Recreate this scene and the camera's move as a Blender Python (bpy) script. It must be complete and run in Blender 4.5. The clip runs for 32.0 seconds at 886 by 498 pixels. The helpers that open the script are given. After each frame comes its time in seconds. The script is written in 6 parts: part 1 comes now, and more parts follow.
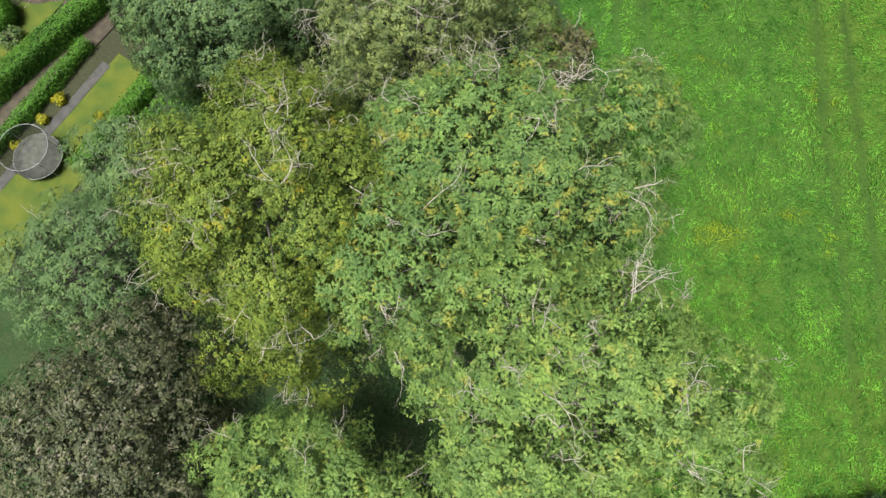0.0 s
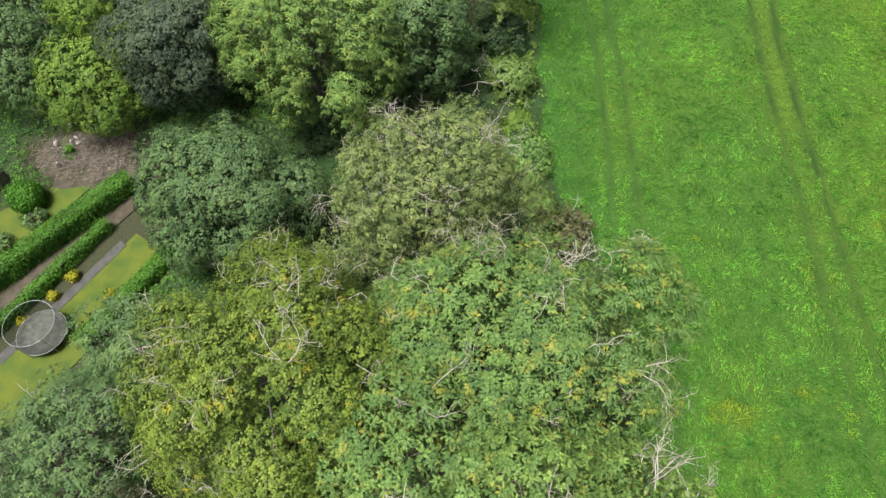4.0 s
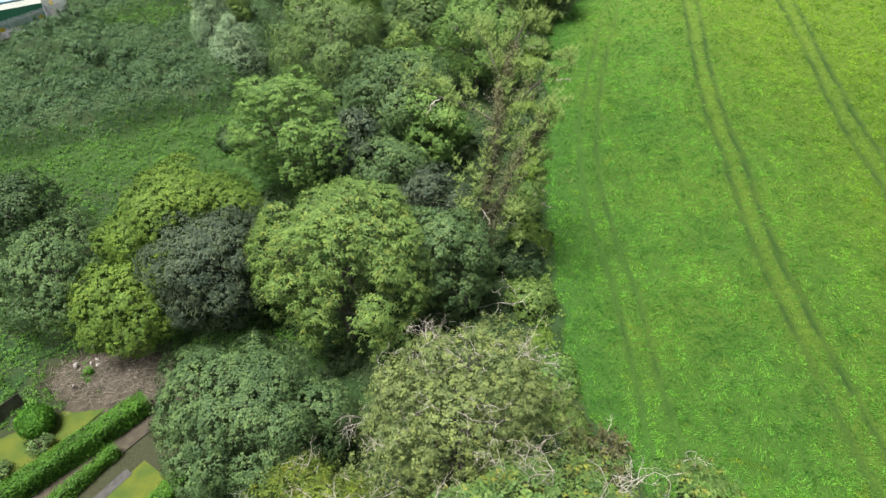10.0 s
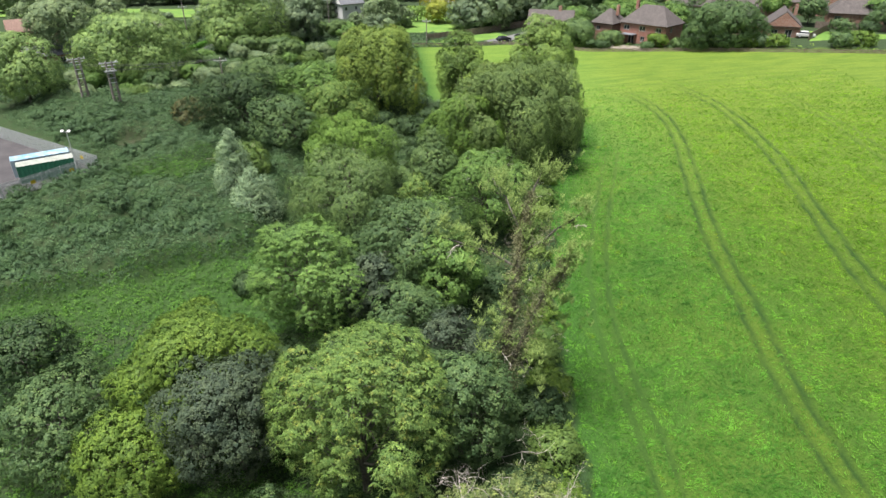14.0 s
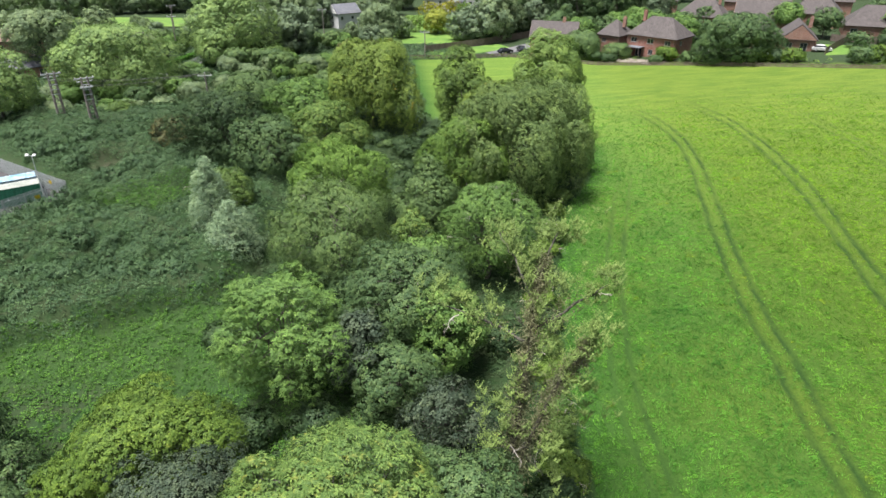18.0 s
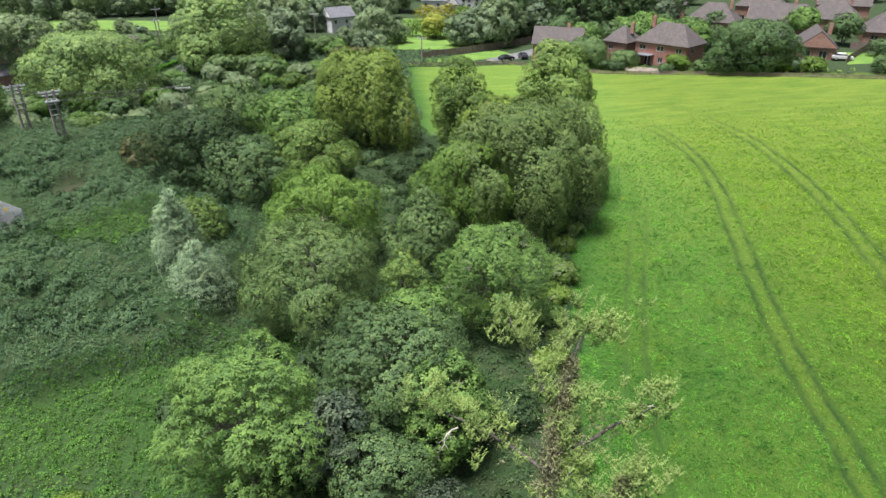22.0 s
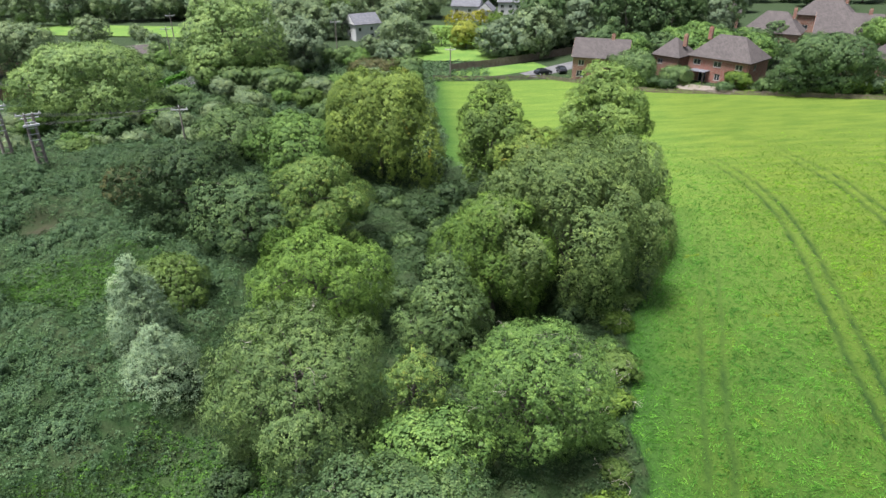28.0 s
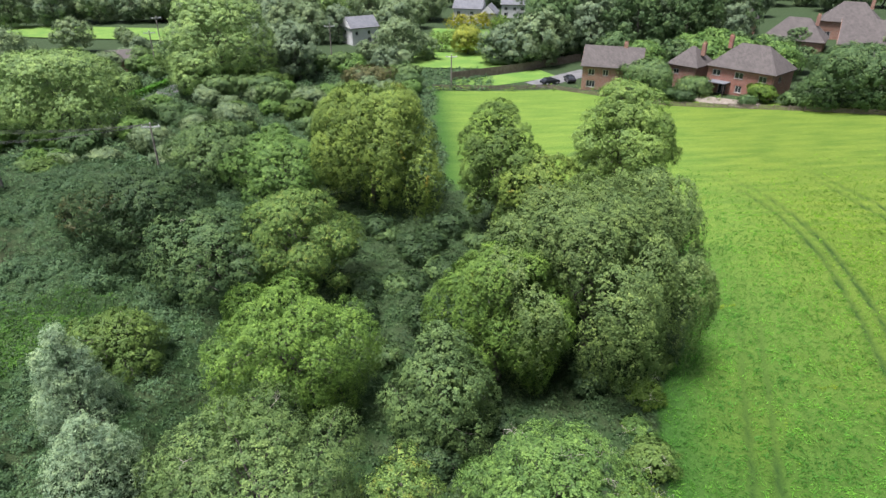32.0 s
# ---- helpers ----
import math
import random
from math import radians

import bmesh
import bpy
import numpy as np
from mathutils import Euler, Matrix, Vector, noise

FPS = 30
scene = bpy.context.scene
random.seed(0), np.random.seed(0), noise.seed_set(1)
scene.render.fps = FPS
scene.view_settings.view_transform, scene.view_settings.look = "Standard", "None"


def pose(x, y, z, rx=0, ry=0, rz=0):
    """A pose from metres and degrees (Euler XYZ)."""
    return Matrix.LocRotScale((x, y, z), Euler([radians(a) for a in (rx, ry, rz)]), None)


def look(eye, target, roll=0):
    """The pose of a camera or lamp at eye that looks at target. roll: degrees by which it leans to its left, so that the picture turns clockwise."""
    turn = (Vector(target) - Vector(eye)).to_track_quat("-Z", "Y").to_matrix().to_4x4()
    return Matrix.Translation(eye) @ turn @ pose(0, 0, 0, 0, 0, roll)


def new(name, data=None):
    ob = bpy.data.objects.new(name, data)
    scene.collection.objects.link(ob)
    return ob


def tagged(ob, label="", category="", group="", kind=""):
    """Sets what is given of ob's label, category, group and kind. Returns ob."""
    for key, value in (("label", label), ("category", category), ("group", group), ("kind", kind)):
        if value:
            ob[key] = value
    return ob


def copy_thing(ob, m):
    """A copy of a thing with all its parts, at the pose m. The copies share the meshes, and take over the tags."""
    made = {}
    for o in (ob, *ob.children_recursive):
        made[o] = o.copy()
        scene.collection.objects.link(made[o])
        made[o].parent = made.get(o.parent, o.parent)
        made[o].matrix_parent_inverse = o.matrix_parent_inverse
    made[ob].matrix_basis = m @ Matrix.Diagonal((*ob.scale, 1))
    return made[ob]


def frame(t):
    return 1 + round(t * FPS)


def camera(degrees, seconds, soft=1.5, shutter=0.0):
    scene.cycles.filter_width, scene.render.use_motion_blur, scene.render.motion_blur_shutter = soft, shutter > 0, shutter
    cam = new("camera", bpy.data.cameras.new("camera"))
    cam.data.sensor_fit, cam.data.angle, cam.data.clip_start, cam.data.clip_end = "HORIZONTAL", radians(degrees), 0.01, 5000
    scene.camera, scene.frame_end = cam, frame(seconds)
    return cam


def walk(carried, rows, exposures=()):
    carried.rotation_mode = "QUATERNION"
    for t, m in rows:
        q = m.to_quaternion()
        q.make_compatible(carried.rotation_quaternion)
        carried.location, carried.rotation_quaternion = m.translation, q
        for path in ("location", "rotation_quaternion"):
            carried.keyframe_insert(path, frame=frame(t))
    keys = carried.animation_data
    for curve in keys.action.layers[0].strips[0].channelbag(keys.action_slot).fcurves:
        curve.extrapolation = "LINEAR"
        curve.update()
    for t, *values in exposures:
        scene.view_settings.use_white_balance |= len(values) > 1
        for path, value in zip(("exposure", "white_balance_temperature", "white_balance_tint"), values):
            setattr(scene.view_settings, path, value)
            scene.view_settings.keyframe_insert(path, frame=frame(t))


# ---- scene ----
cam = camera(70.3, 32.0)
PATH = [
    (0, (3.142, 4.117, 33.251), (3.128, 4.577, 31.305), -0.0),
    (1, (2.995, 4.25, 33.249), (2.978, 4.841, 31.339), -0.0),
    (2, (2.881, 4.305, 33.232), (2.861, 5.028, 31.368), 0.0),
    (3, (2.799, 4.329, 33.206), (2.776, 5.18, 31.396), 0.1),
    (3.5, (2.801, 4.32, 33.201), (2.775, 5.231, 31.421), 0.1),
    (5.5, (2.764, 4.366, 33.093), (2.731, 5.487, 31.437), -0.0),
    (6, (2.62, 4.386, 33.084), (2.586, 5.554, 31.461), -0.0),
    (7, (2.137, 4.417, 33.053), (2.102, 5.676, 31.5), -0.1),
    (8, (1.778, 4.319, 33.025), (1.74, 5.665, 31.547), -0.2),
    (9, (1.446, 4.183, 32.994), (1.408, 5.614, 31.598), -0.1),
    (10, (1.109, 4.226, 32.965), (1.069, 5.734, 31.652), -0.2),
    (11, (0.647, 4.192, 32.942), (0.607, 5.775, 31.721), -0.2),
    (12, (0.184, 4.144, 32.924), (0.145, 5.795, 31.796), -0.1),
    (13, (-0.035, 4.09, 32.901), (-0.075, 5.802, 31.869), -0.2),
    (14, (-0.439, 4.171, 32.878), (-0.48, 5.938, 31.941), -0.2),
    (14.5, (-0.567, 4.32, 32.874), (-0.608, 6.094, 31.952), -0.2),
    (16.5, (-0.671, 9.302, 32.912), (-0.71, 11.078, 31.993), -0.1),
    (17, (-0.602, 10.43, 32.914), (-0.64, 12.206, 31.993), 0.0),
    (18, (-0.491, 12.688, 32.926), (-0.529, 14.463, 32.005), 0.0),
    (19, (-0.509, 14.951, 32.936), (-0.545, 16.726, 32.014), 0.0),
    (20, (-0.486, 17.192, 32.955), (-0.522, 18.965, 32.032), 0.1),
    (21, (-0.482, 19.743, 32.987), (-0.518, 21.517, 32.064), 0.1),
    (22, (-0.514, 22.429, 33.022), (-0.547, 24.204, 32.1), 0.1),
    (22.5, (-0.515, 23.778, 33.029), (-0.552, 25.553, 32.107), 0.1),
    (23, (-0.505, 25.089, 33.034), (-0.554, 26.863, 32.111), 0.1),
    (23.5, (-0.465, 26.41, 33.035), (-0.534, 28.184, 32.113), 0.1),
    (24, (-0.462, 27.782, 33.034), (-0.554, 29.554, 32.112), 0.1),
    (24.5, (-0.549, 29.065, 33.034), (-0.656, 30.836, 32.111), 0.1),
    (25, (-0.634, 30.328, 33.032), (-0.748, 32.099, 32.109), -0.0),
    (25.5, (-0.647, 31.555, 33.029), (-0.764, 33.326, 32.107), -0.1),
    (27.5, (-0.76, 36.534, 32.954), (-0.879, 38.307, 32.036), -0.1),
    (28, (-0.789, 37.757, 32.951), (-0.907, 39.529, 32.032), -0.0),
    (29, (-0.94, 40.397, 32.946), (-1.059, 42.168, 32.025), -0.0),
    (30, (-1.027, 43.173, 32.936), (-1.145, 44.944, 32.014), 0.2),
    (31, (-1.119, 45.711, 32.931), (-1.238, 47.481, 32.009), 0.3),
    (32, (-1.22, 48.08, 32.932), (-1.34, 49.851, 32.01), 0.3),
]
walk(cam, [(t, look(eye, target, roll)) for t, eye, target, roll in PATH],
     [(0, 1.12, 6500, 9), (5, 1.2, 6500, 9), (10, 1.28, 6500, 10), (18, 1.22, 6300, 13), (32, 1.18, 6150, 15)])

# ---- light ----
SUN_EL, SUN_AZ = 74.0, 235.0
world = bpy.data.worlds.new("world")
scene.world = world
world.use_nodes = True
wn = world.node_tree.nodes
sky = wn.new("ShaderNodeTexSky")
sky.sky_type = "NISHITA"
sky.sun_disc = False
sky.sun_elevation, sky.sun_rotation = radians(SUN_EL), radians(SUN_AZ)
sky.air_density, sky.dust_density, sky.ozone_density = 1.0, 4.0, 1.0
wn["Background"].inputs["Strength"].default_value = 0.05
grey_sky = wn.new("ShaderNodeHueSaturation")
grey_sky.inputs["Saturation"].default_value = 0.6
world.node_tree.links.new(sky.outputs[0], grey_sky.inputs["Color"])
world.node_tree.links.new(grey_sky.outputs[0], wn["Background"].inputs[0])
sun = new("sun", bpy.data.lights.new("sun", "SUN"))
sun.data.energy, sun.data.angle, sun.data.color = 4.2, radians(22), (1.0, 0.97, 0.92)
az = radians(SUN_AZ)
sun_dir = Vector((math.sin(az) * math.cos(radians(SUN_EL)), math.cos(az) * math.cos(radians(SUN_EL)), math.sin(radians(SUN_EL))))
sun.matrix_world = look(sun_dir * 300, (0, 0, 0))

# ---- plan of the ground ----
def soft_max(v, k):
    return np.log1p(np.exp(-np.abs(v) / k)) * k + np.maximum(v, 0)


def hash2(ix, iy, seed):
    h = (ix * 374761393 + iy * 668265263 + seed * 974634777) & 0x7FFFFFFF
    h = ((h ^ (h >> 13)) * 1274126177) & 0x7FFFFFFF
    return ((h ^ (h >> 16)) & 0xFFFF) / 65535.0


def vnoise(x, y, scale, seed=0):
    """Smooth value noise, 0 to 1."""
    x, y = np.asarray(x, float) / scale, np.asarray(y, float) / scale
    ix, iy = np.floor(x).astype(np.int64), np.floor(y).astype(np.int64)
    fx, fy = x - ix, y - iy
    fx, fy = fx * fx * (3 - 2 * fx), fy * fy * (3 - 2 * fy)
    a, b = hash2(ix, iy, seed), hash2(ix + 1, iy, seed)
    c, d = hash2(ix, iy + 1, seed), hash2(ix + 1, iy + 1, seed)
    return (a * (1 - fx) + b * fx) * (1 - fy) + (c * (1 - fx) + d * fx) * fy


def step(v, a, b):
    s = np.clip((np.asarray(v, float) - a) / (b - a), 0, 1)
    return s * s * (3 - 2 * s)


def base(x, y):
    """Height of the bare land."""
    x, y = np.asarray(x, float), np.asarray(y, float)
    z = -3 + 0.075 * soft_max(x - 4, 6) + 0.025 * soft_max(y - 45, 10)
    z = z - 1.3 * np.exp(-(((x + 24) / 18) ** 2) - ((y - 26) / 22) ** 2)
    z = z - 0.06 * np.maximum(x - 90, 0) - 0.0225 * np.maximum(y - 200, 0)
    return z


HEDGE_Y = np.array([-40, 0, 9, 18, 25, 30, 34, 41, 49, 60, 72, 83, 90, 100, 112, 122, 130, 185, 190])
HEDGE_X = np.array([13, 13, 13, 13, 11.5, 9.2, 8.6, 8.4, 9.4, 9.8, 10.6, 12.5, 14.5, 19, 21, 15.5, -6, -13, -13])


def field_mask(x, y):
    """1 in the meadow, 0 in the hedge and the scrub."""
    edge = np.interp(y, HEDGE_Y, HEDGE_X) + 1.2 * (vnoise(x, y, 2.2, 5) - 0.5) + 1.8 * (vnoise(x * 0, y, 5.5, 14) - 0.5)
    top = 184.5 + np.minimum(0, (x - 10)) * 0.0 - np.maximum(0, x - 14) * 0.46
    return step(x, edge - 0.3, edge + 0.3) * (1 - step(y, top - 0.5, top + 0.5))


def bramble_mask(x, y):
    """1 where the bramble thicket stands."""
    m = (1 - step(x, -26, -22)) * step(x, -88, -80) * step(y - 0.5 * (x + 33), 62, 64.5) * (1 - step(y, 128, 136))
    glade = np.exp(-(((x + 41.5) / 9.5) ** 2) - ((y - 91.5) / 6.0) ** 2)
    yard = step(inside_yard(x, y), -3.4, -2.0)
    bare = np.exp(-(((x + 54) / 4) ** 2) - ((y - 104) / 3.5) ** 2)
    return m * (1 - step(glade, 0.35, 0.6)) * (1 - yard) * (1 - step(bare, 0.4, 0.7))


YARD_C, YARD_A, YARD_B = np.array([-55.6, 94.7]), np.array([-0.56, -0.83]), np.array([-0.868, 0.497])


def domes(x, y, cell, seed):
    """Puffy hummocks with creases between them, 0 to 1."""
    x, y = np.asarray(x, float) / cell, np.asarray(y, float) / cell
    ix, iy = np.floor(x).astype(np.int64), np.floor(y).astype(np.int64)
    best = np.zeros(x.shape)
    for dx in (-1, 0, 1):
        for dy in (-1, 0, 1):
            jx, jy = ix + dx, iy + dy
            cx, cy = jx + hash2(jx, jy, seed), jy + hash2(jx, jy, seed + 1)
            r = 0.55 + 0.45 * hash2(jx, jy, seed + 2)
            d2 = ((x - cx) ** 2 + (y - cy) ** 2) / r**2
            best = np.maximum(best, np.sqrt(np.maximum(0, 1 - d2)) * r)
    return best


def inside_yard(x, y):
    u = (x - YARD_C[0]) * YARD_A[0] + (y - YARD_C[1]) * YARD_A[1]
    v = (x - YARD_C[0]) * YARD_B[0] + (y - YARD_C[1]) * YARD_B[1]
    return np.minimum(u, v)


def garden_mask(x, y):
    """1 in the gardens, on the far side of their last hedge."""
    across = (x + 16.2) * 0.851 - (y - 21.9) * 0.525
    return (1 - step(across, 0.0, 0.4)) * (1 - step(y - 0.75 * (x + 24), 30.5, 31.5)) * (1 - step(y, 32, 33))


def heap_mask(x, y):
    """1 at the heap of cuttings behind the gardens."""
    return np.exp(-(((x + 23.6) / 5.0) ** 2) - ((y - 32) / 2.6) ** 2)


def mound(x, y):
    """Growth above the bare land: brambles and the bumps of the scrub."""
    b = bramble_mask(x, y)
    low = 0.35 + 0.65 * step(-inside_yard(x, y), 3, 13)
    m = b * low * (0.2 + 0.4 * vnoise(x, y, 9, 2) + 1.5 * domes(x, y, 6.5, 20) + 1.6 * domes(x, y, 3.4, 21) + 0.8 * domes(x, y, 1.6, 25))
    rough = (1 - field_mask(x, y)) * (1 - b) * (1 - garden_mask(x, y)) * (1 - step(inside_yard(x, y), -2.5, -1.2))
    rough = rough * (1 - step(y, 150, 165)) * (1 - step(heap_mask(x, y), 0.25, 0.5))
    return m + rough * (0.3 * vnoise(x, y, 3, 4) + 0.75 * domes(x, y, 2.0, 31))


TRACKS = [
    [(14.6, 10), (14.6, 21), (14.2, 27), (14.4, 32), (14.5, 37), (14.2, 44), (13.7, 50.5), (14.3, 58), (15.5, 66.6), (18.1, 77.7), (21.5, 90), (24.5, 101), (27, 110)],
    [(26.0, -10), (26.2, 20), (26.4, 38), (26.7, 47), (28.0, 55), (28.7, 65), (30.2, 75.2), (33.2, 91), (35.6, 104), (36.6, 113), (35.8, 124), (32, 134), (26, 142)],
    [(38.5, 20), (39.6, 45), (41.5, 63.6), (43.2, 73.8), (46.2, 90.8), (47.6, 106), (47.3, 120), (44.5, 132), (38, 142)],
    [(58, 40), (60, 80), (61.5, 105), (60, 125), (55, 138)],
]


def smooth_line(pts, n):
    p = np.array(pts, float)
    d = np.r_[0, np.cumsum(np.hypot(*np.diff(p, axis=0).T))]
    s = np.linspace(0, d[-1], n)
    q = np.stack([np.interp(s, d, p[:, 0]), np.interp(s, d, p[:, 1])], 1)
    k = max(3, n // 14) | 1
    pad = np.pad(q, ((k // 2, k // 2), (0, 0)), "edge")
    return np.stack([np.convolve(pad[:, i], np.ones(k) / k, "valid") for i in (0, 1)], 1)


def track_masks(x, y):
    """Nearness to a pair of wheel ruts, and to the whole lane between them."""
    rut, lane = np.zeros_like(x), np.zeros_like(x)
    for n, pts in enumerate(TRACKS):
        q = smooth_line(pts, 160)
        near = np.full(x.shape, 1e9)
        for px, py in q:
            near = np.minimum(near, (x - px) ** 2 + (y - py) ** 2)
        near = np.sqrt(near)
        ends = np.hypot(x - q[-1, 0], y - q[-1, 1])
        strength = (0.7, 1.0, 1.0, 0.5)[n]
        strength = strength * step(ends, 2, 26)
        rut = np.maximum(rut, strength * (0.55 + 0.9 * vnoise(x, y, 1.7, 61)) * np.exp(-(((near - 0.9 - 0.25 * (vnoise(x, y, 3.0, 62) - 0.5)) / 0.27) ** 2)))
        lane = np.maximum(lane, (0.3, 0.8, 1.0, 0.7)[n] * strength * np.exp(-((near / 1.6) ** 2)))
    near = step(y, 8, 42)
    return rut * (0.45 + 0.55 * near), lane * (0.2 + 0.8 * near)


def ground_at(x, y):
    return float(base(x, y))


# ---- mesh helpers ----
def mesh_object(name, verts, faces, mat, parent=None, label="", smooth=False):
    """One mesh object from arrays of corners and of faces with equal counts of corners."""
    verts, faces = np.asarray(verts, np.float32), np.asarray(faces, np.int32)
    me = bpy.data.meshes.new(name)
    me.vertices.add(len(verts))
    me.vertices.foreach_set("co", verts.ravel())
    k = faces.shape[1]
    me.loops.add(faces.size)
    me.loops.foreach_set("vertex_index", faces.ravel())
    me.polygons.add(len(faces))
    me.polygons.foreach_set("loop_start", np.arange(0, faces.size, k, dtype=np.int32))
    me.polygons.foreach_set("loop_total", np.full(len(faces), k, np.int32))
    if smooth:
        me.polygons.foreach_set("use_smooth", np.ones(len(faces), bool))
    me.update(calc_edges=True)
    me.materials.append(mat)
    ob = new(name, me)
    if parent:
        ob.parent = parent
    if label:
        ob["label"] = label
    return ob


def part(name, bm, mat, parent=None, label=""):
    """A bmesh as one mesh object under a thing or a part."""
    me = bpy.data.meshes.new(name)
    bm.normal_update()
    bm.to_mesh(me)
    bm.free()
    me.materials.append(mat)
    ob = new(name, me)
    if parent:
        ob.parent = parent
    if label:
        ob["label"] = label
    return ob


def empty(name, x, y, z, rz=0.0):
    ob = new(name)
    ob.empty_display_size = 0.3
    ob.matrix_basis = pose(x, y, z, 0, 0, rz)
    return ob


def add_box(bm, x0, y0, z0, x1, y1, z1, m=None):
    vs = [bm.verts.new((x, y, z)) for z in (z0, z1) for x, y in ((x0, y0), (x1, y0), (x1, y1), (x0, y1))]
    for f in ((3, 2, 1, 0), (4, 5, 6, 7), (0, 1, 5, 4), (1, 2, 6, 5), (2, 3, 7, 6), (3, 0, 4, 7)):
        bm.faces.new([vs[i] for i in f])
    if m is not None:
        bmesh.ops.transform(bm, matrix=m, verts=vs)
    return vs


def box_part(name, x0, y0, z0, x1, y1, z1, mat, parent, label="", bevel=0.0):
    bm = bmesh.new()
    add_box(bm, x0, y0, z0, x1, y1, z1)
    if bevel:
        bmesh.ops.bevel(bm, geom=bm.edges[:], offset=bevel, segments=1, affect="EDGES")
    return part(name, bm, mat, parent, label)


def tube(points, radii, sides=5):
    """Corners and faces of a bent, tapered rod."""
    p = np.asarray(points, float)
    r = np.asarray(radii, float)
    t = np.gradient(p, axis=0)
    t /= np.linalg.norm(t, axis=1)[:, None] + 1e-9
    ref = np.where(np.abs(t[:, 2:3]) > 0.9, (1.0, 0, 0), (0, 0, 1.0))
    a = np.cross(t, ref)
    a /= np.linalg.norm(a, axis=1)[:, None] + 1e-9
    b = np.cross(t, a)
    ang = np.linspace(0, 2 * math.pi, sides, endpoint=False)
    ring = p[:, None] + r[:, None, None] * (np.cos(ang)[None, :, None] * a[:, None] + np.sin(ang)[None, :, None] * b[:, None])
    n = len(p)
    i, j = np.meshgrid(np.arange(n - 1), np.arange(sides), indexing="ij")
    k = (j + 1) % sides
    faces = np.stack([i * sides + j, i * sides + k, (i + 1) * sides + k, (i + 1) * sides + j], -1).reshape(-1, 4)
    return ring.reshape(-1, 3), faces


def joined(pieces):
    verts, faces, n = [], [], 0
    for v, f in pieces:
        verts.append(v)
        faces.append(f + n)
        n += len(v)
    return np.concatenate(verts), np.concatenate(faces)


def rod_part(name, points, radii, mat, parent, label="", sides=8):
    v, f = tube(points, radii, sides)
    return mesh_object(name, v, f, mat, parent, label, smooth=True)


def unit(v):
    return v / (np.linalg.norm(v, axis=-1, keepdims=True) + 1e-9)


def leaf_geometry(pts, nrm, size, rng, slim=0.55, fold=0.18, tri=False, axis=None):
    """A folded four-cornered leaf at each point, facing along nrm."""
    n = len(pts)
    nrm = unit(nrm)
    a = unit(np.cross(nrm, unit(rng.normal(size=(n, 3)))))
    if axis is not None:
        a = unit(axis - nrm * (axis * nrm).sum(1)[:, None])
    b = np.cross(nrm, a)
    s = np.asarray(size)[:, None]
    if tri:
        v = np.empty((n, 3, 3))
        v[:, 0] = pts + a * s * 0.5
        v[:, 1] = pts - a * s * 0.3 + b * s * 0.5 * slim + nrm * s * fold
        v[:, 2] = pts - a * s * 0.3 - b * s * 0.5 * slim
        return v.reshape(-1, 3), np.arange(3 * n).reshape(-1, 3)
    v = np.empty((n, 4, 3))
    v[:, 0] = pts - a * s * 0.5
    v[:, 1] = pts + b * s * 0.5 * slim + nrm * s * fold
    v[:, 2] = pts + a * s * 0.5 - nrm * s * fold * 0.6
    v[:, 3] = pts - b * s * 0.5 * slim + nrm * s * fold
    return v.reshape(-1, 3), np.arange(4 * n).reshape(-1, 4)


# ---- materials ----
def material(name):
    m = bpy.data.materials.new(name)
    m.use_nodes = True
    return m, m.node_tree.nodes, m.node_tree.links, m.node_tree.nodes["Principled BSDF"]


def ramp(nodes, stops):
    r = nodes.new("ShaderNodeValToRGB")
    e = r.color_ramp.elements
    while len(e) < len(stops):
        e.new(0.5)
    for k, (p, c) in zip(e, stops):
        k.position, k.color = p, (*c, 1)
    return r


def noise_node(nodes, links, scale, detail=3.0, coords="Object", rough=0.6):
    tc = nodes.new("ShaderNodeTexCoord")
    n = nodes.new("ShaderNodeTexNoise")
    n.inputs["Scale"].default_value, n.inputs["Detail"].default_value, n.inputs["Roughness"].default_value = scale, detail, rough
    links.new(tc.outputs[coords], n.inputs["Vector"])
    return n


def mix_color(nodes, links, fac, a, b, mode="MIX"):
    m = nodes.new("ShaderNodeMix")
    m.data_type, m.blend_type = "RGBA", mode
    for sock, val in ((m.inputs[0], fac), (m.inputs[6], a), (m.inputs[7], b)):
        if isinstance(val, (int, float)):
            sock.default_value = val
        elif isinstance(val, tuple):
            sock.default_value = (*val, 1)
        else:
            links.new(val, sock)
    return m.outputs[2]


def stretch(nodes, links, src, lo, hi):
    r = nodes.new("ShaderNodeMapRange")
    r.interpolation_type = "SMOOTHSTEP"
    r.inputs[1].default_value, r.inputs[2].default_value = lo, hi
    links.new(src, r.inputs[0])
    return r.outputs[0]


LEAF_TONE = 0.6


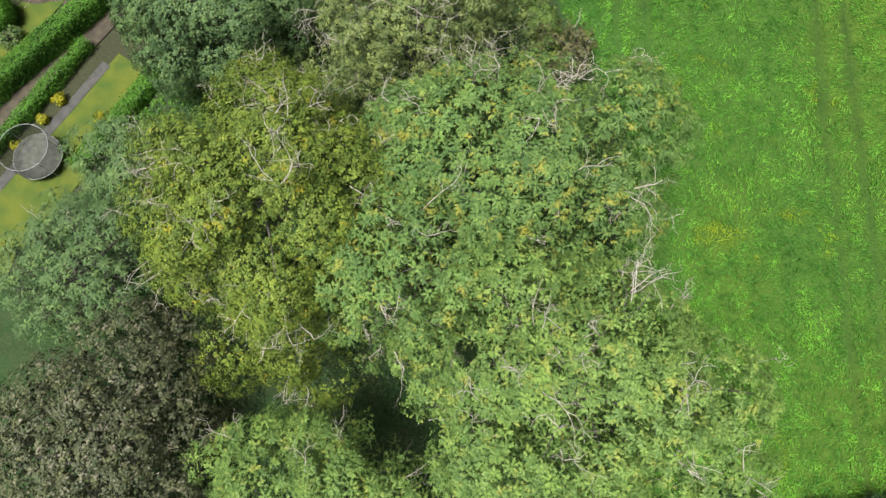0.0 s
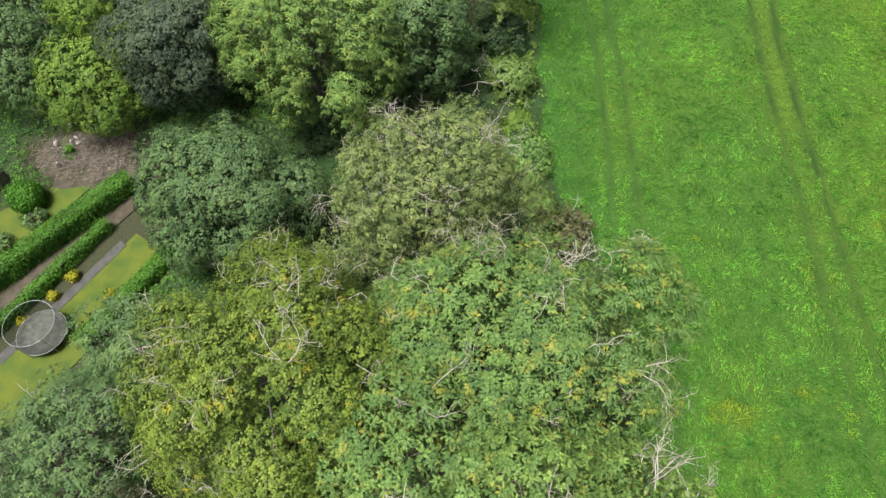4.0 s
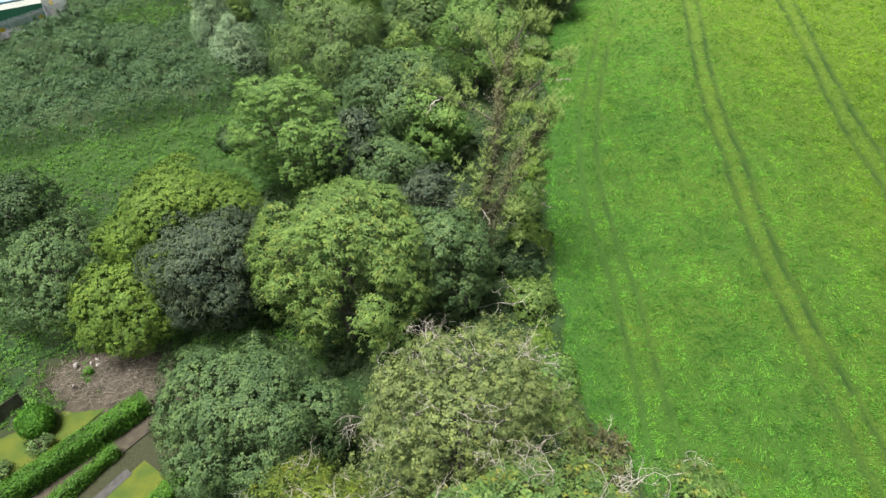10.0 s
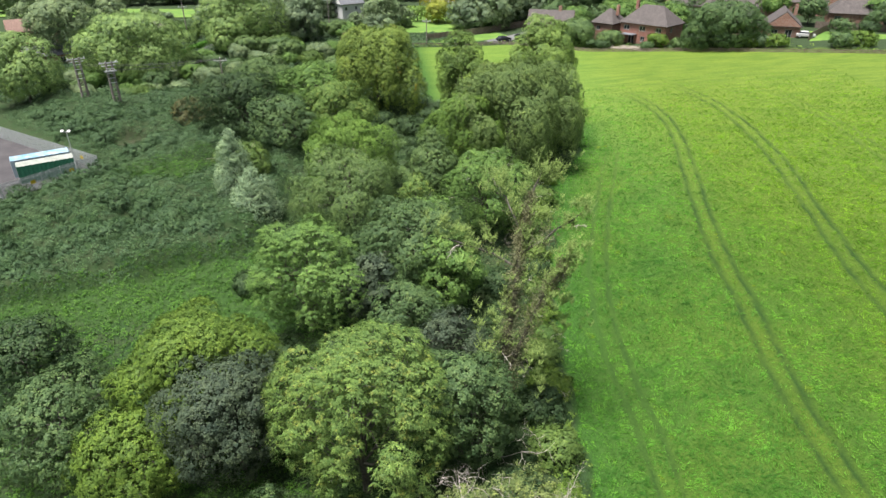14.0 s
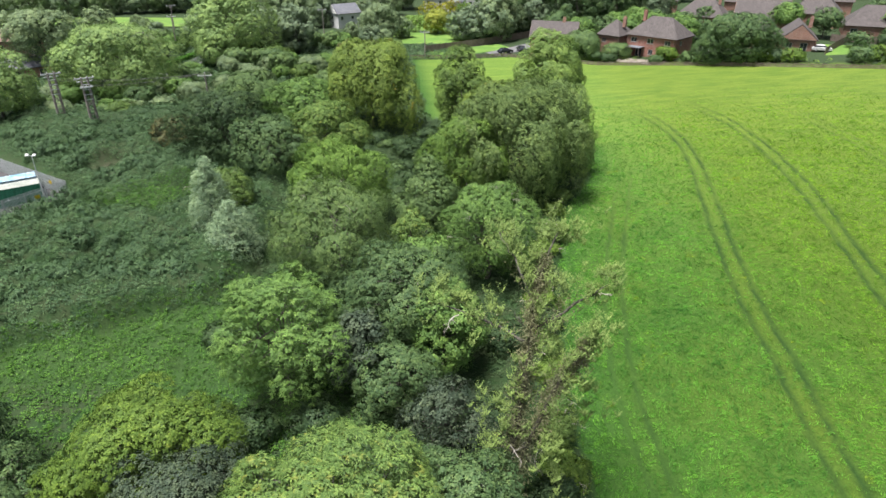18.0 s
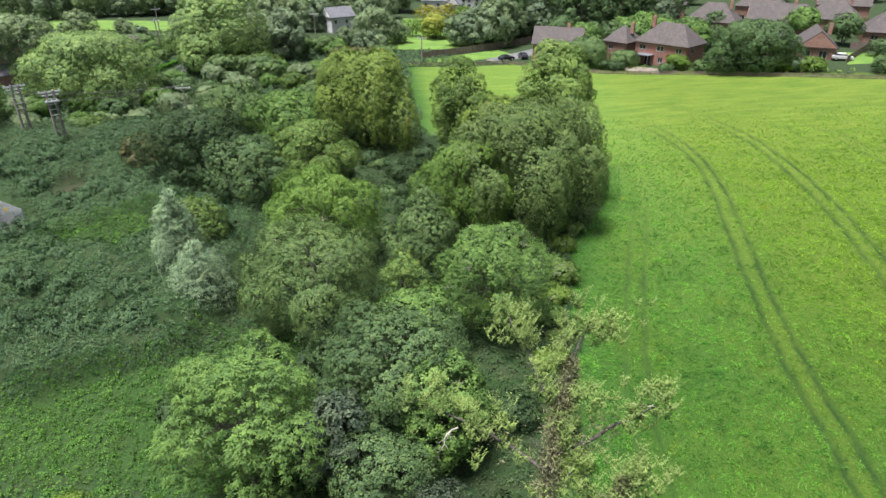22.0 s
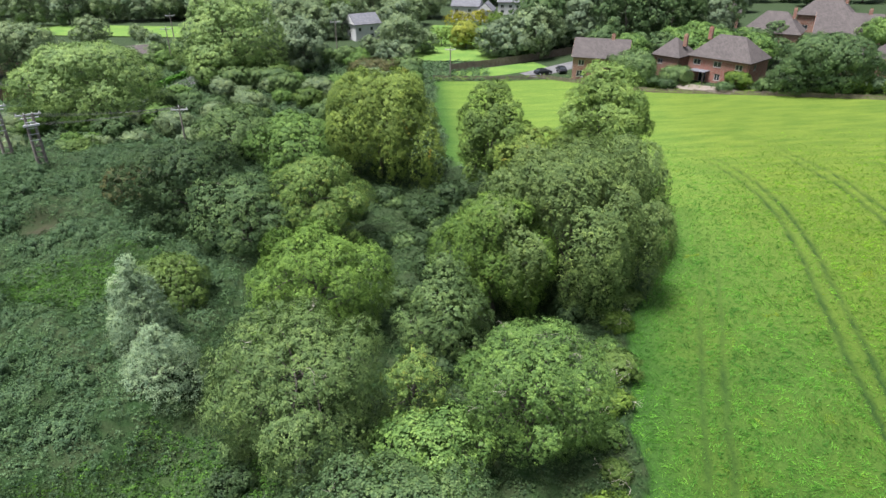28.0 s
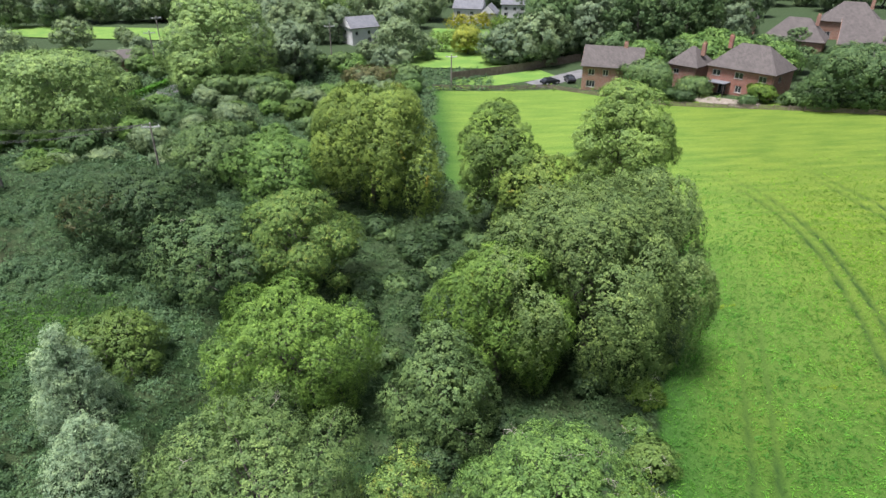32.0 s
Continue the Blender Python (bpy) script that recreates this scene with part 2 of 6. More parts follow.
def leaf_material(name, dark, mid, light, accent=None, amount=0.5, clump=0.45, through_light=0.17, gloss=0.52, east=None):
    """Leaves: shades vary leaf by leaf and clump by clump; accent turns some clumps."""
    m, n, l, p = material(name)
    geo = n.new("ShaderNodeNewGeometry")
    dark, mid, light, accent = (some and tuple(LEAF_TONE * c for c in some) for some in (dark, mid, light, accent))
    dark, light = (tuple(0.55 * c + 0.45 * d for c, d in zip(some, mid)) for some in (dark, light))
    r = ramp(n, ((0.0, dark), (0.5, mid), (1.0, light)))
    l.new(geo.outputs["Random Per Island"], r.inputs[0])
    big = noise_node(n, l, clump, 3.0)
    tone = ramp(n, ((0.33, (0.72, 0.78, 0.84)), (0.67, (1.26, 1.20, 1.10))) if east else ((0.33, (0.74, 0.77, 0.78)), (0.67, (1.28, 1.24, 1.16))))
    l.new(big.outputs[0], tone.inputs[0])
    col = mix_color(n, l, 1.0, r.outputs[0], tone.outputs[0], "MULTIPLY")
    if east:
        tc = n.new("ShaderNodeTexCoord")
        sep = n.new("ShaderNodeSeparateXYZ")
        l.new(tc.outputs["Object"], sep.inputs[0])
        side = mix_color(n, l, 1.0, r.outputs[0], (1.5, 1.14, 0.6), "MULTIPLY")
        col = mix_color(n, l, stretch(n, l, sep.outputs[0], *east), col, side)
    shoot = n.new("ShaderNodeAttribute")
    shoot.attribute_name = "shoot"
    lift = n.new("ShaderNodeMath")
    lift.inputs[1].default_value = 0.5
    l.new(shoot.outputs["Fac"], lift.inputs[0])
    age = ramp(n, ((0.0, (0.66, 0.73, 0.76)) if east else (0.0, (0.74, 0.79, 0.84)), (0.5, (1.0, 1.0, 1.0)), (1.0, (1.42, 1.34, 1.2)) if east else (1.0, (1.30, 1.24, 1.08))))
    l.new(lift.outputs[0], age.inputs[0])
    col = mix_color(n, l, 1.0, col, age.outputs[0], "MULTIPLY")
    if accent:
        spot = noise_node(n, l, clump * 1.3, 3.0)
        spot.inputs["Distortion"].default_value = 0.4
        fac = stretch(n, l, spot.outputs[0], 0.72 - 0.3 * amount, 0.86 - 0.3 * amount)
        col = mix_color(n, l, fac, col, accent)
    l.new(col, p.inputs["Base Color"])
    p.inputs["Roughness"].default_value = gloss
    p.inputs["Specular IOR Level"].default_value = 0.12
    tr = n.new("ShaderNodeBsdfTranslucent")
    l.new(col, tr.inputs["Color"])
    mx = n.new("ShaderNodeMixShader")
    mx.inputs[0].default_value = through_light
    l.new(p.outputs[0], mx.inputs[1])
    l.new(tr.outputs[0], mx.inputs[2])
    l.new(mx.outputs[0], n["Material Output"].inputs[0])
    return m


def rough_material(name, a, b, scale=6.0, roughness=0.85, bump=0.3, metal=0.0, fine=40.0, spread=(0.3, 0.7)):
    """Two tones in soft patches and a fine grain, with relief."""
    a, b = (tuple(0.74 * c for c in some) for some in (a, b))
    m, n, l, p = material(name)
    big = noise_node(n, l, scale, 4.0)
    small = noise_node(n, l, fine, 3.0)
    fac = stretch(n, l, big.outputs[0], *spread)
    col = mix_color(n, l, fac, a, b)
    grain = ramp(n, ((0.25, (0.72, 0.72, 0.72)), (0.75, (1.18, 1.18, 1.18))))
    l.new(small.outputs[0], grain.inputs[0])
    col = mix_color(n, l, 1.0, col, grain.outputs[0], "MULTIPLY")
    l.new(col, p.inputs["Base Color"])
    p.inputs["Roughness"].default_value, p.inputs["Metallic"].default_value = roughness, metal
    if bump:
        bp = n.new("ShaderNodeBump")
        bp.inputs["Strength"].default_value, bp.inputs["Distance"].default_value = bump, 0.03
        l.new(small.outputs[0], bp.inputs["Height"])
        l.new(bp.outputs[0], p.inputs["Normal"])
    return m


def brick_material(name, a, b, mortar, width=0.225, height=0.075):
    m, n, l, p = material(name)
    tc = n.new("ShaderNodeTexCoord")
    sep = n.new("ShaderNodeSeparateXYZ")
    l.new(tc.outputs["Object"], sep.inputs[0])
    add = n.new("ShaderNodeMath")
    l.new(sep.outputs[0], add.inputs[0])
    l.new(sep.outputs[1], add.inputs[1])
    com = n.new("ShaderNodeCombineXYZ")
    l.new(add.outputs[0], com.inputs[0])
    l.new(sep.outputs[2], com.inputs[1])
    br = n.new("ShaderNodeTexBrick")
    br.inputs["Scale"].default_value = 1.0
    br.inputs["Brick Width"].default_value, br.inputs["Row Height"].default_value = width, height
    br.inputs["Mortar Size"].default_value = 0.008
    br.inputs["Color1"].default_value, br.inputs["Color2"].default_value, br.inputs["Mortar"].default_value = (*a, 1), (*b, 1), (*mortar, 1)
    l.new(com.outputs[0], br.inputs["Vector"])
    stain = noise_node(n, l, 0.9, 4.0)
    r = ramp(n, ((0.3, (0.75, 0.75, 0.75)), (0.7, (1.1, 1.1, 1.1))))
    l.new(stain.outputs[0], r.inputs[0])
    l.new(mix_color(n, l, 1.0, br.outputs["Color"], r.outputs[0], "MULTIPLY"), p.inputs["Base Color"])
    p.inputs["Roughness"].default_value = 0.85
    bp = n.new("ShaderNodeBump")
    bp.inputs["Strength"].default_value, bp.inputs["Distance"].default_value = 0.4, 0.01
    l.new(br.outputs["Fac"], bp.inputs["Height"])
    bp.invert = True
    l.new(bp.outputs[0], p.inputs["Normal"])
    return m


BARK = rough_material("bark", (0.07, 0.063, 0.05), (0.16, 0.147, 0.122), 5, 0.9, 0.6)
PALE_WOOD = rough_material("pale_dead_wood", (0.40, 0.36, 0.30), (0.60, 0.56, 0.48), 4, 0.85, 0.4)
IVY_BROWN = leaf_material("withered_ivy", (0.16, 0.17, 0.09), (0.28, 0.285, 0.155), (0.44, 0.44, 0.25), None, 0.5, 0.6, 0.15, 0.7)
LEAF = {
    "maple": leaf_material("field_maple_leaves", (0.085, 0.155, 0.030), (0.182, 0.270, 0.050), (0.330, 0.390, 0.080), (0.52, 0.46, 0.05), 0.42, 0.9),
    "thorn": leaf_material("pale_hawthorn_leaves", (0.120, 0.180, 0.060), (0.225, 0.300, 0.105), (0.390, 0.450, 0.180), None, 0.5, 0.8),
    "ash_yellow": leaf_material("yellow_tipped_ash_leaves", (0.070, 0.160, 0.044), (0.150, 0.272, 0.080), (0.290, 0.420, 0.130), (0.40, 0.41, 0.075), 0.60, 1.2),
    "ash_light": leaf_material("light_ash_leaves", (0.082, 0.176, 0.048), (0.188, 0.320, 0.084), (0.375, 0.520, 0.150), (0.40, 0.46, 0.10), 0.56, 1.3),
    "ash": leaf_material("ash_leaves", (0.103, 0.217, 0.061), (0.187, 0.336, 0.089), (0.310, 0.490, 0.134), None, 0.5, 0.7),
    "green": leaf_material("mixed_green_leaves", (0.076, 0.150, 0.060), (0.132, 0.230, 0.092), (0.232, 0.325, 0.134), None, 0.5, 0.5),
    "mixed": leaf_material("yellow_green_leaves", (0.095, 0.185, 0.036), (0.178, 0.300, 0.056), (0.300, 0.430, 0.090), (0.42, 0.44, 0.055), 0.2, 0.5),
    "olive": leaf_material("olive_green_leaves", (0.099, 0.177, 0.046), (0.167, 0.274, 0.071), (0.265, 0.391, 0.113), (0.282, 0.343, 0.059), 0.22, 0.4),
    "dark": leaf_material("dark_green_leaves", (0.043, 0.088, 0.038), (0.077, 0.138, 0.057), (0.138, 0.215, 0.090), None, 0.5, 0.5),
    "purple": leaf_material("dull_purple_green_leaves", (0.057, 0.084, 0.055), (0.100, 0.146, 0.090), (0.180, 0.241, 0.155), None, 0.5, 0.6),
    "grey": leaf_material("grey_green_leaves", (0.095, 0.175, 0.064), (0.172, 0.282, 0.104), (0.280, 0.400, 0.155), None, 0.5, 0.5),
    "silver": leaf_material("silvery_willow_leaves", (0.225, 0.355, 0.200), (0.360, 0.520, 0.305), (0.535, 0.690, 0.440), None, 0.5, 0.6),
    "brown": leaf_material("brown_green_leaves", (0.10, 0.115, 0.05), (0.165, 0.17, 0.075), (0.24, 0.235, 0.11), None, 0.5, 0.5),
    "seed": leaf_material("dark_leaves_with_pinkish_seed_heads", (0.058, 0.082, 0.040), (0.120, 0.145, 0.075), (0.210, 0.212, 0.130), (0.37, 0.34, 0.245), 0.58, 2.2),
    "copper": leaf_material("golden_brown_beech_leaves", (0.145, 0.250, 0.055), (0.255, 0.380, 0.086), (0.400, 0.510, 0.125), (0.56, 0.46, 0.080), 0.30, 0.35),
    "yellow_tip": leaf_material("fresh_leaves_with_yellow_tips", (0.095, 0.195, 0.042), (0.175, 0.310, 0.064), (0.290, 0.430, 0.098), (0.50, 0.42, 0.06), 0.26, 0.45),
    "pale_olive": leaf_material("pale_olive_leaves", (0.098, 0.178, 0.060), (0.178, 0.290, 0.098), (0.320, 0.440, 0.168), None, 0.5, 0.5),
    "fresh": leaf_material("fresh_bright_leaves", (0.110, 0.225, 0.045), (0.205, 0.365, 0.075), (0.340, 0.520, 0.125), None, 0.5, 0.5),
    "willow": leaf_material("sage_green_leaves", (0.078, 0.150, 0.056), (0.145, 0.245, 0.094), (0.255, 0.370, 0.155), None, 0.5, 0.5),
    "lime": leaf_material("light_lime_leaves", (0.165, 0.290, 0.072), (0.285, 0.440, 0.118), (0.430, 0.595, 0.185), None, 0.5, 0.5),
    "pale": leaf_material("pale_yellow_poplar_leaves", (0.180, 0.285, 0.075), (0.275, 0.395, 0.115), (0.400, 0.520, 0.160), (0.46, 0.46, 0.08), 0.20, 0.8),
    "bramble": leaf_material("bramble_leaves", (0.062, 0.132, 0.060), (0.112, 0.204, 0.094), (0.196, 0.312, 0.150), (0.120, 0.250, 0.060), 0.18, 0.45),
    "nettle": leaf_material("nettle_leaves", (0.058, 0.160, 0.026), (0.102, 0.245, 0.040), (0.176, 0.345, 0.064), (0.070, 0.138, 0.048), 0.36, 0.3),
    "grass": leaf_material("meadow_grass_blades", (0.088, 0.268, 0.037), (0.142, 0.388, 0.052), (0.238, 0.525, 0.082), (0.350, 0.485, 0.036), 0.40, 0.30, 0.35, 0.6, (24.0, 46.0)),
    "hedge": leaf_material("clipped_hedge_leaves", (0.052, 0.143, 0.020), (0.092, 0.242, 0.030), (0.172, 0.363, 0.050), None, 0.5, 0.6),
    "yellow": leaf_material("yellow_shrub_leaves", (0.22, 0.24, 0.02), (0.38, 0.38, 0.03), (0.52, 0.50, 0.06), None, 0.5, 0.6),
    "box": leaf_material("bright_topiary_leaves", (0.060, 0.180, 0.020), (0.110, 0.304, 0.035), (0.190, 0.427, 0.060), None, 0.5, 0.8),
    "golden": leaf_material("yellow_green_garden_leaves", (0.264, 0.330, 0.060), (0.396, 0.462, 0.080), (0.528, 0.572, 0.120), None, 0.5, 0.3),
    "hornbeam": leaf_material("brownish_hornbeam_leaves", (0.105, 0.182, 0.058), (0.186, 0.288, 0.093), (0.320, 0.428, 0.148), (0.38, 0.36, 0.08), 0.12, 0.45),
    # distance haze is put into the next three leaf colours, paler and bluer
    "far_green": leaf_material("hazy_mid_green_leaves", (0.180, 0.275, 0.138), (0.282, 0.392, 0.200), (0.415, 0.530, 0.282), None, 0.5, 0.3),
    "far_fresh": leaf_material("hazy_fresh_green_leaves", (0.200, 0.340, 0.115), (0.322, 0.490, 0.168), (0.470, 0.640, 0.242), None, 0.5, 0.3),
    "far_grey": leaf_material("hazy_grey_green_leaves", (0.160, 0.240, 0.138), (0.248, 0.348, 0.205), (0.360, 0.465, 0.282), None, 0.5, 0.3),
}
LAWN = rough_material("mown_lawn", (0.046, 0.092, 0.003), (0.105, 0.130, 0.004), 0.7, 0.9, 0.4, 0, 30)
GREEN_LAWN = rough_material("fresh_green_grass", (0.10, 0.22, 0.025), (0.17, 0.29, 0.04), 0.25, 0.9, 0.4, 0, 6)
SOIL = rough_material("bare_soil", (0.045, 0.038, 0.025), (0.095, 0.078, 0.052), 1.6, 0.95, 0.6, 0, 20)
# near-black green that paints the shade behind the hedge leaves
HEDGE_SHADE = rough_material("hedge_inner_shade", (0.02, 0.035, 0.012), (0.035, 0.055, 0.018), 3, 0.95, 0.4)
MAT_MESH = rough_material("worn_mesh_mat", (0.045, 0.05, 0.04), (0.10, 0.105, 0.085), 2.5, 0.8, 0.2)
PATH_GREY = rough_material("grey_path", (0.05, 0.05, 0.046), (0.09, 0.087, 0.08), 1.5, 0.9, 0.3)
ASPHALT = rough_material("asphalt", (0.13, 0.13, 0.135), (0.20, 0.20, 0.20), 0.6, 0.9, 0.2)
YARD_FLOOR = rough_material("yard_hardstanding", (0.055, 0.05, 0.054), (0.09, 0.083, 0.085), 0.4, 0.9, 0.2)
PALE_STEEL = rough_material("pale_painted_steel", (0.55, 0.57, 0.58), (0.72, 0.73, 0.74), 3, 0.5, 0.1)
GALV = rough_material("galvanised_steel", (0.60, 0.62, 0.64), (0.80, 0.82, 0.83), 3, 0.5, 0.1)
DULL_STEEL = rough_material("dull_grey_steel", (0.30, 0.31, 0.32), (0.46, 0.47, 0.48), 3, 0.5, 0.1)
GREEN_PAINT = rough_material("green_container_paint", (0.02, 0.17, 0.09), (0.03, 0.23, 0.12), 1.2, 0.5, 0.1)
BLUE_PAINT = rough_material("pale_blue_container_paint", (0.45, 0.58, 0.68), (0.62, 0.72, 0.78), 1.0, 0.5, 0.1)
WHITE_ROOF = rough_material("weathered_pale_container_roof", (0.30, 0.33, 0.28), (0.44, 0.46, 0.41), 1.0, 0.6, 0.1)
BLUE_ROOF = rough_material("blue_streaked_container_roof", (0.16, 0.38, 0.56), (0.50, 0.58, 0.62), 0.8, 0.5, 0.1)
POLE_WOOD = rough_material("weathered_pole_wood", (0.24, 0.20, 0.18), (0.40, 0.36, 0.33), 2, 0.9, 0.4)
WHITE_PAINT = rough_material("white_paint", (0.62, 0.62, 0.60), (0.74, 0.74, 0.72), 1.5, 0.6, 0.05)
RENDER_WHITE = rough_material("white_rendered_wall", (0.70, 0.70, 0.69), (0.82, 0.82, 0.81), 0.7, 0.85, 0.2)
FENCE_WOOD = rough_material("weathered_fence_boards", (0.17, 0.13, 0.10), (0.27, 0.22, 0.18), 1.5, 0.9, 0.4)
FENCE_DARK = rough_material("dark_brown_fence_panel", (0.07, 0.055, 0.05), (0.12, 0.095, 0.085), 1.5, 0.9, 0.4)
BRICK_RED = brick_material("red_brick", (0.34, 0.145, 0.105), (0.28, 0.115, 0.085), (0.38, 0.30, 0.25))
BRICK_BROWN = brick_material("brown_brick", (0.32, 0.16, 0.11), (0.25, 0.12, 0.085), (0.40, 0.33, 0.28))
ROOF_TILE = brick_material("brown_grey_roof_tiles", (0.066, 0.056, 0.053), (0.092, 0.079, 0.074), (0.042, 0.037, 0.036), 0.3, 0.28)
BROWN_TILE = brick_material("red_brown_roof_tiles", (0.16, 0.095, 0.075), (0.21, 0.13, 0.10), (0.09, 0.06, 0.05), 0.3, 0.28)
SLATE = brick_material("grey_slates", (0.11, 0.115, 0.13), (0.15, 0.155, 0.17), (0.07, 0.07, 0.08), 0.3, 0.25)
RUBBER = rough_material("black_mat", (0.02, 0.02, 0.022), (0.035, 0.035, 0.04), 3, 0.7, 0.1)
CAR_PAINT = rough_material("dark_car_paint", (0.02, 0.022, 0.03), (0.03, 0.032, 0.04), 1, 0.25, 0.0)
CABLE = rough_material("dark_cable", (0.05, 0.05, 0.05), (0.08, 0.08, 0.08), 2, 0.6, 0)
PORCELAIN = rough_material("white_insulator", (0.65, 0.66, 0.67), (0.8, 0.8, 0.8), 4, 0.3, 0)
YELLOW_SIGN = rough_material("yellow_warning_sign", (0.70, 0.48, 0.02), (0.80, 0.56, 0.03), 3, 0.5, 0)
BRUSH_WOOD = rough_material("heaped_brushwood", (0.16, 0.13, 0.10), (0.36, 0.32, 0.26), 3, 0.95, 0.4)
STONE = rough_material("pale_stone", (0.42, 0.38, 0.34), (0.58, 0.54, 0.50), 2, 0.9, 0.3)


def glass_material():
    m, n, l, p = material("window_glass")
    p.inputs["Base Color"].default_value = (0.03, 0.035, 0.04, 1)
    p.inputs["Roughness"].default_value = 0.06
    wav = noise_node(n, l, 2.0, 1.0)
    bp = n.new("ShaderNodeBump")
    bp.inputs["Strength"].default_value = 0.05
    l.new(wav.outputs[0], bp.inputs["Height"])
    l.new(bp.outputs[0], p.inputs["Normal"])
    return m


GLASS = glass_material()


def net_material():
    """Fine dark safety net: threads with gaps."""
    m, n, l, p = material("safety_net")
    p.inputs["Base Color"].default_value = (0.03, 0.03, 0.035, 1)
    p.inputs["Roughness"].default_value = 0.8
    p.inputs["Alpha"].default_value = 0.34
    return m


NET = net_material()


def ground_material():
    m, n, l, p = material("ground")

    def attr(name):
        a = n.new("ShaderNodeAttribute")
        a.attribute_name = name
        return a.outputs["Fac"]

    big = noise_node(n, l, 0.06, 4.0)
    mid = noise_node(n, l, 0.55, 4.0)
    fine = noise_node(n, l, 6.5, 4.0, rough=0.75)
    # meadow
    g1 = mix_color(n, l, stretch(n, l, mid.outputs[0], 0.3, 0.7), (0.06, 0.145, 0.02), (0.085, 0.19, 0.028))
    g1 = mix_color(n, l, stretch(n, l, big.outputs[0], 0.42, 0.64), g1, (0.10, 0.19, 0.024))
    # far meadow is painted paler, like lit blades seen at a slant
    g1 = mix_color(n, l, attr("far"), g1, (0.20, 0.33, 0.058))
    g1 = mix_color(n, l, attr("lane"), g1, (0.16, 0.225, 0.018))
    g1 = mix_color(n, l, attr("rut"), g1, (0.028, 0.08, 0.014))
    g1 = mix_color(n, l, attr("edge"), g1, (0.06, 0.16, 0.028))
    tcw = n.new("ShaderNodeTexCoord")
    squash = n.new("ShaderNodeMapping")
    squash.inputs["Scale"].default_value, squash.inputs["Rotation"].default_value = (0.13, 0.8, 1), (0, 0, radians(14))
    streak = n.new("ShaderNodeTexNoise")
    streak.inputs["Scale"].default_value, streak.inputs["Detail"].default_value = 1.0, 4.0
    l.new(tcw.outputs["Object"], squash.inputs[0])
    l.new(squash.outputs[0], streak.inputs["Vector"])
    band = ramp(n, ((0.34, (0.72, 0.80, 0.70)), (0.66, (1.14, 1.06, 1.0))))
    l.new(streak.outputs[0], band.inputs[0])
    g1 = mix_color(n, l, attr("swath"), g1, mix_color(n, l, 1.0, g1, band.outputs[0], "MULTIPLY"))
    gr = ramp(n, ((0.33, (0.56, 0.6, 0.52)), (0.67, (1.3, 1.24, 1.2))))
    l.new(fine.outputs[0], gr.inputs[0])
    g1 = mix_color(n, l, 0.9, g1, gr.outputs[0], "MULTIPLY")
    # near ground is darkened slightly, like shade between the blades
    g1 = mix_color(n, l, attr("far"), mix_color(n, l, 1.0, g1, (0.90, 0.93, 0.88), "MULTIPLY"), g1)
    # scrub floor and leaf litter
    s1 = mix_color(n, l, stretch(n, l, mid.outputs[0], 0.35, 0.65), (0.035, 0.085, 0.024), (0.055, 0.085, 0.034))
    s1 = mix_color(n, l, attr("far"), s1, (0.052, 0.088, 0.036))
    s1 = mix_color(n, l, attr("glade"), s1, (0.055, 0.125, 0.026))
    s1 = mix_color(n, l, attr("bare"), s1, (0.078, 0.066, 0.044))
    s1 = mix_color(n, l, 0.8, s1, gr.outputs[0], "MULTIPLY")
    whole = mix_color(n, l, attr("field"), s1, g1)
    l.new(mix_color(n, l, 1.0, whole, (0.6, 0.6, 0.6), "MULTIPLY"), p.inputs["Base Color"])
    p.inputs["Roughness"].default_value = 0.9
    p.inputs["Specular IOR Level"].default_value = 0.2
    bp = n.new("ShaderNodeBump")
    bp.inputs["Strength"].default_value, bp.inputs["Distance"].default_value = 0.8, 0.12
    l.new(fine.outputs[0], bp.inputs["Height"])
    l.new(bp.outputs[0], p.inputs["Normal"])
    return m


GROUND = ground_material()

# ---- ground sheet ----
def axis_steps(*runs):
    out = []
    for a, b, s in runs:
        out.append(np.arange(a, b, s))
    return np.concatenate([*out, [runs[-1][1]]])


gx = axis_steps((-2500, -400, 300), (-400, -110, 8), (-110, 6, 1.1), (6, 66, 0.4), (66, 110, 2), (110, 400, 15), (400, 2500, 300))
gy = axis_steps((-2500, -200, 300), (-200, -20, 8), (-20, 110, 0.5), (110, 205, 1.0), (205, 420, 4), (420, 2500, 300))
GX, GY = np.meshgrid(gx, gy, indexing="ij")
field_w = field_mask(GX, GY)
near_win = (GX > 5) & (GX < 70) & (GY > -25) & (GY < 150)
rut_w, lane_w = np.zeros_like(GX), np.zeros_like(GX)
rut_w[near_win], lane_w[near_win] = track_masks(GX[near_win], GY[near_win])
swath = np.sin((GX - 0.12 * GY + 1.6 * vnoise(GX, GY, 9, 8)) * 2 * math.pi / 1.9)
GZ = base(GX, GY) + mound(GX, GY) - 0.2 * rut_w * field_w
GZ += field_w * (0.05 * vnoise(GX, GY, 0.9, 6) + 0.05 * vnoise(GX, GY, 2.5, 7) + 0.012 * swath)
ni, nj = GX.shape
ii, jj = np.meshgrid(np.arange(ni - 1), np.arange(nj - 1), indexing="ij")
gf = np.stack([ii * nj + jj, (ii + 1) * nj + jj, (ii + 1) * nj + jj + 1, ii * nj + jj + 1], -1).reshape(-1, 4)
ground = mesh_object("ground", np.stack([GX, GY, GZ], -1).reshape(-1, 3), gf, GROUND, smooth=True)
tagged(ground, "gently rising meadow land with scrub and gardens", "ground", kind="structure")
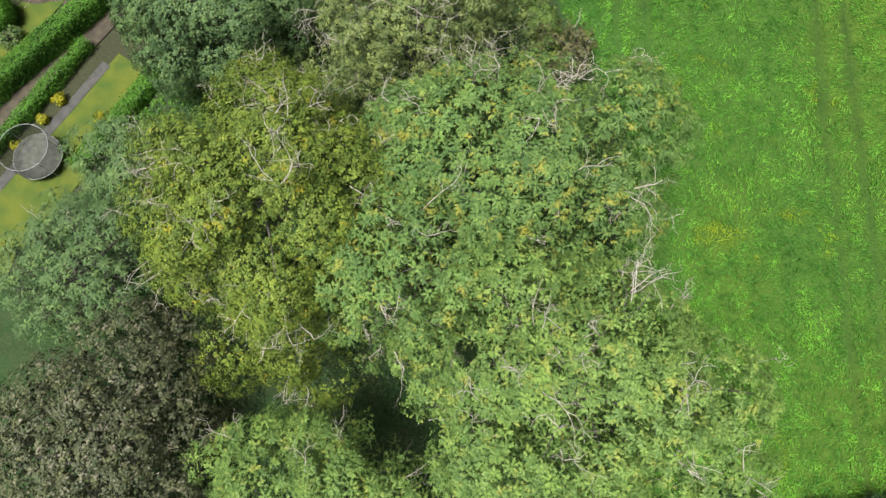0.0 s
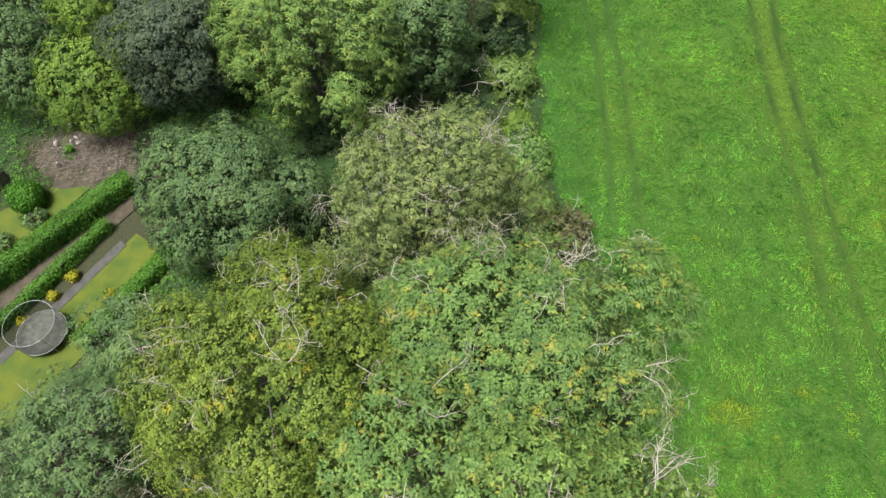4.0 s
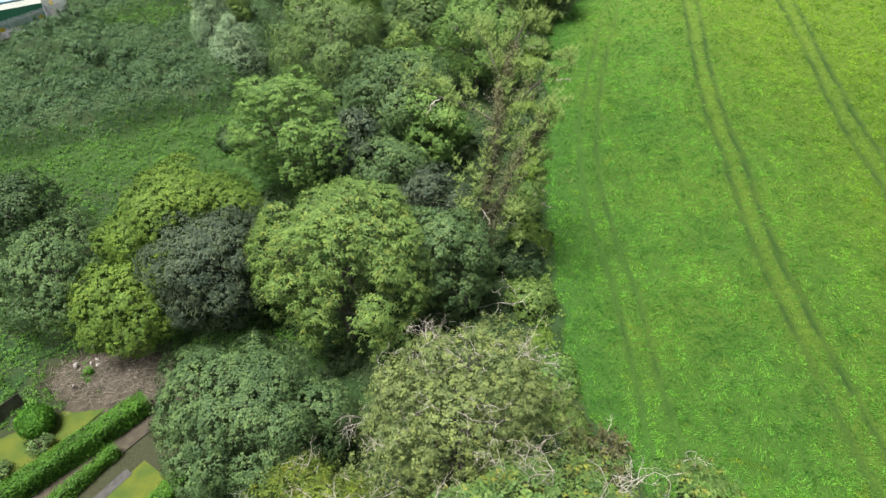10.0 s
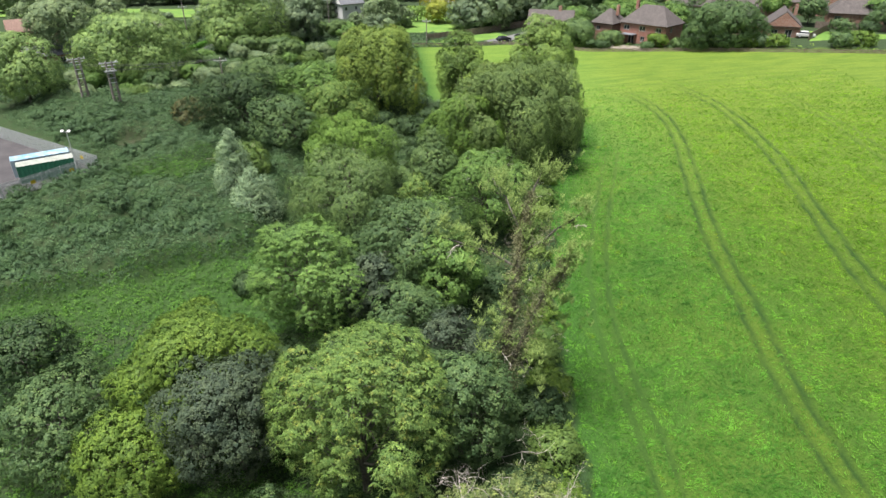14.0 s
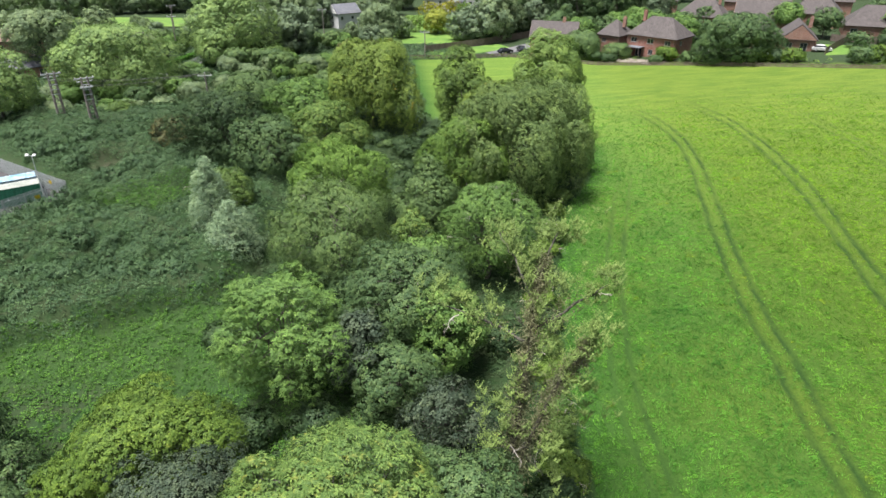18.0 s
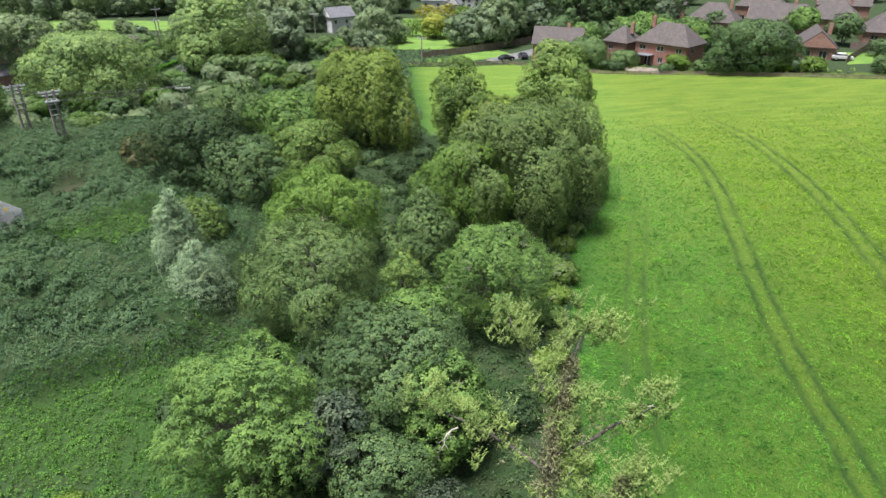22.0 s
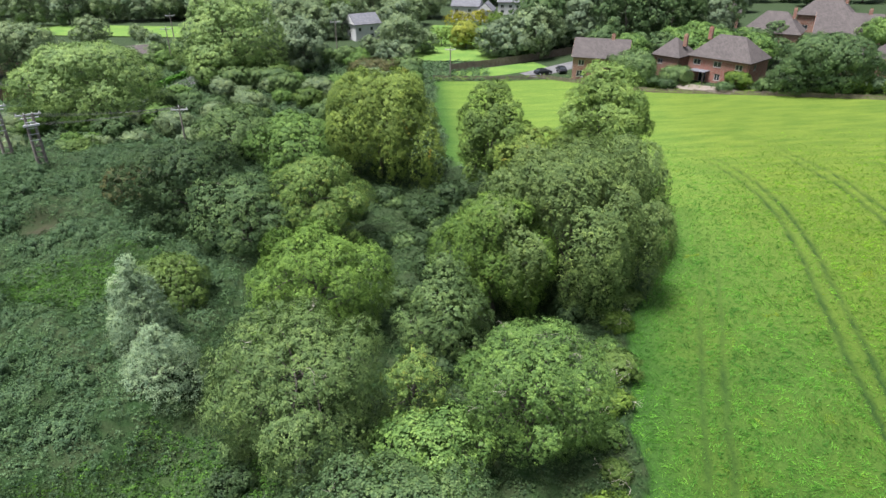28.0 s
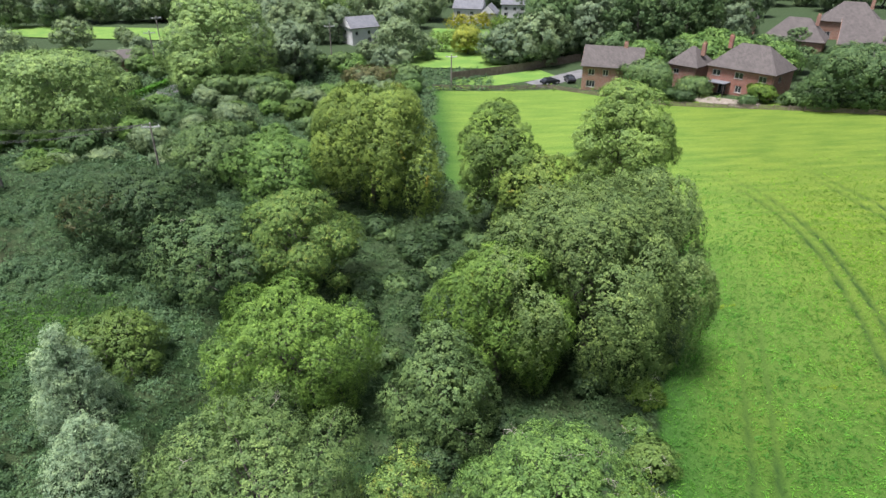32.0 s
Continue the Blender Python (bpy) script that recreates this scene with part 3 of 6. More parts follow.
glade_w = np.exp(-(((GX + 43) / 10) ** 2) - ((GY - 91) / 5) ** 2) + 0.7 * step(GX, -50, -45) * (1 - step(GX, -18, -14)) * step(GY, 52, 56) * (1 - step(GY - 0.5 * (GX + 33), 62, 64.5))
bare_w = np.maximum(0.8 * np.exp(-(((GX + 54) / 3) ** 2) - ((GY - 104) / 2.5) ** 2), np.maximum(step(heap_mask(GX, GY), 0.2, 0.5), 0.6 * garden_mask(GX, GY) * step(GX, -40, -36)))
edge_x = np.interp(GY, HEDGE_Y, HEDGE_X)
edge_w = np.exp(-(((GX - edge_x) / 3.2) ** 2))
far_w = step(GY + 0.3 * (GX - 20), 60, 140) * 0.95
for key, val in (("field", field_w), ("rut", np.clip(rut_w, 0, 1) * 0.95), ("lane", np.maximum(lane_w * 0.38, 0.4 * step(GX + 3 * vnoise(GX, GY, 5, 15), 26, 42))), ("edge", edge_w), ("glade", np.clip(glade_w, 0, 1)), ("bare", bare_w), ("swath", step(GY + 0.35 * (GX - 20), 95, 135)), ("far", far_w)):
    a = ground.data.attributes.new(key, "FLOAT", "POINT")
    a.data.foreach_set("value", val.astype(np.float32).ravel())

# ---- trees ----
def branch_line(a, b, rng, n=5, sag=0.08):
    a, b = np.asarray(a, float), np.asarray(b, float)
    s = np.linspace(0, 1, n)[:, None]
    wob = rng.normal(size=(n, 3)) * np.linalg.norm(b - a) * 0.04
    wob[0] = wob[-1] = 0
    line = a + (b - a) * s + wob
    line[:, 2] += np.sin(s[:, 0] * math.pi) * np.linalg.norm(b - a) * sag
    return line


def twig_spray(start, way, length, rng, depth=3, radius=0.03):
    """A bare, forking branch as a list of rods."""
    rods = []
    way = unit(np.asarray(way, float))
    n = 4
    pts, p, d = [np.asarray(start, float)], np.asarray(start, float), way
    for _ in range(n - 1):
        d = unit(d + rng.normal(size=3) * 0.38)
        p = p + d * length / (n - 1)
        pts.append(p)
    rods.append(tube(pts, np.linspace(radius, radius * 0.45, n), 4 if depth > 1 else 3))
    if depth > 1:
        for _ in range(rng.integers(3, 5)):
            k = rng.integers(1, n)
            w = unit(d + rng.normal(size=3) * 0.75)
            rods += twig_spray(pts[k], w, length * rng.uniform(0.45, 0.7), rng, depth - 1, radius * 0.55)
    return rods


def ash_tufts(tips, ways, leaf, stalks, pairs, rng):
    """Leaflets of compound leaves that arch out of each shoot tip like a star."""
    nt = len(tips)
    m = nt * stalks
    way = np.repeat(ways, stalks, 0) * (1, 1, 0.6)
    turn = np.tile(np.arange(stalks) * 2 * math.pi / stalks, nt) + np.repeat(rng.uniform(0, 6.28, nt), stalks) + rng.normal(size=m) * 0.25
    flat = np.stack([np.cos(turn), np.sin(turn), rng.uniform(-0.1, 0.5, m)], 1)
    out = unit(flat + way * 0.55)
    length = leaf * rng.uniform(1.6, 3.5, m) * np.repeat(rng.uniform(0.7, 1.2, nt), stalks)
    side = unit(np.cross(out, (0, 0, 1.0)))
    s = np.linspace(0.28, 1.0, pairs)
    sgn = np.where(np.arange(pairs) % 2, 1.0, -1.0)
    sgn[-1] = 0.0
    mid = out[:, None] * (length[:, None] * s)[:, :, None]
    mid[:, :, 2] += length[:, None] * (0.35 * s - 0.75 * s * s)
    ax = out[:, None] * 0.75 + side[:, None] * sgn[None, :, None] + np.array([0, 0, -0.35]) * s[None, :, None]
    lp = np.repeat(tips, stalks, 0)[:, None] + mid + unit(ax) * leaf * 0.22
    no = np.cross(unit(ax), np.broadcast_to(side[:, None], ax.shape)) * 0.0 + (0, 0, 1.0) + out[:, None] * 0.35 + rng.normal(size=ax.shape) * 0.22
    return lp.reshape(-1, 3), no.reshape(-1, 3), ax.reshape(-1, 3)


def lobe_centres(c, rad, lobes, lobe_size, column, far, open_crown, tall, top, rng):
    """Billows spread over the crown's hull: way out, centre and radius of each."""
    mean = (rad[0] + rad[1]) / 2
    i = np.arange(lobes)
    u = 1 - (1.9 if far else 1.62) * (i + 0.5) / lobes
    th = i * 2.399963 + rng.uniform(0, 6.28)
    ring = np.sqrt(np.maximum(0, 1 - u * u))
    dirs = unit(np.stack([ring * np.cos(th), ring * np.sin(th), u], 1) + rng.normal(size=(lobes, 3)) * 0.14)
    reach = rng.uniform(*((0.55, 0.93) if open_crown else (0.58, 0.96)), lobes)[:, None]
    lr = mean * rng.uniform(lobe_size[0] * 0.9, lobe_size[1] * 1.25, lobes)
    if not column:
        # crowns are uneven: boughs reach further on some sides, and the top is narrower
        az_ = np.arctan2(dirs[:, 1], dirs[:, 0])
        uneven = 1 + 0.11 * np.sin(2 * az_ + rng.uniform(0, 6.28)) + 0.09 * np.sin(3 * az_ + rng.uniform(0, 6.28)) - 0.22 * np.maximum(dirs[:, 2], 0)
        reach = reach * np.stack([uneven, uneven, np.ones(lobes)], 1)
    if column:
        rise = np.clip((dirs[:, 2] + 0.62) / 1.62, 0, 1)
        reach = reach * np.stack([1.12 - 0.85 * rise, 1.12 - 0.85 * rise, np.full(lobes, 1.2)], 1)
        lr = mean * rng.uniform(0.30, 0.48, lobes) * (1.25 - 0.95 * rise)
    lc = c + dirs * rad * reach
    over = (lc[:, 2] + lr * 0.9 * tall) - top
    lc[:, 2] -= np.maximum(over, 0)
    return dirs, lc, lr


def crown_tufts(dirs, lc, lr, count, subs, tall, rng):
    """Shoot tips on the outer skin of the billows, none inside a neighbour: place and way of each."""
    lobes = len(lc)
    share = lr**2 / (lr**2).sum()
    flat = np.array([1, 1, 1 / tall])
    tips, ways, owner = [], [], []
    for k in range(lobes):
        n = max(8, int(count * share[k] * 2.6))
        sd = unit(rng.normal(size=(subs, 3)) + dirs[k] * 0.5 + (0, 0, 0.4))
        d = unit(rng.normal(size=(n, 3)) * 0.85 + dirs[k] * 0.55 + (0, 0, 0.42))
        m = np.max(d @ sd.T, 1)
        r = lr[k] * (0.66 + 0.42 * np.clip((m - 0.60) / 0.40, 0, 1) ** 0.8) * rng.uniform(0.9, 1.06, n)
        p = lc[k] + d * r[:, None] * (1, 1, 0.9 * tall)
        near = np.flatnonzero(np.linalg.norm((lc - lc[k]) * flat, axis=1) < lr + lr[k])
        near = near[near != k]
        if len(near):
            gap = np.linalg.norm((p[:, None] - lc[near][None]) * flat, axis=2) / lr[near][None]
            keep = gap.min(1) > 0.90
            p, d = p[keep], d[keep]
        tips.append(p)
        ways.append(d)
        owner.append(np.full(len(p), k))
    tips, ways, owner = np.concatenate(tips), np.concatenate(ways), np.concatenate(owner)
    pick = rng.permutation(len(tips))[:count]
    return tips[pick], ways[pick], owner[pick]


def tree(name, label, x, y, top, rx, mat, ry=None, bottom=None, leaves=12000, leaf=0.24, lobes=34, seed=1, droop=0.0,
         column=False, dead=0, slim=0.75, bark=None, lobe_size=(0.24, 0.40), loose=0.0, lean=(0, 0), category="tree", group="", tri=True, spray=False, far=False, open_crown=False, holes=(), twig=0.02, inner=0.12, tall=1.0):
    """A tree as trunk with limbs, and a crown of many leaves in billows. Heights are above the datum."""
    rng = np.random.default_rng(seed)
    ry = ry or rx
    gz = ground_at(x, y)
    height = top - gz
    bottom = gz + 0.12 * height if bottom is None else bottom
    root = empty(name, x, y, gz)
    tagged(root, label, category, group)
    c = np.array([lean[0], lean[1], (top + bottom) / 2 - gz])
    rad = np.array([rx, ry, (top - bottom) / 2])
    dirs, lc, lr = lobe_centres(c, rad, lobes, lobe_size, column, far, open_crown, tall, top - gz, rng)
    per = 56 if spray else 20
    count = int(leaves * (0.84 if spray else 0.9) / per)
    tp, d, own = crown_tufts(dirs, lc, lr, count, 6 if far else 10, tall, rng)
    if open_crown:
        # bare gaps between the boughs
        bare = rng.uniform(0, 1, lobes) < 0.12
        keep = ~bare[own]
        tp, d, own = tp[keep], d[keep], own[keep]
    nt = len(tp)
    tp = tp + rng.normal(size=(nt, 3)) * loose
    tp[:, 2] -= droop * lr[own] * np.maximum(0, 0.7 - d[:, 2]) * rng.uniform(0.2, 1.0, nt)
    if spray:
        # compound leaves: arching stalks from each shoot tip with narrow leaflets in pairs
        leaf, slim = leaf * 0.68, slim * 1.3
        lp, no, ax = ash_tufts(tp, d, leaf, 7, 8, rng)
        no = unit(no) * 0.5 + np.repeat(d, per, 0) * 0.7 + np.repeat(dirs[own], per, 0) * 0.35
    else:
        tuft = np.repeat(leaf * 2.0 * rng.uniform(0.6, 1.35, nt), per)[:, None]
        e = unit(rng.normal(size=(nt * per, 3)) * 0.8 + np.repeat(d, per, 0) * 0.6 + (0, 0, 0.35))
        lp = np.repeat(tp, per, 0) + e * tuft * rng.uniform(0.35, 1.08, (nt * per, 1)) * (1, 1, 0.85)
        lp[:, 2] -= droop * tuft[:, 0] * 2.2 * rng.uniform(0, 1, nt * per) * np.maximum(0, 0.9 - e[:, 2])
        no = np.repeat(d, per, 0) * 0.75 + np.repeat(dirs[own], per, 0) * 0.35 + e * 0.2 + rng.normal(size=lp.shape) * 0.2
        ax = e + rng.normal(size=e.shape) * 0.9
        ax[:, 2] -= droop
    # shaded leaves inside, behind the shoots; double size, added to block light
    ni_ = int(leaves * inner)
    k = rng.integers(0, lobes, ni_)
    e = unit(rng.normal(size=(ni_, 3)) + dirs[k] * 0.3)
    deep = lc[k] + e * (lr[k] * rng.uniform(0.45, 0.72, ni_))[:, None] * (1, 1, 0.9 * tall)
    deep = np.where(rng.uniform(0, 1, (ni_, 1)) < 0.3, c + (deep - c) * rng.uniform(0.5, 0.9, (ni_, 1)), deep)
    pts, nrm = np.concatenate([lp, deep]), np.concatenate([no, e + rng.normal(size=e.shape) * 0.5])
    axes = np.concatenate([ax, rng.normal(size=e.shape)])
    kept = np.arange(len(pts))
    for hx, hy, hr in holes:
        wide = hr * (0.15 + 1.7 * vnoise(pts[:, 0] + x, pts[:, 1] + y + pts[:, 2] * 0.6, 0.55, 41))
        keep = np.hypot(pts[:, 0] + x - hx, pts[:, 1] + y - hy) > wide
        ni_ = int(keep[-ni_:].sum())
        pts, nrm, axes, kept = pts[keep], nrm[keep], axes[keep], kept[keep]
    pts[:, 2] = np.maximum(pts[:, 2], 0.15)
    size = leaf * rng.uniform(0.65, 1.3, len(pts))
    size[len(size) - ni_:] *= 2.0
    v, f = leaf_geometry(pts, nrm, size, rng, slim, tri=tri, axis=axes)
    crown = mesh_object("crown", v, f, LEAF[mat], root)
    tone = np.concatenate([np.repeat(rng.uniform(-0.5, 0.5, nt), per), np.zeros(len(e))])[kept]
    crown.data.attributes.new("shoot", "FLOAT", "POINT").data.foreach_set("value", np.repeat(tone, len(v) // len(pts)).astype(np.float32))
    # trunk and limbs
    tr = max(0.06, 0.028 * height)
    fork = np.array([lean[0] * 0.4, lean[1] * 0.4, max(0.25 * height, (bottom - gz) * 0.9)])
    crown_mid = c + (0, 0, rad[2] * 0.35)
    stem = np.concatenate([branch_line((0, 0, -0.3), fork, rng, 4, 0), branch_line(fork, crown_mid, rng, 5, 0)[1:]])
    limbs = 10 if far or lobes < 27 else 22
    rods = [tube(stem, np.linspace(tr, min(tr * 0.3, 0.08), len(stem)), 5 if far else 7)]
    for k in range(0, lobes, max(1, lobes // limbs)):
        s0 = stem[rng.integers(3, len(stem))]
        rods.append(tube(branch_line(s0, lc[k], rng, 5), np.linspace(min(tr * 0.42, 0.085), 0.02, 5), 3 if far else 5))
        for _ in range(0 if far else 2):
            tip = lc[k] + unit(rng.normal(size=3) + dirs[k] + (0, 0, 0.4)) * lr[k] * 0.95
            rods.append(tube(branch_line(lc[k], tip, rng, 4), np.linspace(0.035, 0.012, 4), 3))
    v, f = joined(rods)
    mesh_object("trunk", v, f, bark or BARK, root, smooth=True)
    for _ in range(dead):
        k = rng.integers(0, max(2, int(lobes * 0.62)))
        way = unit(dirs[k] + (0, 0, 0.15) + rng.normal(size=3) * 0.3)
        s0 = lc[k] + way * lr[k] * 0.8
        v, f = joined(twig_spray(s0, way, rng.uniform(0.7, 1.5), rng, 3, twig))
        mesh_object("dead_branch", v, f, PALE_WOOD, root, "bare pale grey dead branch")
    return root


# deep gaps cut down through the crowns, placed to fit the camera's view from above
CANOPY_GAPS = ((0.3, 3.9, 1.7), (1.8, 2.8, 1.2), (-1.9, 5.2, 1.1), (4.2, 5.9, 0.9))
tree("tree", "field maple with yellowing leaves and bare grey twigs", -4.4, 11.9, 12.9, 6.1, "maple", ry=7.1, bottom=-1.5, leaves=150000, leaf=0.115, lobes=66, seed=11, dead=80, loose=0.12, open_crown=False, holes=CANOPY_GAPS, twig=0.02, inner=0.09, lobe_size=(0.14, 0.28))
tree("tree", "ash tree with yellow-tipped drooping leaf sprays", 5.6, 14.2, 12.6, 7.8, "ash_yellow", ry=5.2, bottom=0.5, leaves=205000, leaf=0.162, lobes=50, seed=12, dead=40, slim=0.34, loose=0.14, droop=0.3, spray=True, open_crown=True, holes=CANOPY_GAPS, twig=0.024, lobe_size=(0.16, 0.3))
tree("tree", "light green ash tree beside the meadow with thin dead twigs", 8.2, 4.4, 12.6, 7.2, "ash_light", ry=6.0, bottom=0.5, leaves=230000, leaf=0.162, lobes=54, seed=13, dead=46, slim=0.34, loose=0.14, droop=0.3, spray=True, open_crown=True, holes=CANOPY_GAPS, twig=0.024, lobe_size=(0.16, 0.3))
tree("tree", "light green ash tree with open feathery crown", -1.6, -0.6, 11.0, 4.6, "ash_light", bottom=1.0, leaves=112000, leaf=0.162, lobes=46, seed=14, dead=16, slim=0.34, lobe_size=(0.18, 0.32), loose=0.14, droop=0.3, spray=True, open_crown=True, holes=CANOPY_GAPS)
tree("tree", "feathery ash tree between a maple and lighter ashes", 0.9, 9.2, 12.2, 4.0, "ash_yellow", bottom=0.5, leaves=88000, leaf=0.162, lobes=40, seed=9, dead=16, slim=0.34, loose=0.14, droop=0.3, spray=True, open_crown=True, holes=CANOPY_GAPS)
tree("tree", "dark broad tree covered in pinkish brown seed heads", -12.6, 1.4, 6.0, 5.4, "seed", bottom=-2.5, leaves=57460, leaf=0.14, lobes=60, seed=15, lobe_size=(0.20, 0.32))
tree("tree", "grey-green willow beside the garden hedge", -15.6, 10.2, 4.4, 3.5, "willow", ry=4.2, bottom=-2.5, leaves=50000, leaf=0.16, lobes=40, seed=16, slim=0.34, dead=2, spray=True)
tree("tree", "low grey-green willow beside a lawn", -13.6, 15.6, 4.0, 2.9, "willow", bottom=-2.8, leaves=34000, leaf=0.16, lobes=30, seed=17, slim=0.34, spray=True)
tree("tree", "spreading green sycamore behind the garden hedges", -10.8, 25.2, 5.2, 6.0, "green", ry=4.4, bottom=-3.0, leaves=90000, leaf=0.125, lobes=60, seed=18, lobe_size=(0.17, 0.28))
tree("tree", "rounded hawthorn bristling with bare grey twigs", 1.6, 22.0, 11.0, 5.3, "thorn", ry=4.4, bottom=-1.0, leaves=85000, leaf=0.1, lobes=60, seed=19, dead=74, lobe_size=(0.18, 0.30), loose=0.18, twig=0.019)
tree("shrub", "sparse brown-green elder shrub at the meadow edge", 10.0, 24.2, 1.6, 1.8, "brown", leaves=2700, leaf=0.15, lobes=16, seed=20, dead=3, category="shrub")
tree("tree", "light green ash tree with drooping feathery sprays", -6.6, 34.8, 10.8, 5.6, "ash_light", ry=5.0, bottom=-1.5, leaves=150000, leaf=0.18, lobes=34, seed=21, slim=0.3, droop=0.5, spray=True, lobe_size=(0.22, 0.36), tall=1.35)
tree("tree", "dense mid-green tree beside a lighter ash", 0.0, 37.4, 7.2, 3.3, "green", bottom=-1.5, leaves=34000, leaf=0.15, lobes=34, seed=22)
tree("tree", "dull purple-green elder with layered leaves", -15.9, 37.2, 6.8, 4.0, "purple", ry=4.2, bottom=-2.5, leaves=52000, leaf=0.14, lobes=40, seed=23)
tree("tree", "broad yellow-green maple over the scrub", -19.8, 41.8, 6.8, 5.4, "mixed", ry=4.4, bottom=-2.0, leaves=90000, leaf=0.125, lobes=48, seed=24, lobe_size=(0.2, 0.34))
tree("tree", "small yellow-green tree behind the rubble heap", -22.6, 35.8, 2.8, 3.4, "mixed", bottom=-3.5, leaves=38000, leaf=0.13, lobes=30, seed=25)
tree("tree", "rounded dark green thorn tree in the scrub", -29.0, 38.2, 3.8, 3.9, "green", bottom=-3.0, leaves=34000, leaf=0.14, lobes=34, seed=26)
tree("tree", "dark green thorn tree at the scrub edge", -34.0, 43.2, 5.4, 3.6, "dark", bottom=-3.0, leaves=13600, leaf=0.21, lobes=30, seed=27)
tree("tree", "rounded fresh green ash tree with billowing crown", -14.2, 53.6, 9.0, 4.8, "ash", ry=4.8, bottom=-1.5, leaves=95000, leaf=0.18, lobes=30, seed=28, slim=0.34, droop=0.5, spray=True, lobe_size=(0.22, 0.36), tall=1.3)
tree("tree", "narrow blue-green alder between two ash trees", -8.2, 54.0, 5.6, 2.3, "purple", ry=2.6, leaves=10200, leaf=0.21, lobes=28, seed=29)
tree("tree", "small grey-green alder in the thicket", -5.0, 52.0, 3.8, 3.0, "green", leaves=22000, leaf=0.16, lobes=30, seed=30)
tree("tree", "mixed green field maple with dead stems inside", -4.8, 59.4, 8.4, 5.2, "green", ry=4.4, bottom=-2.0, leaves=60000, leaf=0.15, lobes=46, seed=31, dead=4)
tree("tree", "fresh green maple overhanging the thicket", -1.0, 56.2, 7.0, 3.2, "ash", leaves=13600, leaf=0.21, lobes=30, seed=32)
tree("shrub", "dark grey-green sallow shrub in the thicket", -0.8, 47.4, 3.6, 2.8, "purple", leaves=10200, leaf=0.19, lobes=28, seed=33, slim=0.55, category="shrub")
tree("tree", "broad green ash with bare stems showing in its crown", -13.3, 72.0, 9.4, 6.8, "pale_olive", ry=5.8, bottom=-1.5, leaves=85000, leaf=0.135, lobes=34, seed=41, dead=3, spray=False, slim=0.6, droop=0.4, lobe_size=(0.2, 0.33))
tree("tree", "rounded fresh green tree with pale leaf tips", -15.2, 85.0, 9.6, 6.2, "fresh", ry=5.4, bottom=-1.0, leaves=80000, leaf=0.135, lobes=34, seed=42, spray=False, slim=0.6, droop=0.4, lobe_size=(0.2, 0.34))
tree("tree", "slender silvery grey-green willow leaning upward", -28.4, 80.0, 9.0, 2.3, "silver", bottom=-2.2, leaves=70000, leaf=0.14, lobes=120, seed=43, slim=0.3, column=True, tall=2.2, lean=(-1.0, 0.6), loose=0.12)
tree("tree", "small silvery willow with soft grey foliage", -25.4, 75.6, 5.8, 2.6, "silver", bottom=-2.2, leaves=46000, leaf=0.14, lobes=90, seed=44, slim=0.3, column=True, tall=1.8, loose=0.1)
tree("shrub", "olive-brown bush behind a silvery willow", -30.6, 88.4, 4.6, 3.3, "olive", leaves=22000, leaf=0.15, lobes=28, seed=45, tall=1.4, category="shrub", dead=5)
tree("tree", "grey-green ash beside the meadow with ivy stems", 3.0, 72.0, 9.4, 4.8, "ash", ry=4.4, bottom=-2.0, leaves=60000, leaf=0.135, lobes=36, seed=46, dead=14, slim=0.6, spray=False, tall=1.5)
tree("tree", "conical blue-green tree in front of the hornbeam", -3.6, 84.0, 8.6, 3.7, "grey", bottom=-2.0, leaves=42000, leaf=0.15, lobes=56, seed=47, column=True)
tree("tree", "great olive-green hornbeam hanging over the meadow", 8.0, 94.0, 14.2, 9.2, "hornbeam", ry=8.4, bottom=-1.6, leaves=185000, leaf=0.145, lobes=54, seed=48, droop=0.6, tall=1.7, lobe_size=(0.17, 0.28))
tree("tree", "fresh green hornbeam with yellowing leaf tips", 0.6, 90.6, 11.2, 5.6, "yellow_tip", ry=4.8, bottom=-2.0, leaves=80000, leaf=0.14, lobes=34, seed=148, droop=0.5, tall=1.4, lobe_size=(0.2, 0.32))
tree("tree", "olive-green hornbeam on the shaded meadow side", 14.0, 102.4, 13.0, 5.6, "hornbeam", bottom=-0.5, leaves=46000, leaf=0.18, lobes=30, seed=49, droop=0.5, tall=1.5, lobe_size=(0.22, 0.34))
tree("tree", "bright green lime tree standing tall by the meadow", 14.4, 117.4, 18.6, 5.9, "lime", ry=5.4, bottom=2.0, leaves=75000, leaf=0.18, lobes=40, seed=50, slim=0.75, lobe_size=(0.24, 0.36), open_crown=True)
tree("tree", "upright olive-green tree on the meadow edge", 0.6, 117.0, 15.0, 4.6, "olive", bottom=-0.5, leaves=50000, leaf=0.175, lobes=36, seed=51, tall=1.5, lobe_size=(0.24, 0.36))
tree("tree", "yellowing olive-green tree beside a tall one", 5.2, 113.4, 10.6, 4.0, "copper", bottom=-0.5, leaves=28000, leaf=0.19, lobes=36, seed=52, tall=1.5)
tree("tree", "large beech turning golden brown at its top", -15.8, 125.0, 14.6, 8.8, "copper", ry=7.0, bottom=-0.5, leaves=110000, leaf=0.18, lobes=48, seed=53, droop=0.4, tall=1.9, lobe_size=(0.19, 0.3))
tree("tree", "light green ash with pale yellow patches", -19.4, 102.4, 9.8, 6.0, "ash_light", ry=5.2, bottom=-1.0, leaves=66000, leaf=0.16, lobes=30, seed=54, dead=3, slim=0.6, spray=False, lobe_size=(0.22, 0.36))
tree("tree", "dark green sycamore with dull heavy foliage", -35.0, 105.0, 10.6, 6.4, "dark", ry=5.4, bottom=-1.5, leaves=60000, leaf=0.18, lobes=48, seed=55, dead=3)
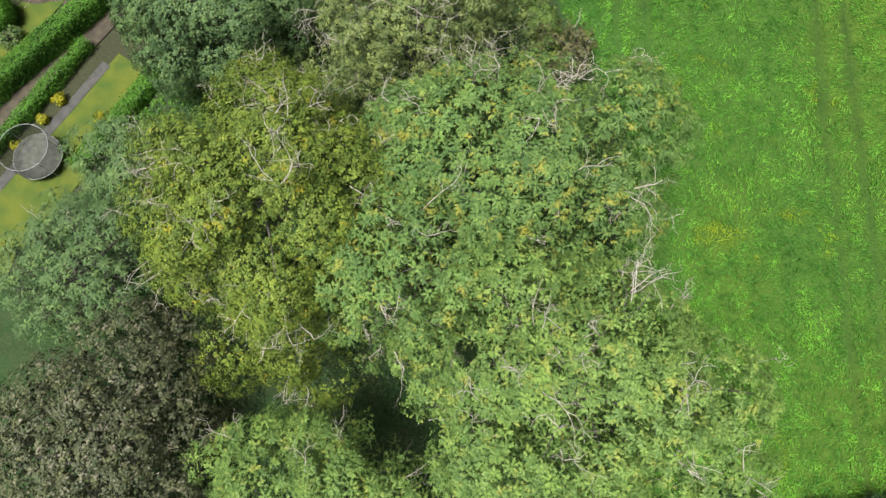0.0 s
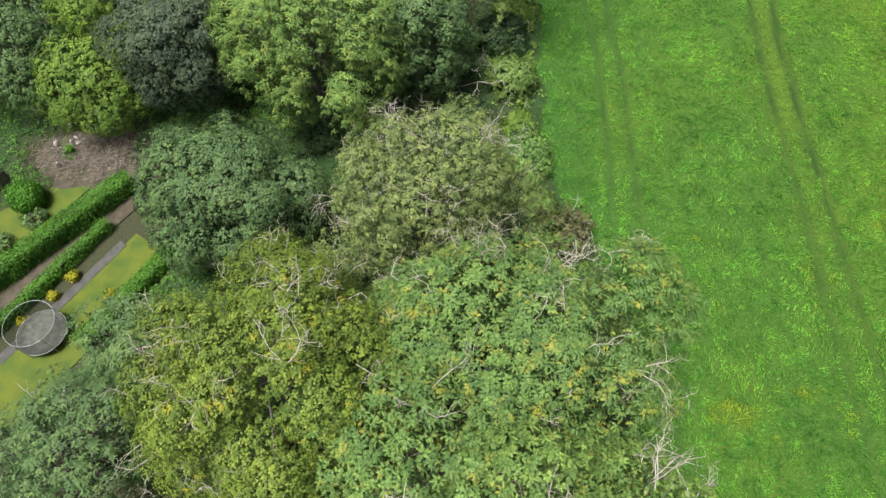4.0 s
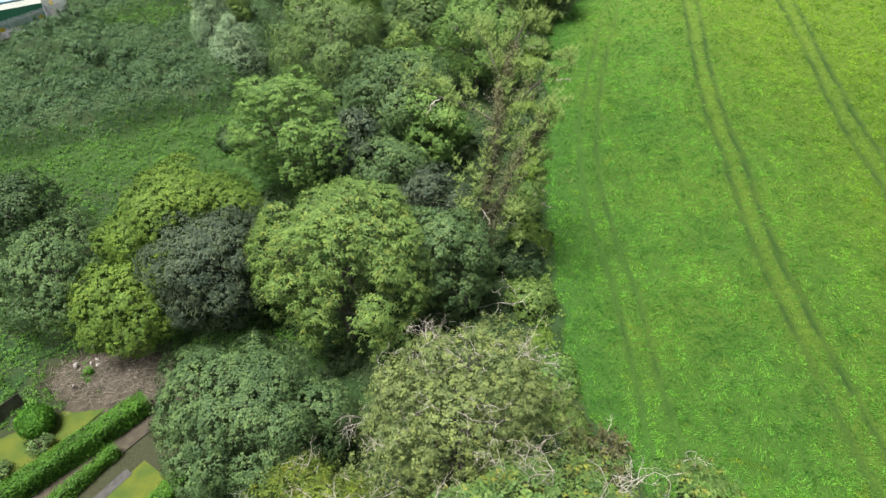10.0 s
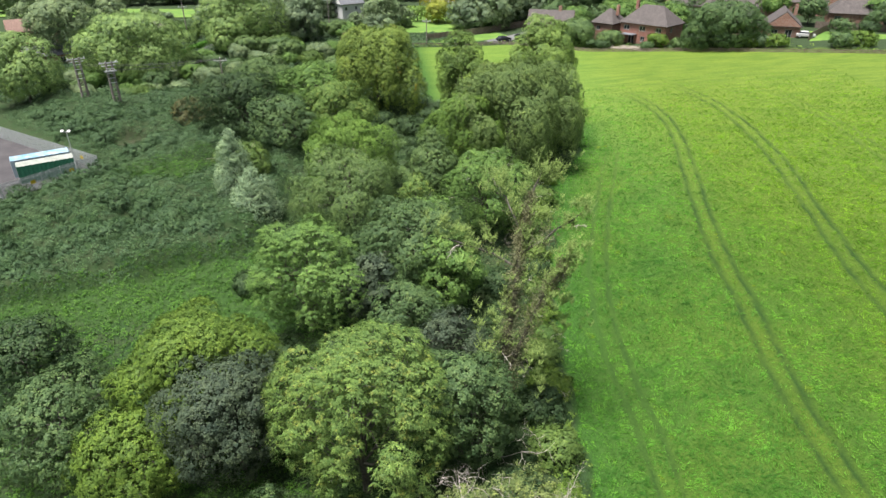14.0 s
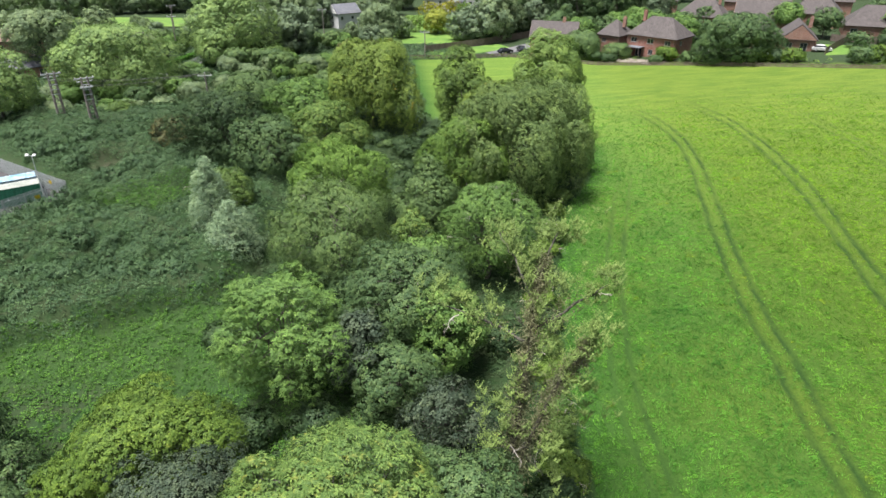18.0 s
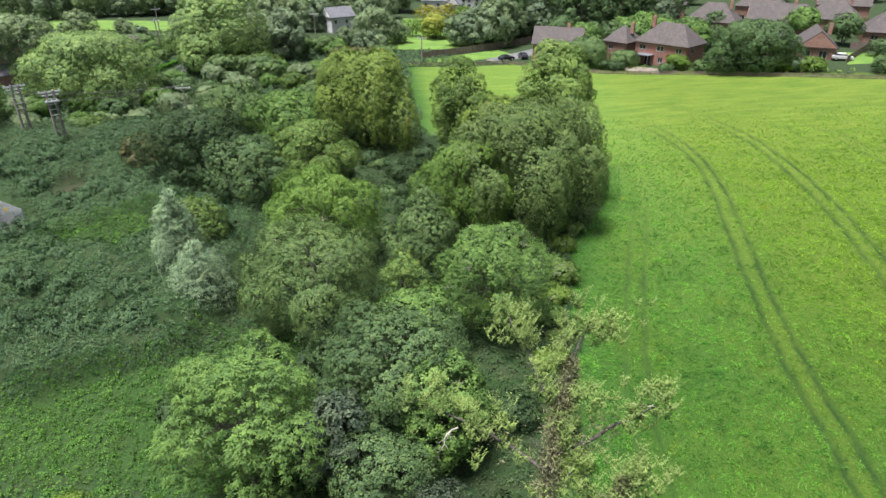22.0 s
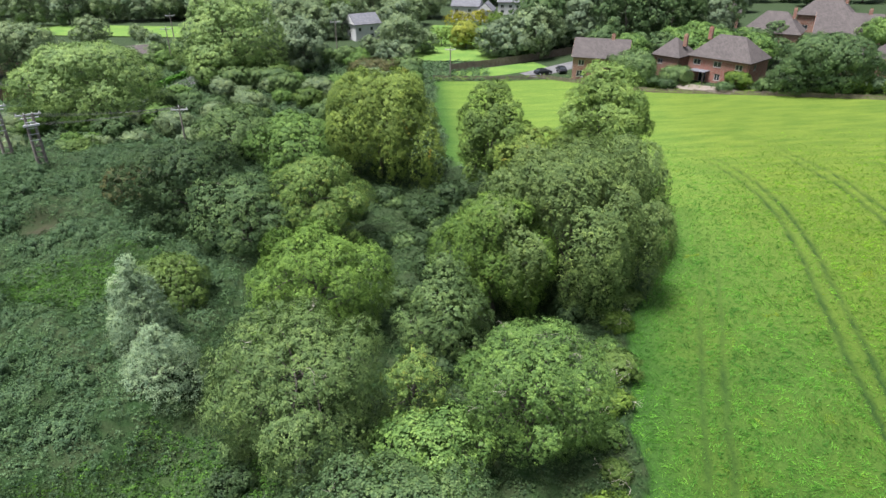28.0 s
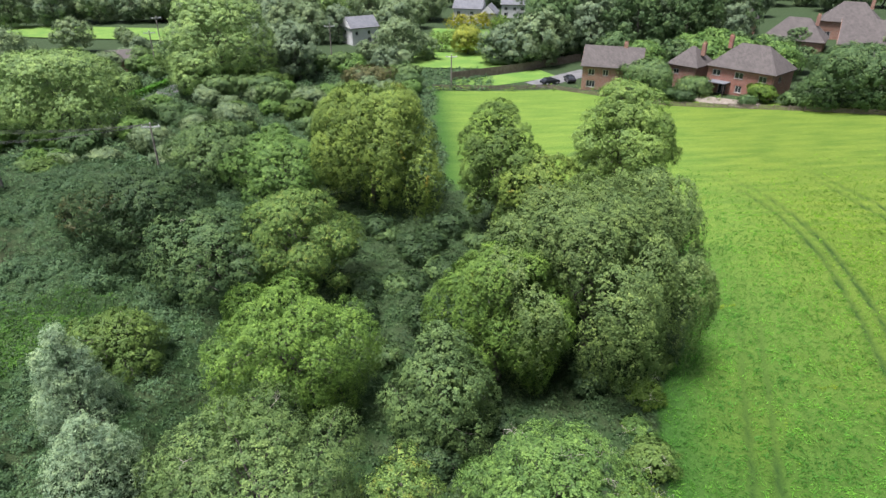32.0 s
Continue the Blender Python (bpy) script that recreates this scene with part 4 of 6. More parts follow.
tree("tree", "dense green tree between darker neighbours", -27.2, 100.4, 8.0, 5.2, "green", bottom=-1.5, leaves=36000, leaf=0.18, lobes=40, seed=56)
tree("tree", "fresh green rounded tree behind the thicket", -27.2, 121.6, 9.0, 5.0, "ash", leaves=30000, leaf=0.2, lobes=36, seed=57)
tree("tree", "soft grey-green sallow at the scrub edge", -38.0, 127.0, 8.8, 5.2, "grey", leaves=30000, leaf=0.2, lobes=36, seed=58)
tree("shrub", "brownish hawthorn bush in the brambles", -46.6, 112.0, 4.6, 3.3, "brown", leaves=8500, leaf=0.24, lobes=28, seed=59, category="shrub")
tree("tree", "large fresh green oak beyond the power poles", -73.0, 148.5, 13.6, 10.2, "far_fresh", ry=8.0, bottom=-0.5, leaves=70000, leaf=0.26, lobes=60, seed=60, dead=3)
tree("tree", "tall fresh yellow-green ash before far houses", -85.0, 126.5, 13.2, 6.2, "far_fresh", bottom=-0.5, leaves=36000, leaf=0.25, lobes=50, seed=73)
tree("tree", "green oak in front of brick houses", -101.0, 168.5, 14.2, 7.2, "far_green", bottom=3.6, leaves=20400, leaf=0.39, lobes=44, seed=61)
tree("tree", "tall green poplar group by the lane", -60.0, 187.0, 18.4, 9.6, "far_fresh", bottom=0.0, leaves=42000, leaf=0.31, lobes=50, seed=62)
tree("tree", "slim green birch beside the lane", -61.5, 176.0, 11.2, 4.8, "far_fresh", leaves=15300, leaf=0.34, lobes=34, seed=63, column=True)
tree("tree", "small pale-leaved whitebeam in a shaded gap", -5.4, 74.2, 5.4, 2.3, "ash_light", leaves=8000, leaf=0.17, lobes=26, seed=64, slim=0.6, spray=False)
tree("shrub", "dark elder bush under the ash trees", -10.4, 66.6, 3.0, 3.2, "dark", leaves=10200, leaf=0.22, lobes=28, seed=65, category="shrub")
tree("shrub", "bright green hazel bush in the thicket", -3.6, 67.4, 5.2, 3.4, "ash", leaves=13600, leaf=0.22, lobes=30, seed=66, category="shrub")
tree("tree", "weeping green birch before a brick house", 31.0, 178.5, 8.6, 4.4, "grey", leaves=15300, leaf=0.31, lobes=34, seed=67, droop=0.6)
tree("tree", "large dense dark green tree behind the garden fence", 63.5, 163.4, 14.4, 7.6, "green", ry=6.5, bottom=3.8, leaves=50000, leaf=0.27, lobes=56, seed=68)
tree("shrub", "grey-green weeping shrub on a terrace", 39.4, 175.4, 6.0, 3.2, "grey", leaves=8500, leaf=0.28, lobes=28, seed=69, droop=0.6, category="shrub")
tree("shrub", "light green garden bush before red brick walls", 49.6, 168.6, 6.4, 2.2, "mixed", leaves=6000, leaf=0.26, lobes=24, seed=70, category="shrub")


def ivy_poplar():
    """The half-dead poplar: two leaning stems in withered ivy, with sparse pale leaf clumps."""
    x, y = 3.0, 41.6
    gz = ground_at(x, y)
    rng = np.random.default_rng(80)
    root = empty("tree", x, y, gz)
    tagged(root, "half-dead poplar clad in withered brown ivy with pale yellow leaf clumps", "tree")
    def w(px, py, pz):
        return np.array([px - x, py - y, pz - gz])
    stems = [[w(3.0, 41.6, gz - 0.3), w(3.3, 41.9, 4), w(3.7, 42.6, 8), w(4.0, 43.3, 12.2), w(4.7, 45.0, 15), w(5.6, 46.2, 16.8)],
             [w(3.2, 41.7, 1.5), w(4.2, 41.8, 5), w(5.6, 41.9, 8.9), w(6.8, 41.5, 11.4), w(7.4, 41.2, 13.0)],
             [w(4.0, 43.3, 11.5), w(6.0, 43.2, 13.4), w(8.0, 42.8, 15.2)],
             [w(3.9, 43.3, 10.8), w(1.5, 45.0, 11.1), w(-1.5, 47.0, 11.2)],
             [w(4.3, 44.0, 13.0), w(3.3, 47.4, 14.0), w(2.4, 50.2, 14.8)]]
    rods, clad = [], []
    for k, s in enumerate(stems):
        s = np.array(s)
        q = np.stack([np.interp(np.linspace(0, len(s) - 1, 10), np.arange(len(s)), s[:, i]) for i in range(3)], 1)
        q[1:-1] += rng.normal(size=(8, 3)) * 0.08
        r0 = (0.30, 0.20, 0.12, 0.11, 0.09)[k]
        rods.append(tube(q, np.linspace(r0, 0.04, 10), 7))
        count = (11000, 6500, 700, 300, 150)[k]
        s0 = rng.uniform(0.0, 0.86 if k < 2 else 0.6, count) * 9
        p = np.stack([np.interp(s0, np.arange(10), q[:, i]) for i in range(3)], 1)
        wide = 0.62 * (1 - s0 / 11) + 0.16
        clad.append(p + rng.normal(size=(count, 3)) * wide[:, None] * (0.6, 0.6, 0.9))
    for _ in range(16):
        s = np.array(stems[rng.integers(0, 2)])
        p0 = s[rng.integers(0, 4)] + rng.normal(size=3) * 0.2
        rods += twig_spray(p0, rng.normal(size=3) + (0, 0, -0.1), rng.uniform(0.9, 1.8), rng, 3, 0.03)
    v, f = joined(rods)
    mesh_object("trunk", v, f, BARK, root, smooth=True)
    p = np.concatenate(clad)
    p[:, 2] = np.maximum(p[:, 2], 0.2)
    low = np.stack([rng.normal(size=4000) * 1.0 - 0.4, rng.normal(size=4000) * 0.8 + 1.2, rng.uniform(0, 1, 4000) ** 1.3 * 6.0], 1)
    v, f = leaf_geometry(low, rng.normal(size=low.shape) * 0.7 + (0, -0.2, 0.6), 0.14 * rng.uniform(0.6, 1.4, len(low)), rng, 0.7, tri=True)
    mesh_object("ivy", v, f, LEAF["olive"], root, "olive green ivy round the lower stems")
    v, f = leaf_geometry(p, rng.normal(size=p.shape), 0.19 * rng.uniform(0.6, 1.4, len(p)), rng, 0.25)
    mesh_object("ivy", v, f, IVY_BROWN, root, "withered brown ivy and twigs on the stems")
    clumps = []
    for cx, cy, cz, rr, cnt in [(6.6, 46.4, 16.5, 0.8, 8), (5.0, 46.4, 15.7, 1.1, 8), (3.4, 47.4, 15.0, 1.1, 7), (2.4, 50.3, 14.5, 0.9, 6), (4.2, 44.8, 14.0, 1.0, 6), (5.6, 44.6, 14.2, 0.8, 4),
                                (8.0, 42.8, 15.2, 0.8, 8), (7.2, 43.0, 14.4, 0.6, 4), (7.3, 41.2, 12.9, 0.8, 8), (6.4, 41.4, 11.5, 0.7, 4), (-1.7, 47.2, 11.4, 1.1, 9), (-0.5, 46.6, 11.8, 1.0, 7), (0.9, 45.6, 11.5, 0.8, 5),
                                (2.2, 44.8, 11.6, 0.8, 4), (6.6, 41.5, 8.8, 1.1, 6), (7.2, 41.6, 6.8, 1.1, 6), (1.8, 41.4, 7.2, 1.2, 8), (2.0, 41.2, 5.2, 1.1, 6), (5.2, 41.0, 5.0, 1.1, 6), (5.8, 41.0, 2.4, 1.2, 6)]:
        for _ in range(cnt):
            clumps.append(w(cx, cy, cz) + rng.normal(size=3) * rr * (0.5, 0.5, 0.45))
    # leafy upper stems
    for k, s in enumerate(stems):
        s = np.array(s)
        for _ in range((46, 32, 8, 7, 7)[k]):
            u = rng.uniform(0.2 if k < 2 else 0.25, 1.0) * (len(s) - 1)
            p0 = np.array([np.interp(u, np.arange(len(s)), s[:, i]) for i in range(3)])
            clumps.append(p0 + rng.normal(size=3) * (0.75, 0.75, 0.6) + (0, 0, 0.2))
    clumps = np.array(clumps)
    # leafy shoots that stand up and out of each clump
    tips = np.repeat(clumps, 4, 0) + rng.normal(size=(len(clumps) * 4, 3)) * np.repeat(rng.uniform(0.15, 0.36, len(clumps)), 4)[:, None] * (0.8, 0.8, 1.3)
    ways = unit(rng.normal(size=tips.shape) * 0.5 + (0, 0, 1.0))
    lp, no, ax = ash_tufts(tips, ways, 0.17, 8, 6, rng)
    rel = lp - np.repeat(tips, 48, 0)
    rise = np.hypot(rel[:, 0], rel[:, 1])
    lp = np.repeat(tips, 48, 0) + rel * (0.6, 0.6, 0.7) + np.stack([rise * 0, rise * 0, 0.05 + 1.5 * rise], 1)
    v, f = leaf_geometry(lp, no + rng.normal(size=no.shape) * 0.3, 0.12 * rng.uniform(0.6, 1.3, len(lp)), rng, 0.55, tri=True, axis=ax + (0, 0, 0.5))
    mesh_object("crown", v, f, LEAF["pale"], root)
    for s0, way, ln in [(w(8.0, 45.6, 12.9), (1, -0.1, 0.35), 0.8), (w(3.0, 41.4, 4.6), (0.2, -1, -0.2), 1.2), (w(-0.2, 45.5, 11.3), (-1, -0.4, 0.1), 1.0), (w(2.4, 40.8, 1.5), (-0.4, -1, 0.5), 1.4)]:
        v, f = joined(twig_spray(s0, way, ln, rng, 3, 0.05))
        mesh_object("dead_branch", v, f, PALE_WOOD, root, "bare pale dead branch")


ivy_poplar()

# bare dead shrub and ivy stumps at the foot of the poplar
dead_shrub = empty("dead_shrub", 1.2, 38.6, ground_at(1.2, 38.6))
tagged(dead_shrub, "bare pale grey dead shrub among dark foliage", "shrub")
rng = np.random.default_rng(81)
for _ in range(9):
    v, f = joined(twig_spray((0, 0, 0), unit(rng.normal(size=3) * (0.6, 0.6, 0.2) + (0, 0, 1)), rng.uniform(2.4, 4.2), rng, 3, 0.05))
    mesh_object("branch", v, f, PALE_WOOD, dead_shrub)


# ---- repeated shrubs and far trees ----
def placed_copy(ob, x, y, s, turn, dz=0.0):
    c = copy_thing(ob, pose(x, y, ground_at(x, y) + dz, 0, 0, turn))
    c.scale = (s, s, s * 1.0)
    return c


def fill(protos, spots, rng, lo, hi):
    """Copies of the first trees at the spots; each first tree takes a spot itself."""
    for k, (x, y) in enumerate(spots):
        ob, s, turn = protos[k % len(protos)], rng.uniform(lo, hi), rng.uniform(0, 360)
        if k < len(protos):
            ob.matrix_basis = pose(x, y, ground_at(x, y), 0, 0, turn)
            ob.scale = (s, s, s)
        else:
            placed_copy(ob, x, y, s, turn)


rng = np.random.default_rng(90)
# the dark leaf colour of two kinds stands in for shadow between the trees
under = [tree("shrub", lab, 0, 0, ground_at(0, 0) + h, r, m, leaves=n, leaf=0.24, lobes=22, seed=sd, tri=True, slim=0.8, category="shrub", group="understorey of the hedge")
         for lab, h, r, m, n, sd in (("elder bush under taller trees, leaves darkened for shade", 3.6, 2.3, "dark", 5200, 91), ("hazel bush under taller trees, leaves darkened for shade", 3.0, 2.0, "dark", 4800, 92), ("grey-green sallow bush under taller trees", 2.6, 2.1, "grey", 4600, 93))]
spots = []
while len(spots) < 66:
    y = rng.uniform(18, 120)
    e = np.interp(y, HEDGE_Y, HEDGE_X)
    x = rng.uniform(-22 if y > 45 else -8, e - 1.6)
    if all((x - a) ** 2 + (y - b) ** 2 > 5.5 for a, b in spots):
        spots.append((x, y))
edge_spots = [(float(np.interp(y, HEDGE_Y, HEDGE_X)) - 1.5 + rng.uniform(-0.9, 0.5), float(y)) for y in np.arange(27, 95, 3.6)]
for x in np.arange(15, 40, 2.6):
    spots.append((float(x), -1.8 + rng.uniform(-0.4, 0.4)))
for _ in range(26):
    spots.append((rng.uniform(-14, 3), rng.uniform(92, 116)))
fill(under, spots, rng, 0.5, 0.85)
edge_kinds = [tree("shrub", lab, 0, 0, ground_at(0, 0) + h, r, m, leaves=5200, leaf=0.17, lobes=22, seed=sd, slim=0.8, category="shrub", group="bushes of the meadow edge", dead=2)
              for lab, h, r, m, sd in (("olive-green bush at the meadow edge", 2.4, 1.6, "olive", 191), ("fresh green bush at the meadow edge", 2.0, 1.5, "ash", 192), ("yellow-green bush at the meadow edge", 1.8, 1.5, "mixed", 193))]
fill(edge_kinds, edge_spots, rng, 0.6, 1.1)

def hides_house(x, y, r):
    """True if a tree here would block the camera's view, from (-1, 42), of the far white houses."""
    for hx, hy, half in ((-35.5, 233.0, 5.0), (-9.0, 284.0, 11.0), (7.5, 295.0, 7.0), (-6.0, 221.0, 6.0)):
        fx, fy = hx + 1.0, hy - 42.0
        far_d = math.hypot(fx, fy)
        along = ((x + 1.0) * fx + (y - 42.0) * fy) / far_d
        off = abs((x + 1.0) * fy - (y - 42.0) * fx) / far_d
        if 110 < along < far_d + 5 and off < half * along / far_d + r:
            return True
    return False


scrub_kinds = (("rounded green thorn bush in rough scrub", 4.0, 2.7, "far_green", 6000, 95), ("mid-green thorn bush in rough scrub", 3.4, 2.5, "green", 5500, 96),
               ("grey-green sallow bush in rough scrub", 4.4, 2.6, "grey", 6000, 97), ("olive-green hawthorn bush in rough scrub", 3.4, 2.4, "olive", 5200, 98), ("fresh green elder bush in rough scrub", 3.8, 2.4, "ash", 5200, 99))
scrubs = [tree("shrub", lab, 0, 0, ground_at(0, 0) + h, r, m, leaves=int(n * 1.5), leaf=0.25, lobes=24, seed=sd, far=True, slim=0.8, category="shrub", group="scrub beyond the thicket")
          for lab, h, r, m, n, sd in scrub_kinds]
spots, tries = [], 0
while len(spots) < 150 and tries < 9000:
    tries += 1
    x, y = rng.uniform(-92, -12), rng.uniform(128, 208)
    if x > -22 and y < 140 or -77 < x < -65 and 150 < y < 187 or (x > -18 and y > 182) or (x > -14 + (y - 130) * 0.02 and y > 130):
        continue
    if all((x - a) ** 2 + (y - b) ** 2 > 9 for a, b in spots):
        spots.append((x, y))
fill(scrubs, spots, rng, 0.6, 1.15)

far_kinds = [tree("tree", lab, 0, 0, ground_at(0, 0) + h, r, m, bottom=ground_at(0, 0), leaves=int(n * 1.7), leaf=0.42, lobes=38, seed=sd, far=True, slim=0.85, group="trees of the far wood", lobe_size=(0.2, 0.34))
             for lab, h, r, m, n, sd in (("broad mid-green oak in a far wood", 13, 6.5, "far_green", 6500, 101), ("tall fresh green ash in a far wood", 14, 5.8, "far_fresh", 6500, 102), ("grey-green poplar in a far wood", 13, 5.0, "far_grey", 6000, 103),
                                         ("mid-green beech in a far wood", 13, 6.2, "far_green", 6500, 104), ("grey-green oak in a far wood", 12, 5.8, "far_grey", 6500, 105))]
spots, tries = [], 0
while len(spots) < 225 and tries < 16000:
    tries += 1
    x, y = rng.uniform(-270, 150), rng.uniform(212, 400)
    if x < -86 and y < 272 - max(0, -150 - x) * 0.2 or -86 <= x < -20 and y < 243 or -20 <= x < 8 and y < 300 or 8 <= x <= 45 and y < 236 or x > 45 and y < 262:
        continue
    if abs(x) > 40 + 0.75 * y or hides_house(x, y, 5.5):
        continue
    if all((x - a) ** 2 + (y - b) ** 2 > 34 for a, b in spots):
        spots.append((x, y))
fill(far_kinds, spots, rng, 0.75, 1.15)
# single trees that stand out before the far wood: kind, place, height
for k, x, y, h in ((0, -112.5, 217, 9.0), (3, -108.5, 234, 4.6), (4, -92.5, 213, 5.2), (0, -101, 224, 4.8), (2, -43.8, 191, 12.6), (2, -49, 197, 11), (3, -53.5, 238, 11), (2, -45.5, 240, 10.5), (4, -71, 247, 11), (3, -62, 243, 11), (0, -24.0, 212, 10.8), (4, -24.6, 195, 7.0),
                   (3, -17.5, 216, 6.4), (4, 5.8, 207, 11.0), (3, 11.5, 208, 13.0), (4, 1.5, 211, 9.0), (0, -30.5, 252, 11), (3, -24.5, 224, 9), (3, -133, 205, 9), (1, -66, 196, 12), (4, -78, 208, 8.0), (3, -33, 215, 5.0), (4, -56, 205, 10),
                   (3, -158, 256, 13), (4, -148, 263, 13), (3, -137, 271, 14), (4, -127, 274, 13), (3, -117, 277, 14), (4, -107, 279, 14), (3, -97, 280, 13), (0, -88, 275, 13), (3, -168, 250, 12)):
    placed_copy(far_kinds[k], x, y, h / (13, 14, 13, 13, 12)[k], rng.uniform(0, 360))
tree("tree", "yellow-green garden tree before white houses", -6.6, 224.0, ground_at(-6.6, 224) + 7.2, 4.2, "golden", leaves=8000, leaf=0.36, lobes=30, seed=71, far=True)
tree("shrub", "low spreading dark brownish bush at the meadow corner", -26.3, 184.8, ground_at(-26.3, 184.8) + 4.4, 6.0, "brown", ry=3.4, leaves=9000, leaf=0.3, lobes=30, seed=72, far=True, category="shrub")
tall_dark = [tree("tree", lab, 0, 0, ground_at(0, 0) + h, r, m, bottom=ground_at(0, 0), far=True, leaves=11000, leaf=0.4, lobes=40, seed=sd, slim=0.85, group="tall trees behind the houses")
             for lab, h, r, m, sd in (("tall deep green oak behind brick houses", 16, 6.0, "green", 106), ("tall dense green ash behind brick houses", 17, 5.6, "green", 107), ("tall grey-green poplar behind brick houses", 16, 4.6, "far_grey", 108))]
fill(tall_dark, [(12, 215), (18, 218), (24, 214), (30, 219), (35, 213), (41, 217), (47, 213), (53, 218), (58, 214), (14, 226), (26, 228), (38, 227), (50, 228), (62, 226), (44, 222)], rng, 0.85, 1.12)

# ---- low growth ----
def scatter(name, label, mask, box, count, size, mat, lift, seed, slim=0.6, up=1.0, category="undergrowth"):
    rng = np.random.default_rng(seed)
    x0, y0, x1, y1 = box
    per = 10
    x, y = rng.uniform(x0, x1, count // per), rng.uniform(y0, y1, count // per)
    keep = rng.uniform(0, 1, len(x)) < mask(x, y)
    x, y = x[keep], y[keep]
    z = base(x, y) + mound(x, y) + rng.uniform(*lift, len(x))
    e = unit(rng.normal(size=(len(x) * per, 3)) * 0.8 + (0, 0, 0.7))
    big = np.repeat(size * 1.5 * rng.uniform(0.6, 1.4, len(x)), per)[:, None]
    pts = np.repeat(np.stack([x, y, z], 1), per, 0) + e * big * (1, 1, 0.75)
    s = size * rng.uniform(0.6, 1.4, len(pts))
    sx, sy = (mound(x + 0.25, y) - mound(x - 0.25, y)) * 2, (mound(x, y + 0.25) - mound(x, y - 0.25)) * 2
    slope = np.repeat(np.stack([-np.clip(sx, -1.6, 1.6), -np.clip(sy, -1.6, 1.6), np.full(len(x), 0.42)], 1), per, 0)
    nrm = e * 0.22 + slope * 0.9 + rng.normal(size=pts.shape) * 0.2
    v, f = leaf_geometry(pts, nrm, s, rng, slim * 1.2, tri=True)
    ob = mesh_object(name, v, f, LEAF[mat])
    tone = np.repeat(rng.uniform(-0.5, 0.5, len(x)), per * 3)
    ob.data.attributes.new("shoot", "FLOAT", "POINT").data.foreach_set("value", tone.astype(np.float32))
    return tagged(ob, label, category, kind="stuff")


def bramble_cover(x, y):
    """Brambles, thinned in the creases so that dark ground shows there as shade."""
    return step(bramble_mask(x, y), 0.0, 0.35) * (0.45 + 0.55 * step(domes(x, y, 3.4, 21) + 0.4 * domes(x, y, 1.6, 25), 0.15, 0.5))


def bramble_bushes():
    """Rounded bramble clumps that stand out of the thicket."""
    rng = np.random.default_rng(170)
    kinds = [tree("bramble_bush", lab, 0, 0, ground_at(0, 0) + h, r, "bramble", ry=r * 0.8, bottom=ground_at(0, 0) - 0.4, leaves=n, leaf=0.15, lobes=18, seed=sd, droop=0.4, slim=0.7, category="shrub", group="bramble clumps of the thicket", far=True)
             for lab, h, r, n, sd in (("broad dark green bramble clump in a thicket", 2.2, 2.3, 6500, 171), ("low dark green bramble clump in a thicket", 1.7, 1.9, 5000, 172), ("arching dark green bramble clump in a thicket", 2.6, 2.0, 6000, 173))]
    spots, tries = [], 0
    while len(spots) < 210 and tries < 12000:
        tries += 1
        x, y = rng.uniform(-78, -23), rng.uniform(54, 134)
        inside = min(float(bramble_mask(np.array(x + dx), np.array(y + dy))) for dx, dy in ((0, 0), (1.8, 0), (-1.8, 0), (0, 1.8), (0, -1.8)))
        if inside > 0.9 and inside_yard(x, y) < -3.5 and all((x - a) ** 2 + (y - b) ** 2 > 6.5 for a, b in spots):
            spots.append((x, y))
    for k, (x, y) in enumerate(spots):
        dz, s = 0.45 * float(mound(np.array(x), np.array(y))), rng.uniform(0.7, 1.2)
        turn = rng.uniform(0, 360)
        if k < 3:
            kinds[k].matrix_basis = pose(x, y, ground_at(x, y) + dz, 0, 0, turn)
            kinds[k].scale = (s, s, s)
        else:
            placed_copy(kinds[k % 3], x, y, s, turn, dz)


bramble_bushes()


def nettle_mask(x, y):
    m = (1 - field_mask(x, y)) * (1 - step(bramble_mask(x, y), 0.75, 1.0)) * (1 - garden_mask(x, y)) * (1 - step(inside_yard(x, y), -0.8, -0.2))
    heap = heap_mask(x, y)
    bare = np.exp(-(((x + 54) / 4) ** 2) - ((y - 104) / 3.5) ** 2)
    return m * (1 - 0.75 * step(heap, 0.3, 0.5)) * (1 - step(bare, 0.4, 0.7))


scatter("brambles", "dense dark green bramble thicket in low mounds", bramble_cover, (-88, 50, -22, 138), 720000, 0.155, "bramble", (-0.25, 0.3), 110)
scatter("nettles", "fresh green nettles and rough weeds", nettle_mask, (-60, 20, -8, 72), 330000, 0.135, "nettle", (-0.2, 0.3), 111)
# these weeds take the dark leaf colour to paint shaded gaps between trees
scatter("rough_weeds", "weedy growth under the hedge trees, leaves darkened for shade", nettle_mask, (-62, 66, 22, 128), 360000, 0.18, "dark", (-0.2, 0.35), 112)
scatter("rough_growth", "rough green growth of the scrubland", nettle_mask, (-110, 128, 0, 205), 130000, 0.38, "bramble", (-0.2, 0.5), 113)
def glade_mask(x, y):
    return step(np.exp(-(((x + 41.5) / 9.5) ** 2) - ((y - 91.5) / 6.0) ** 2), 0.3, 0.55)


scatter("glade_grass", "fresh bright green grass in a gap of the brambles", glade_mask, (-54, 84, -32, 98), 90000, 0.13, "nettle", (-0.1, 0.15), 116, category="grass")


def bank_mask(x, y):
    """A strip of weeds along the meadow edge."""
    return nettle_mask(x, y) * step(x - np.interp(y, HEDGE_Y, HEDGE_X), -3.6, -2.2)


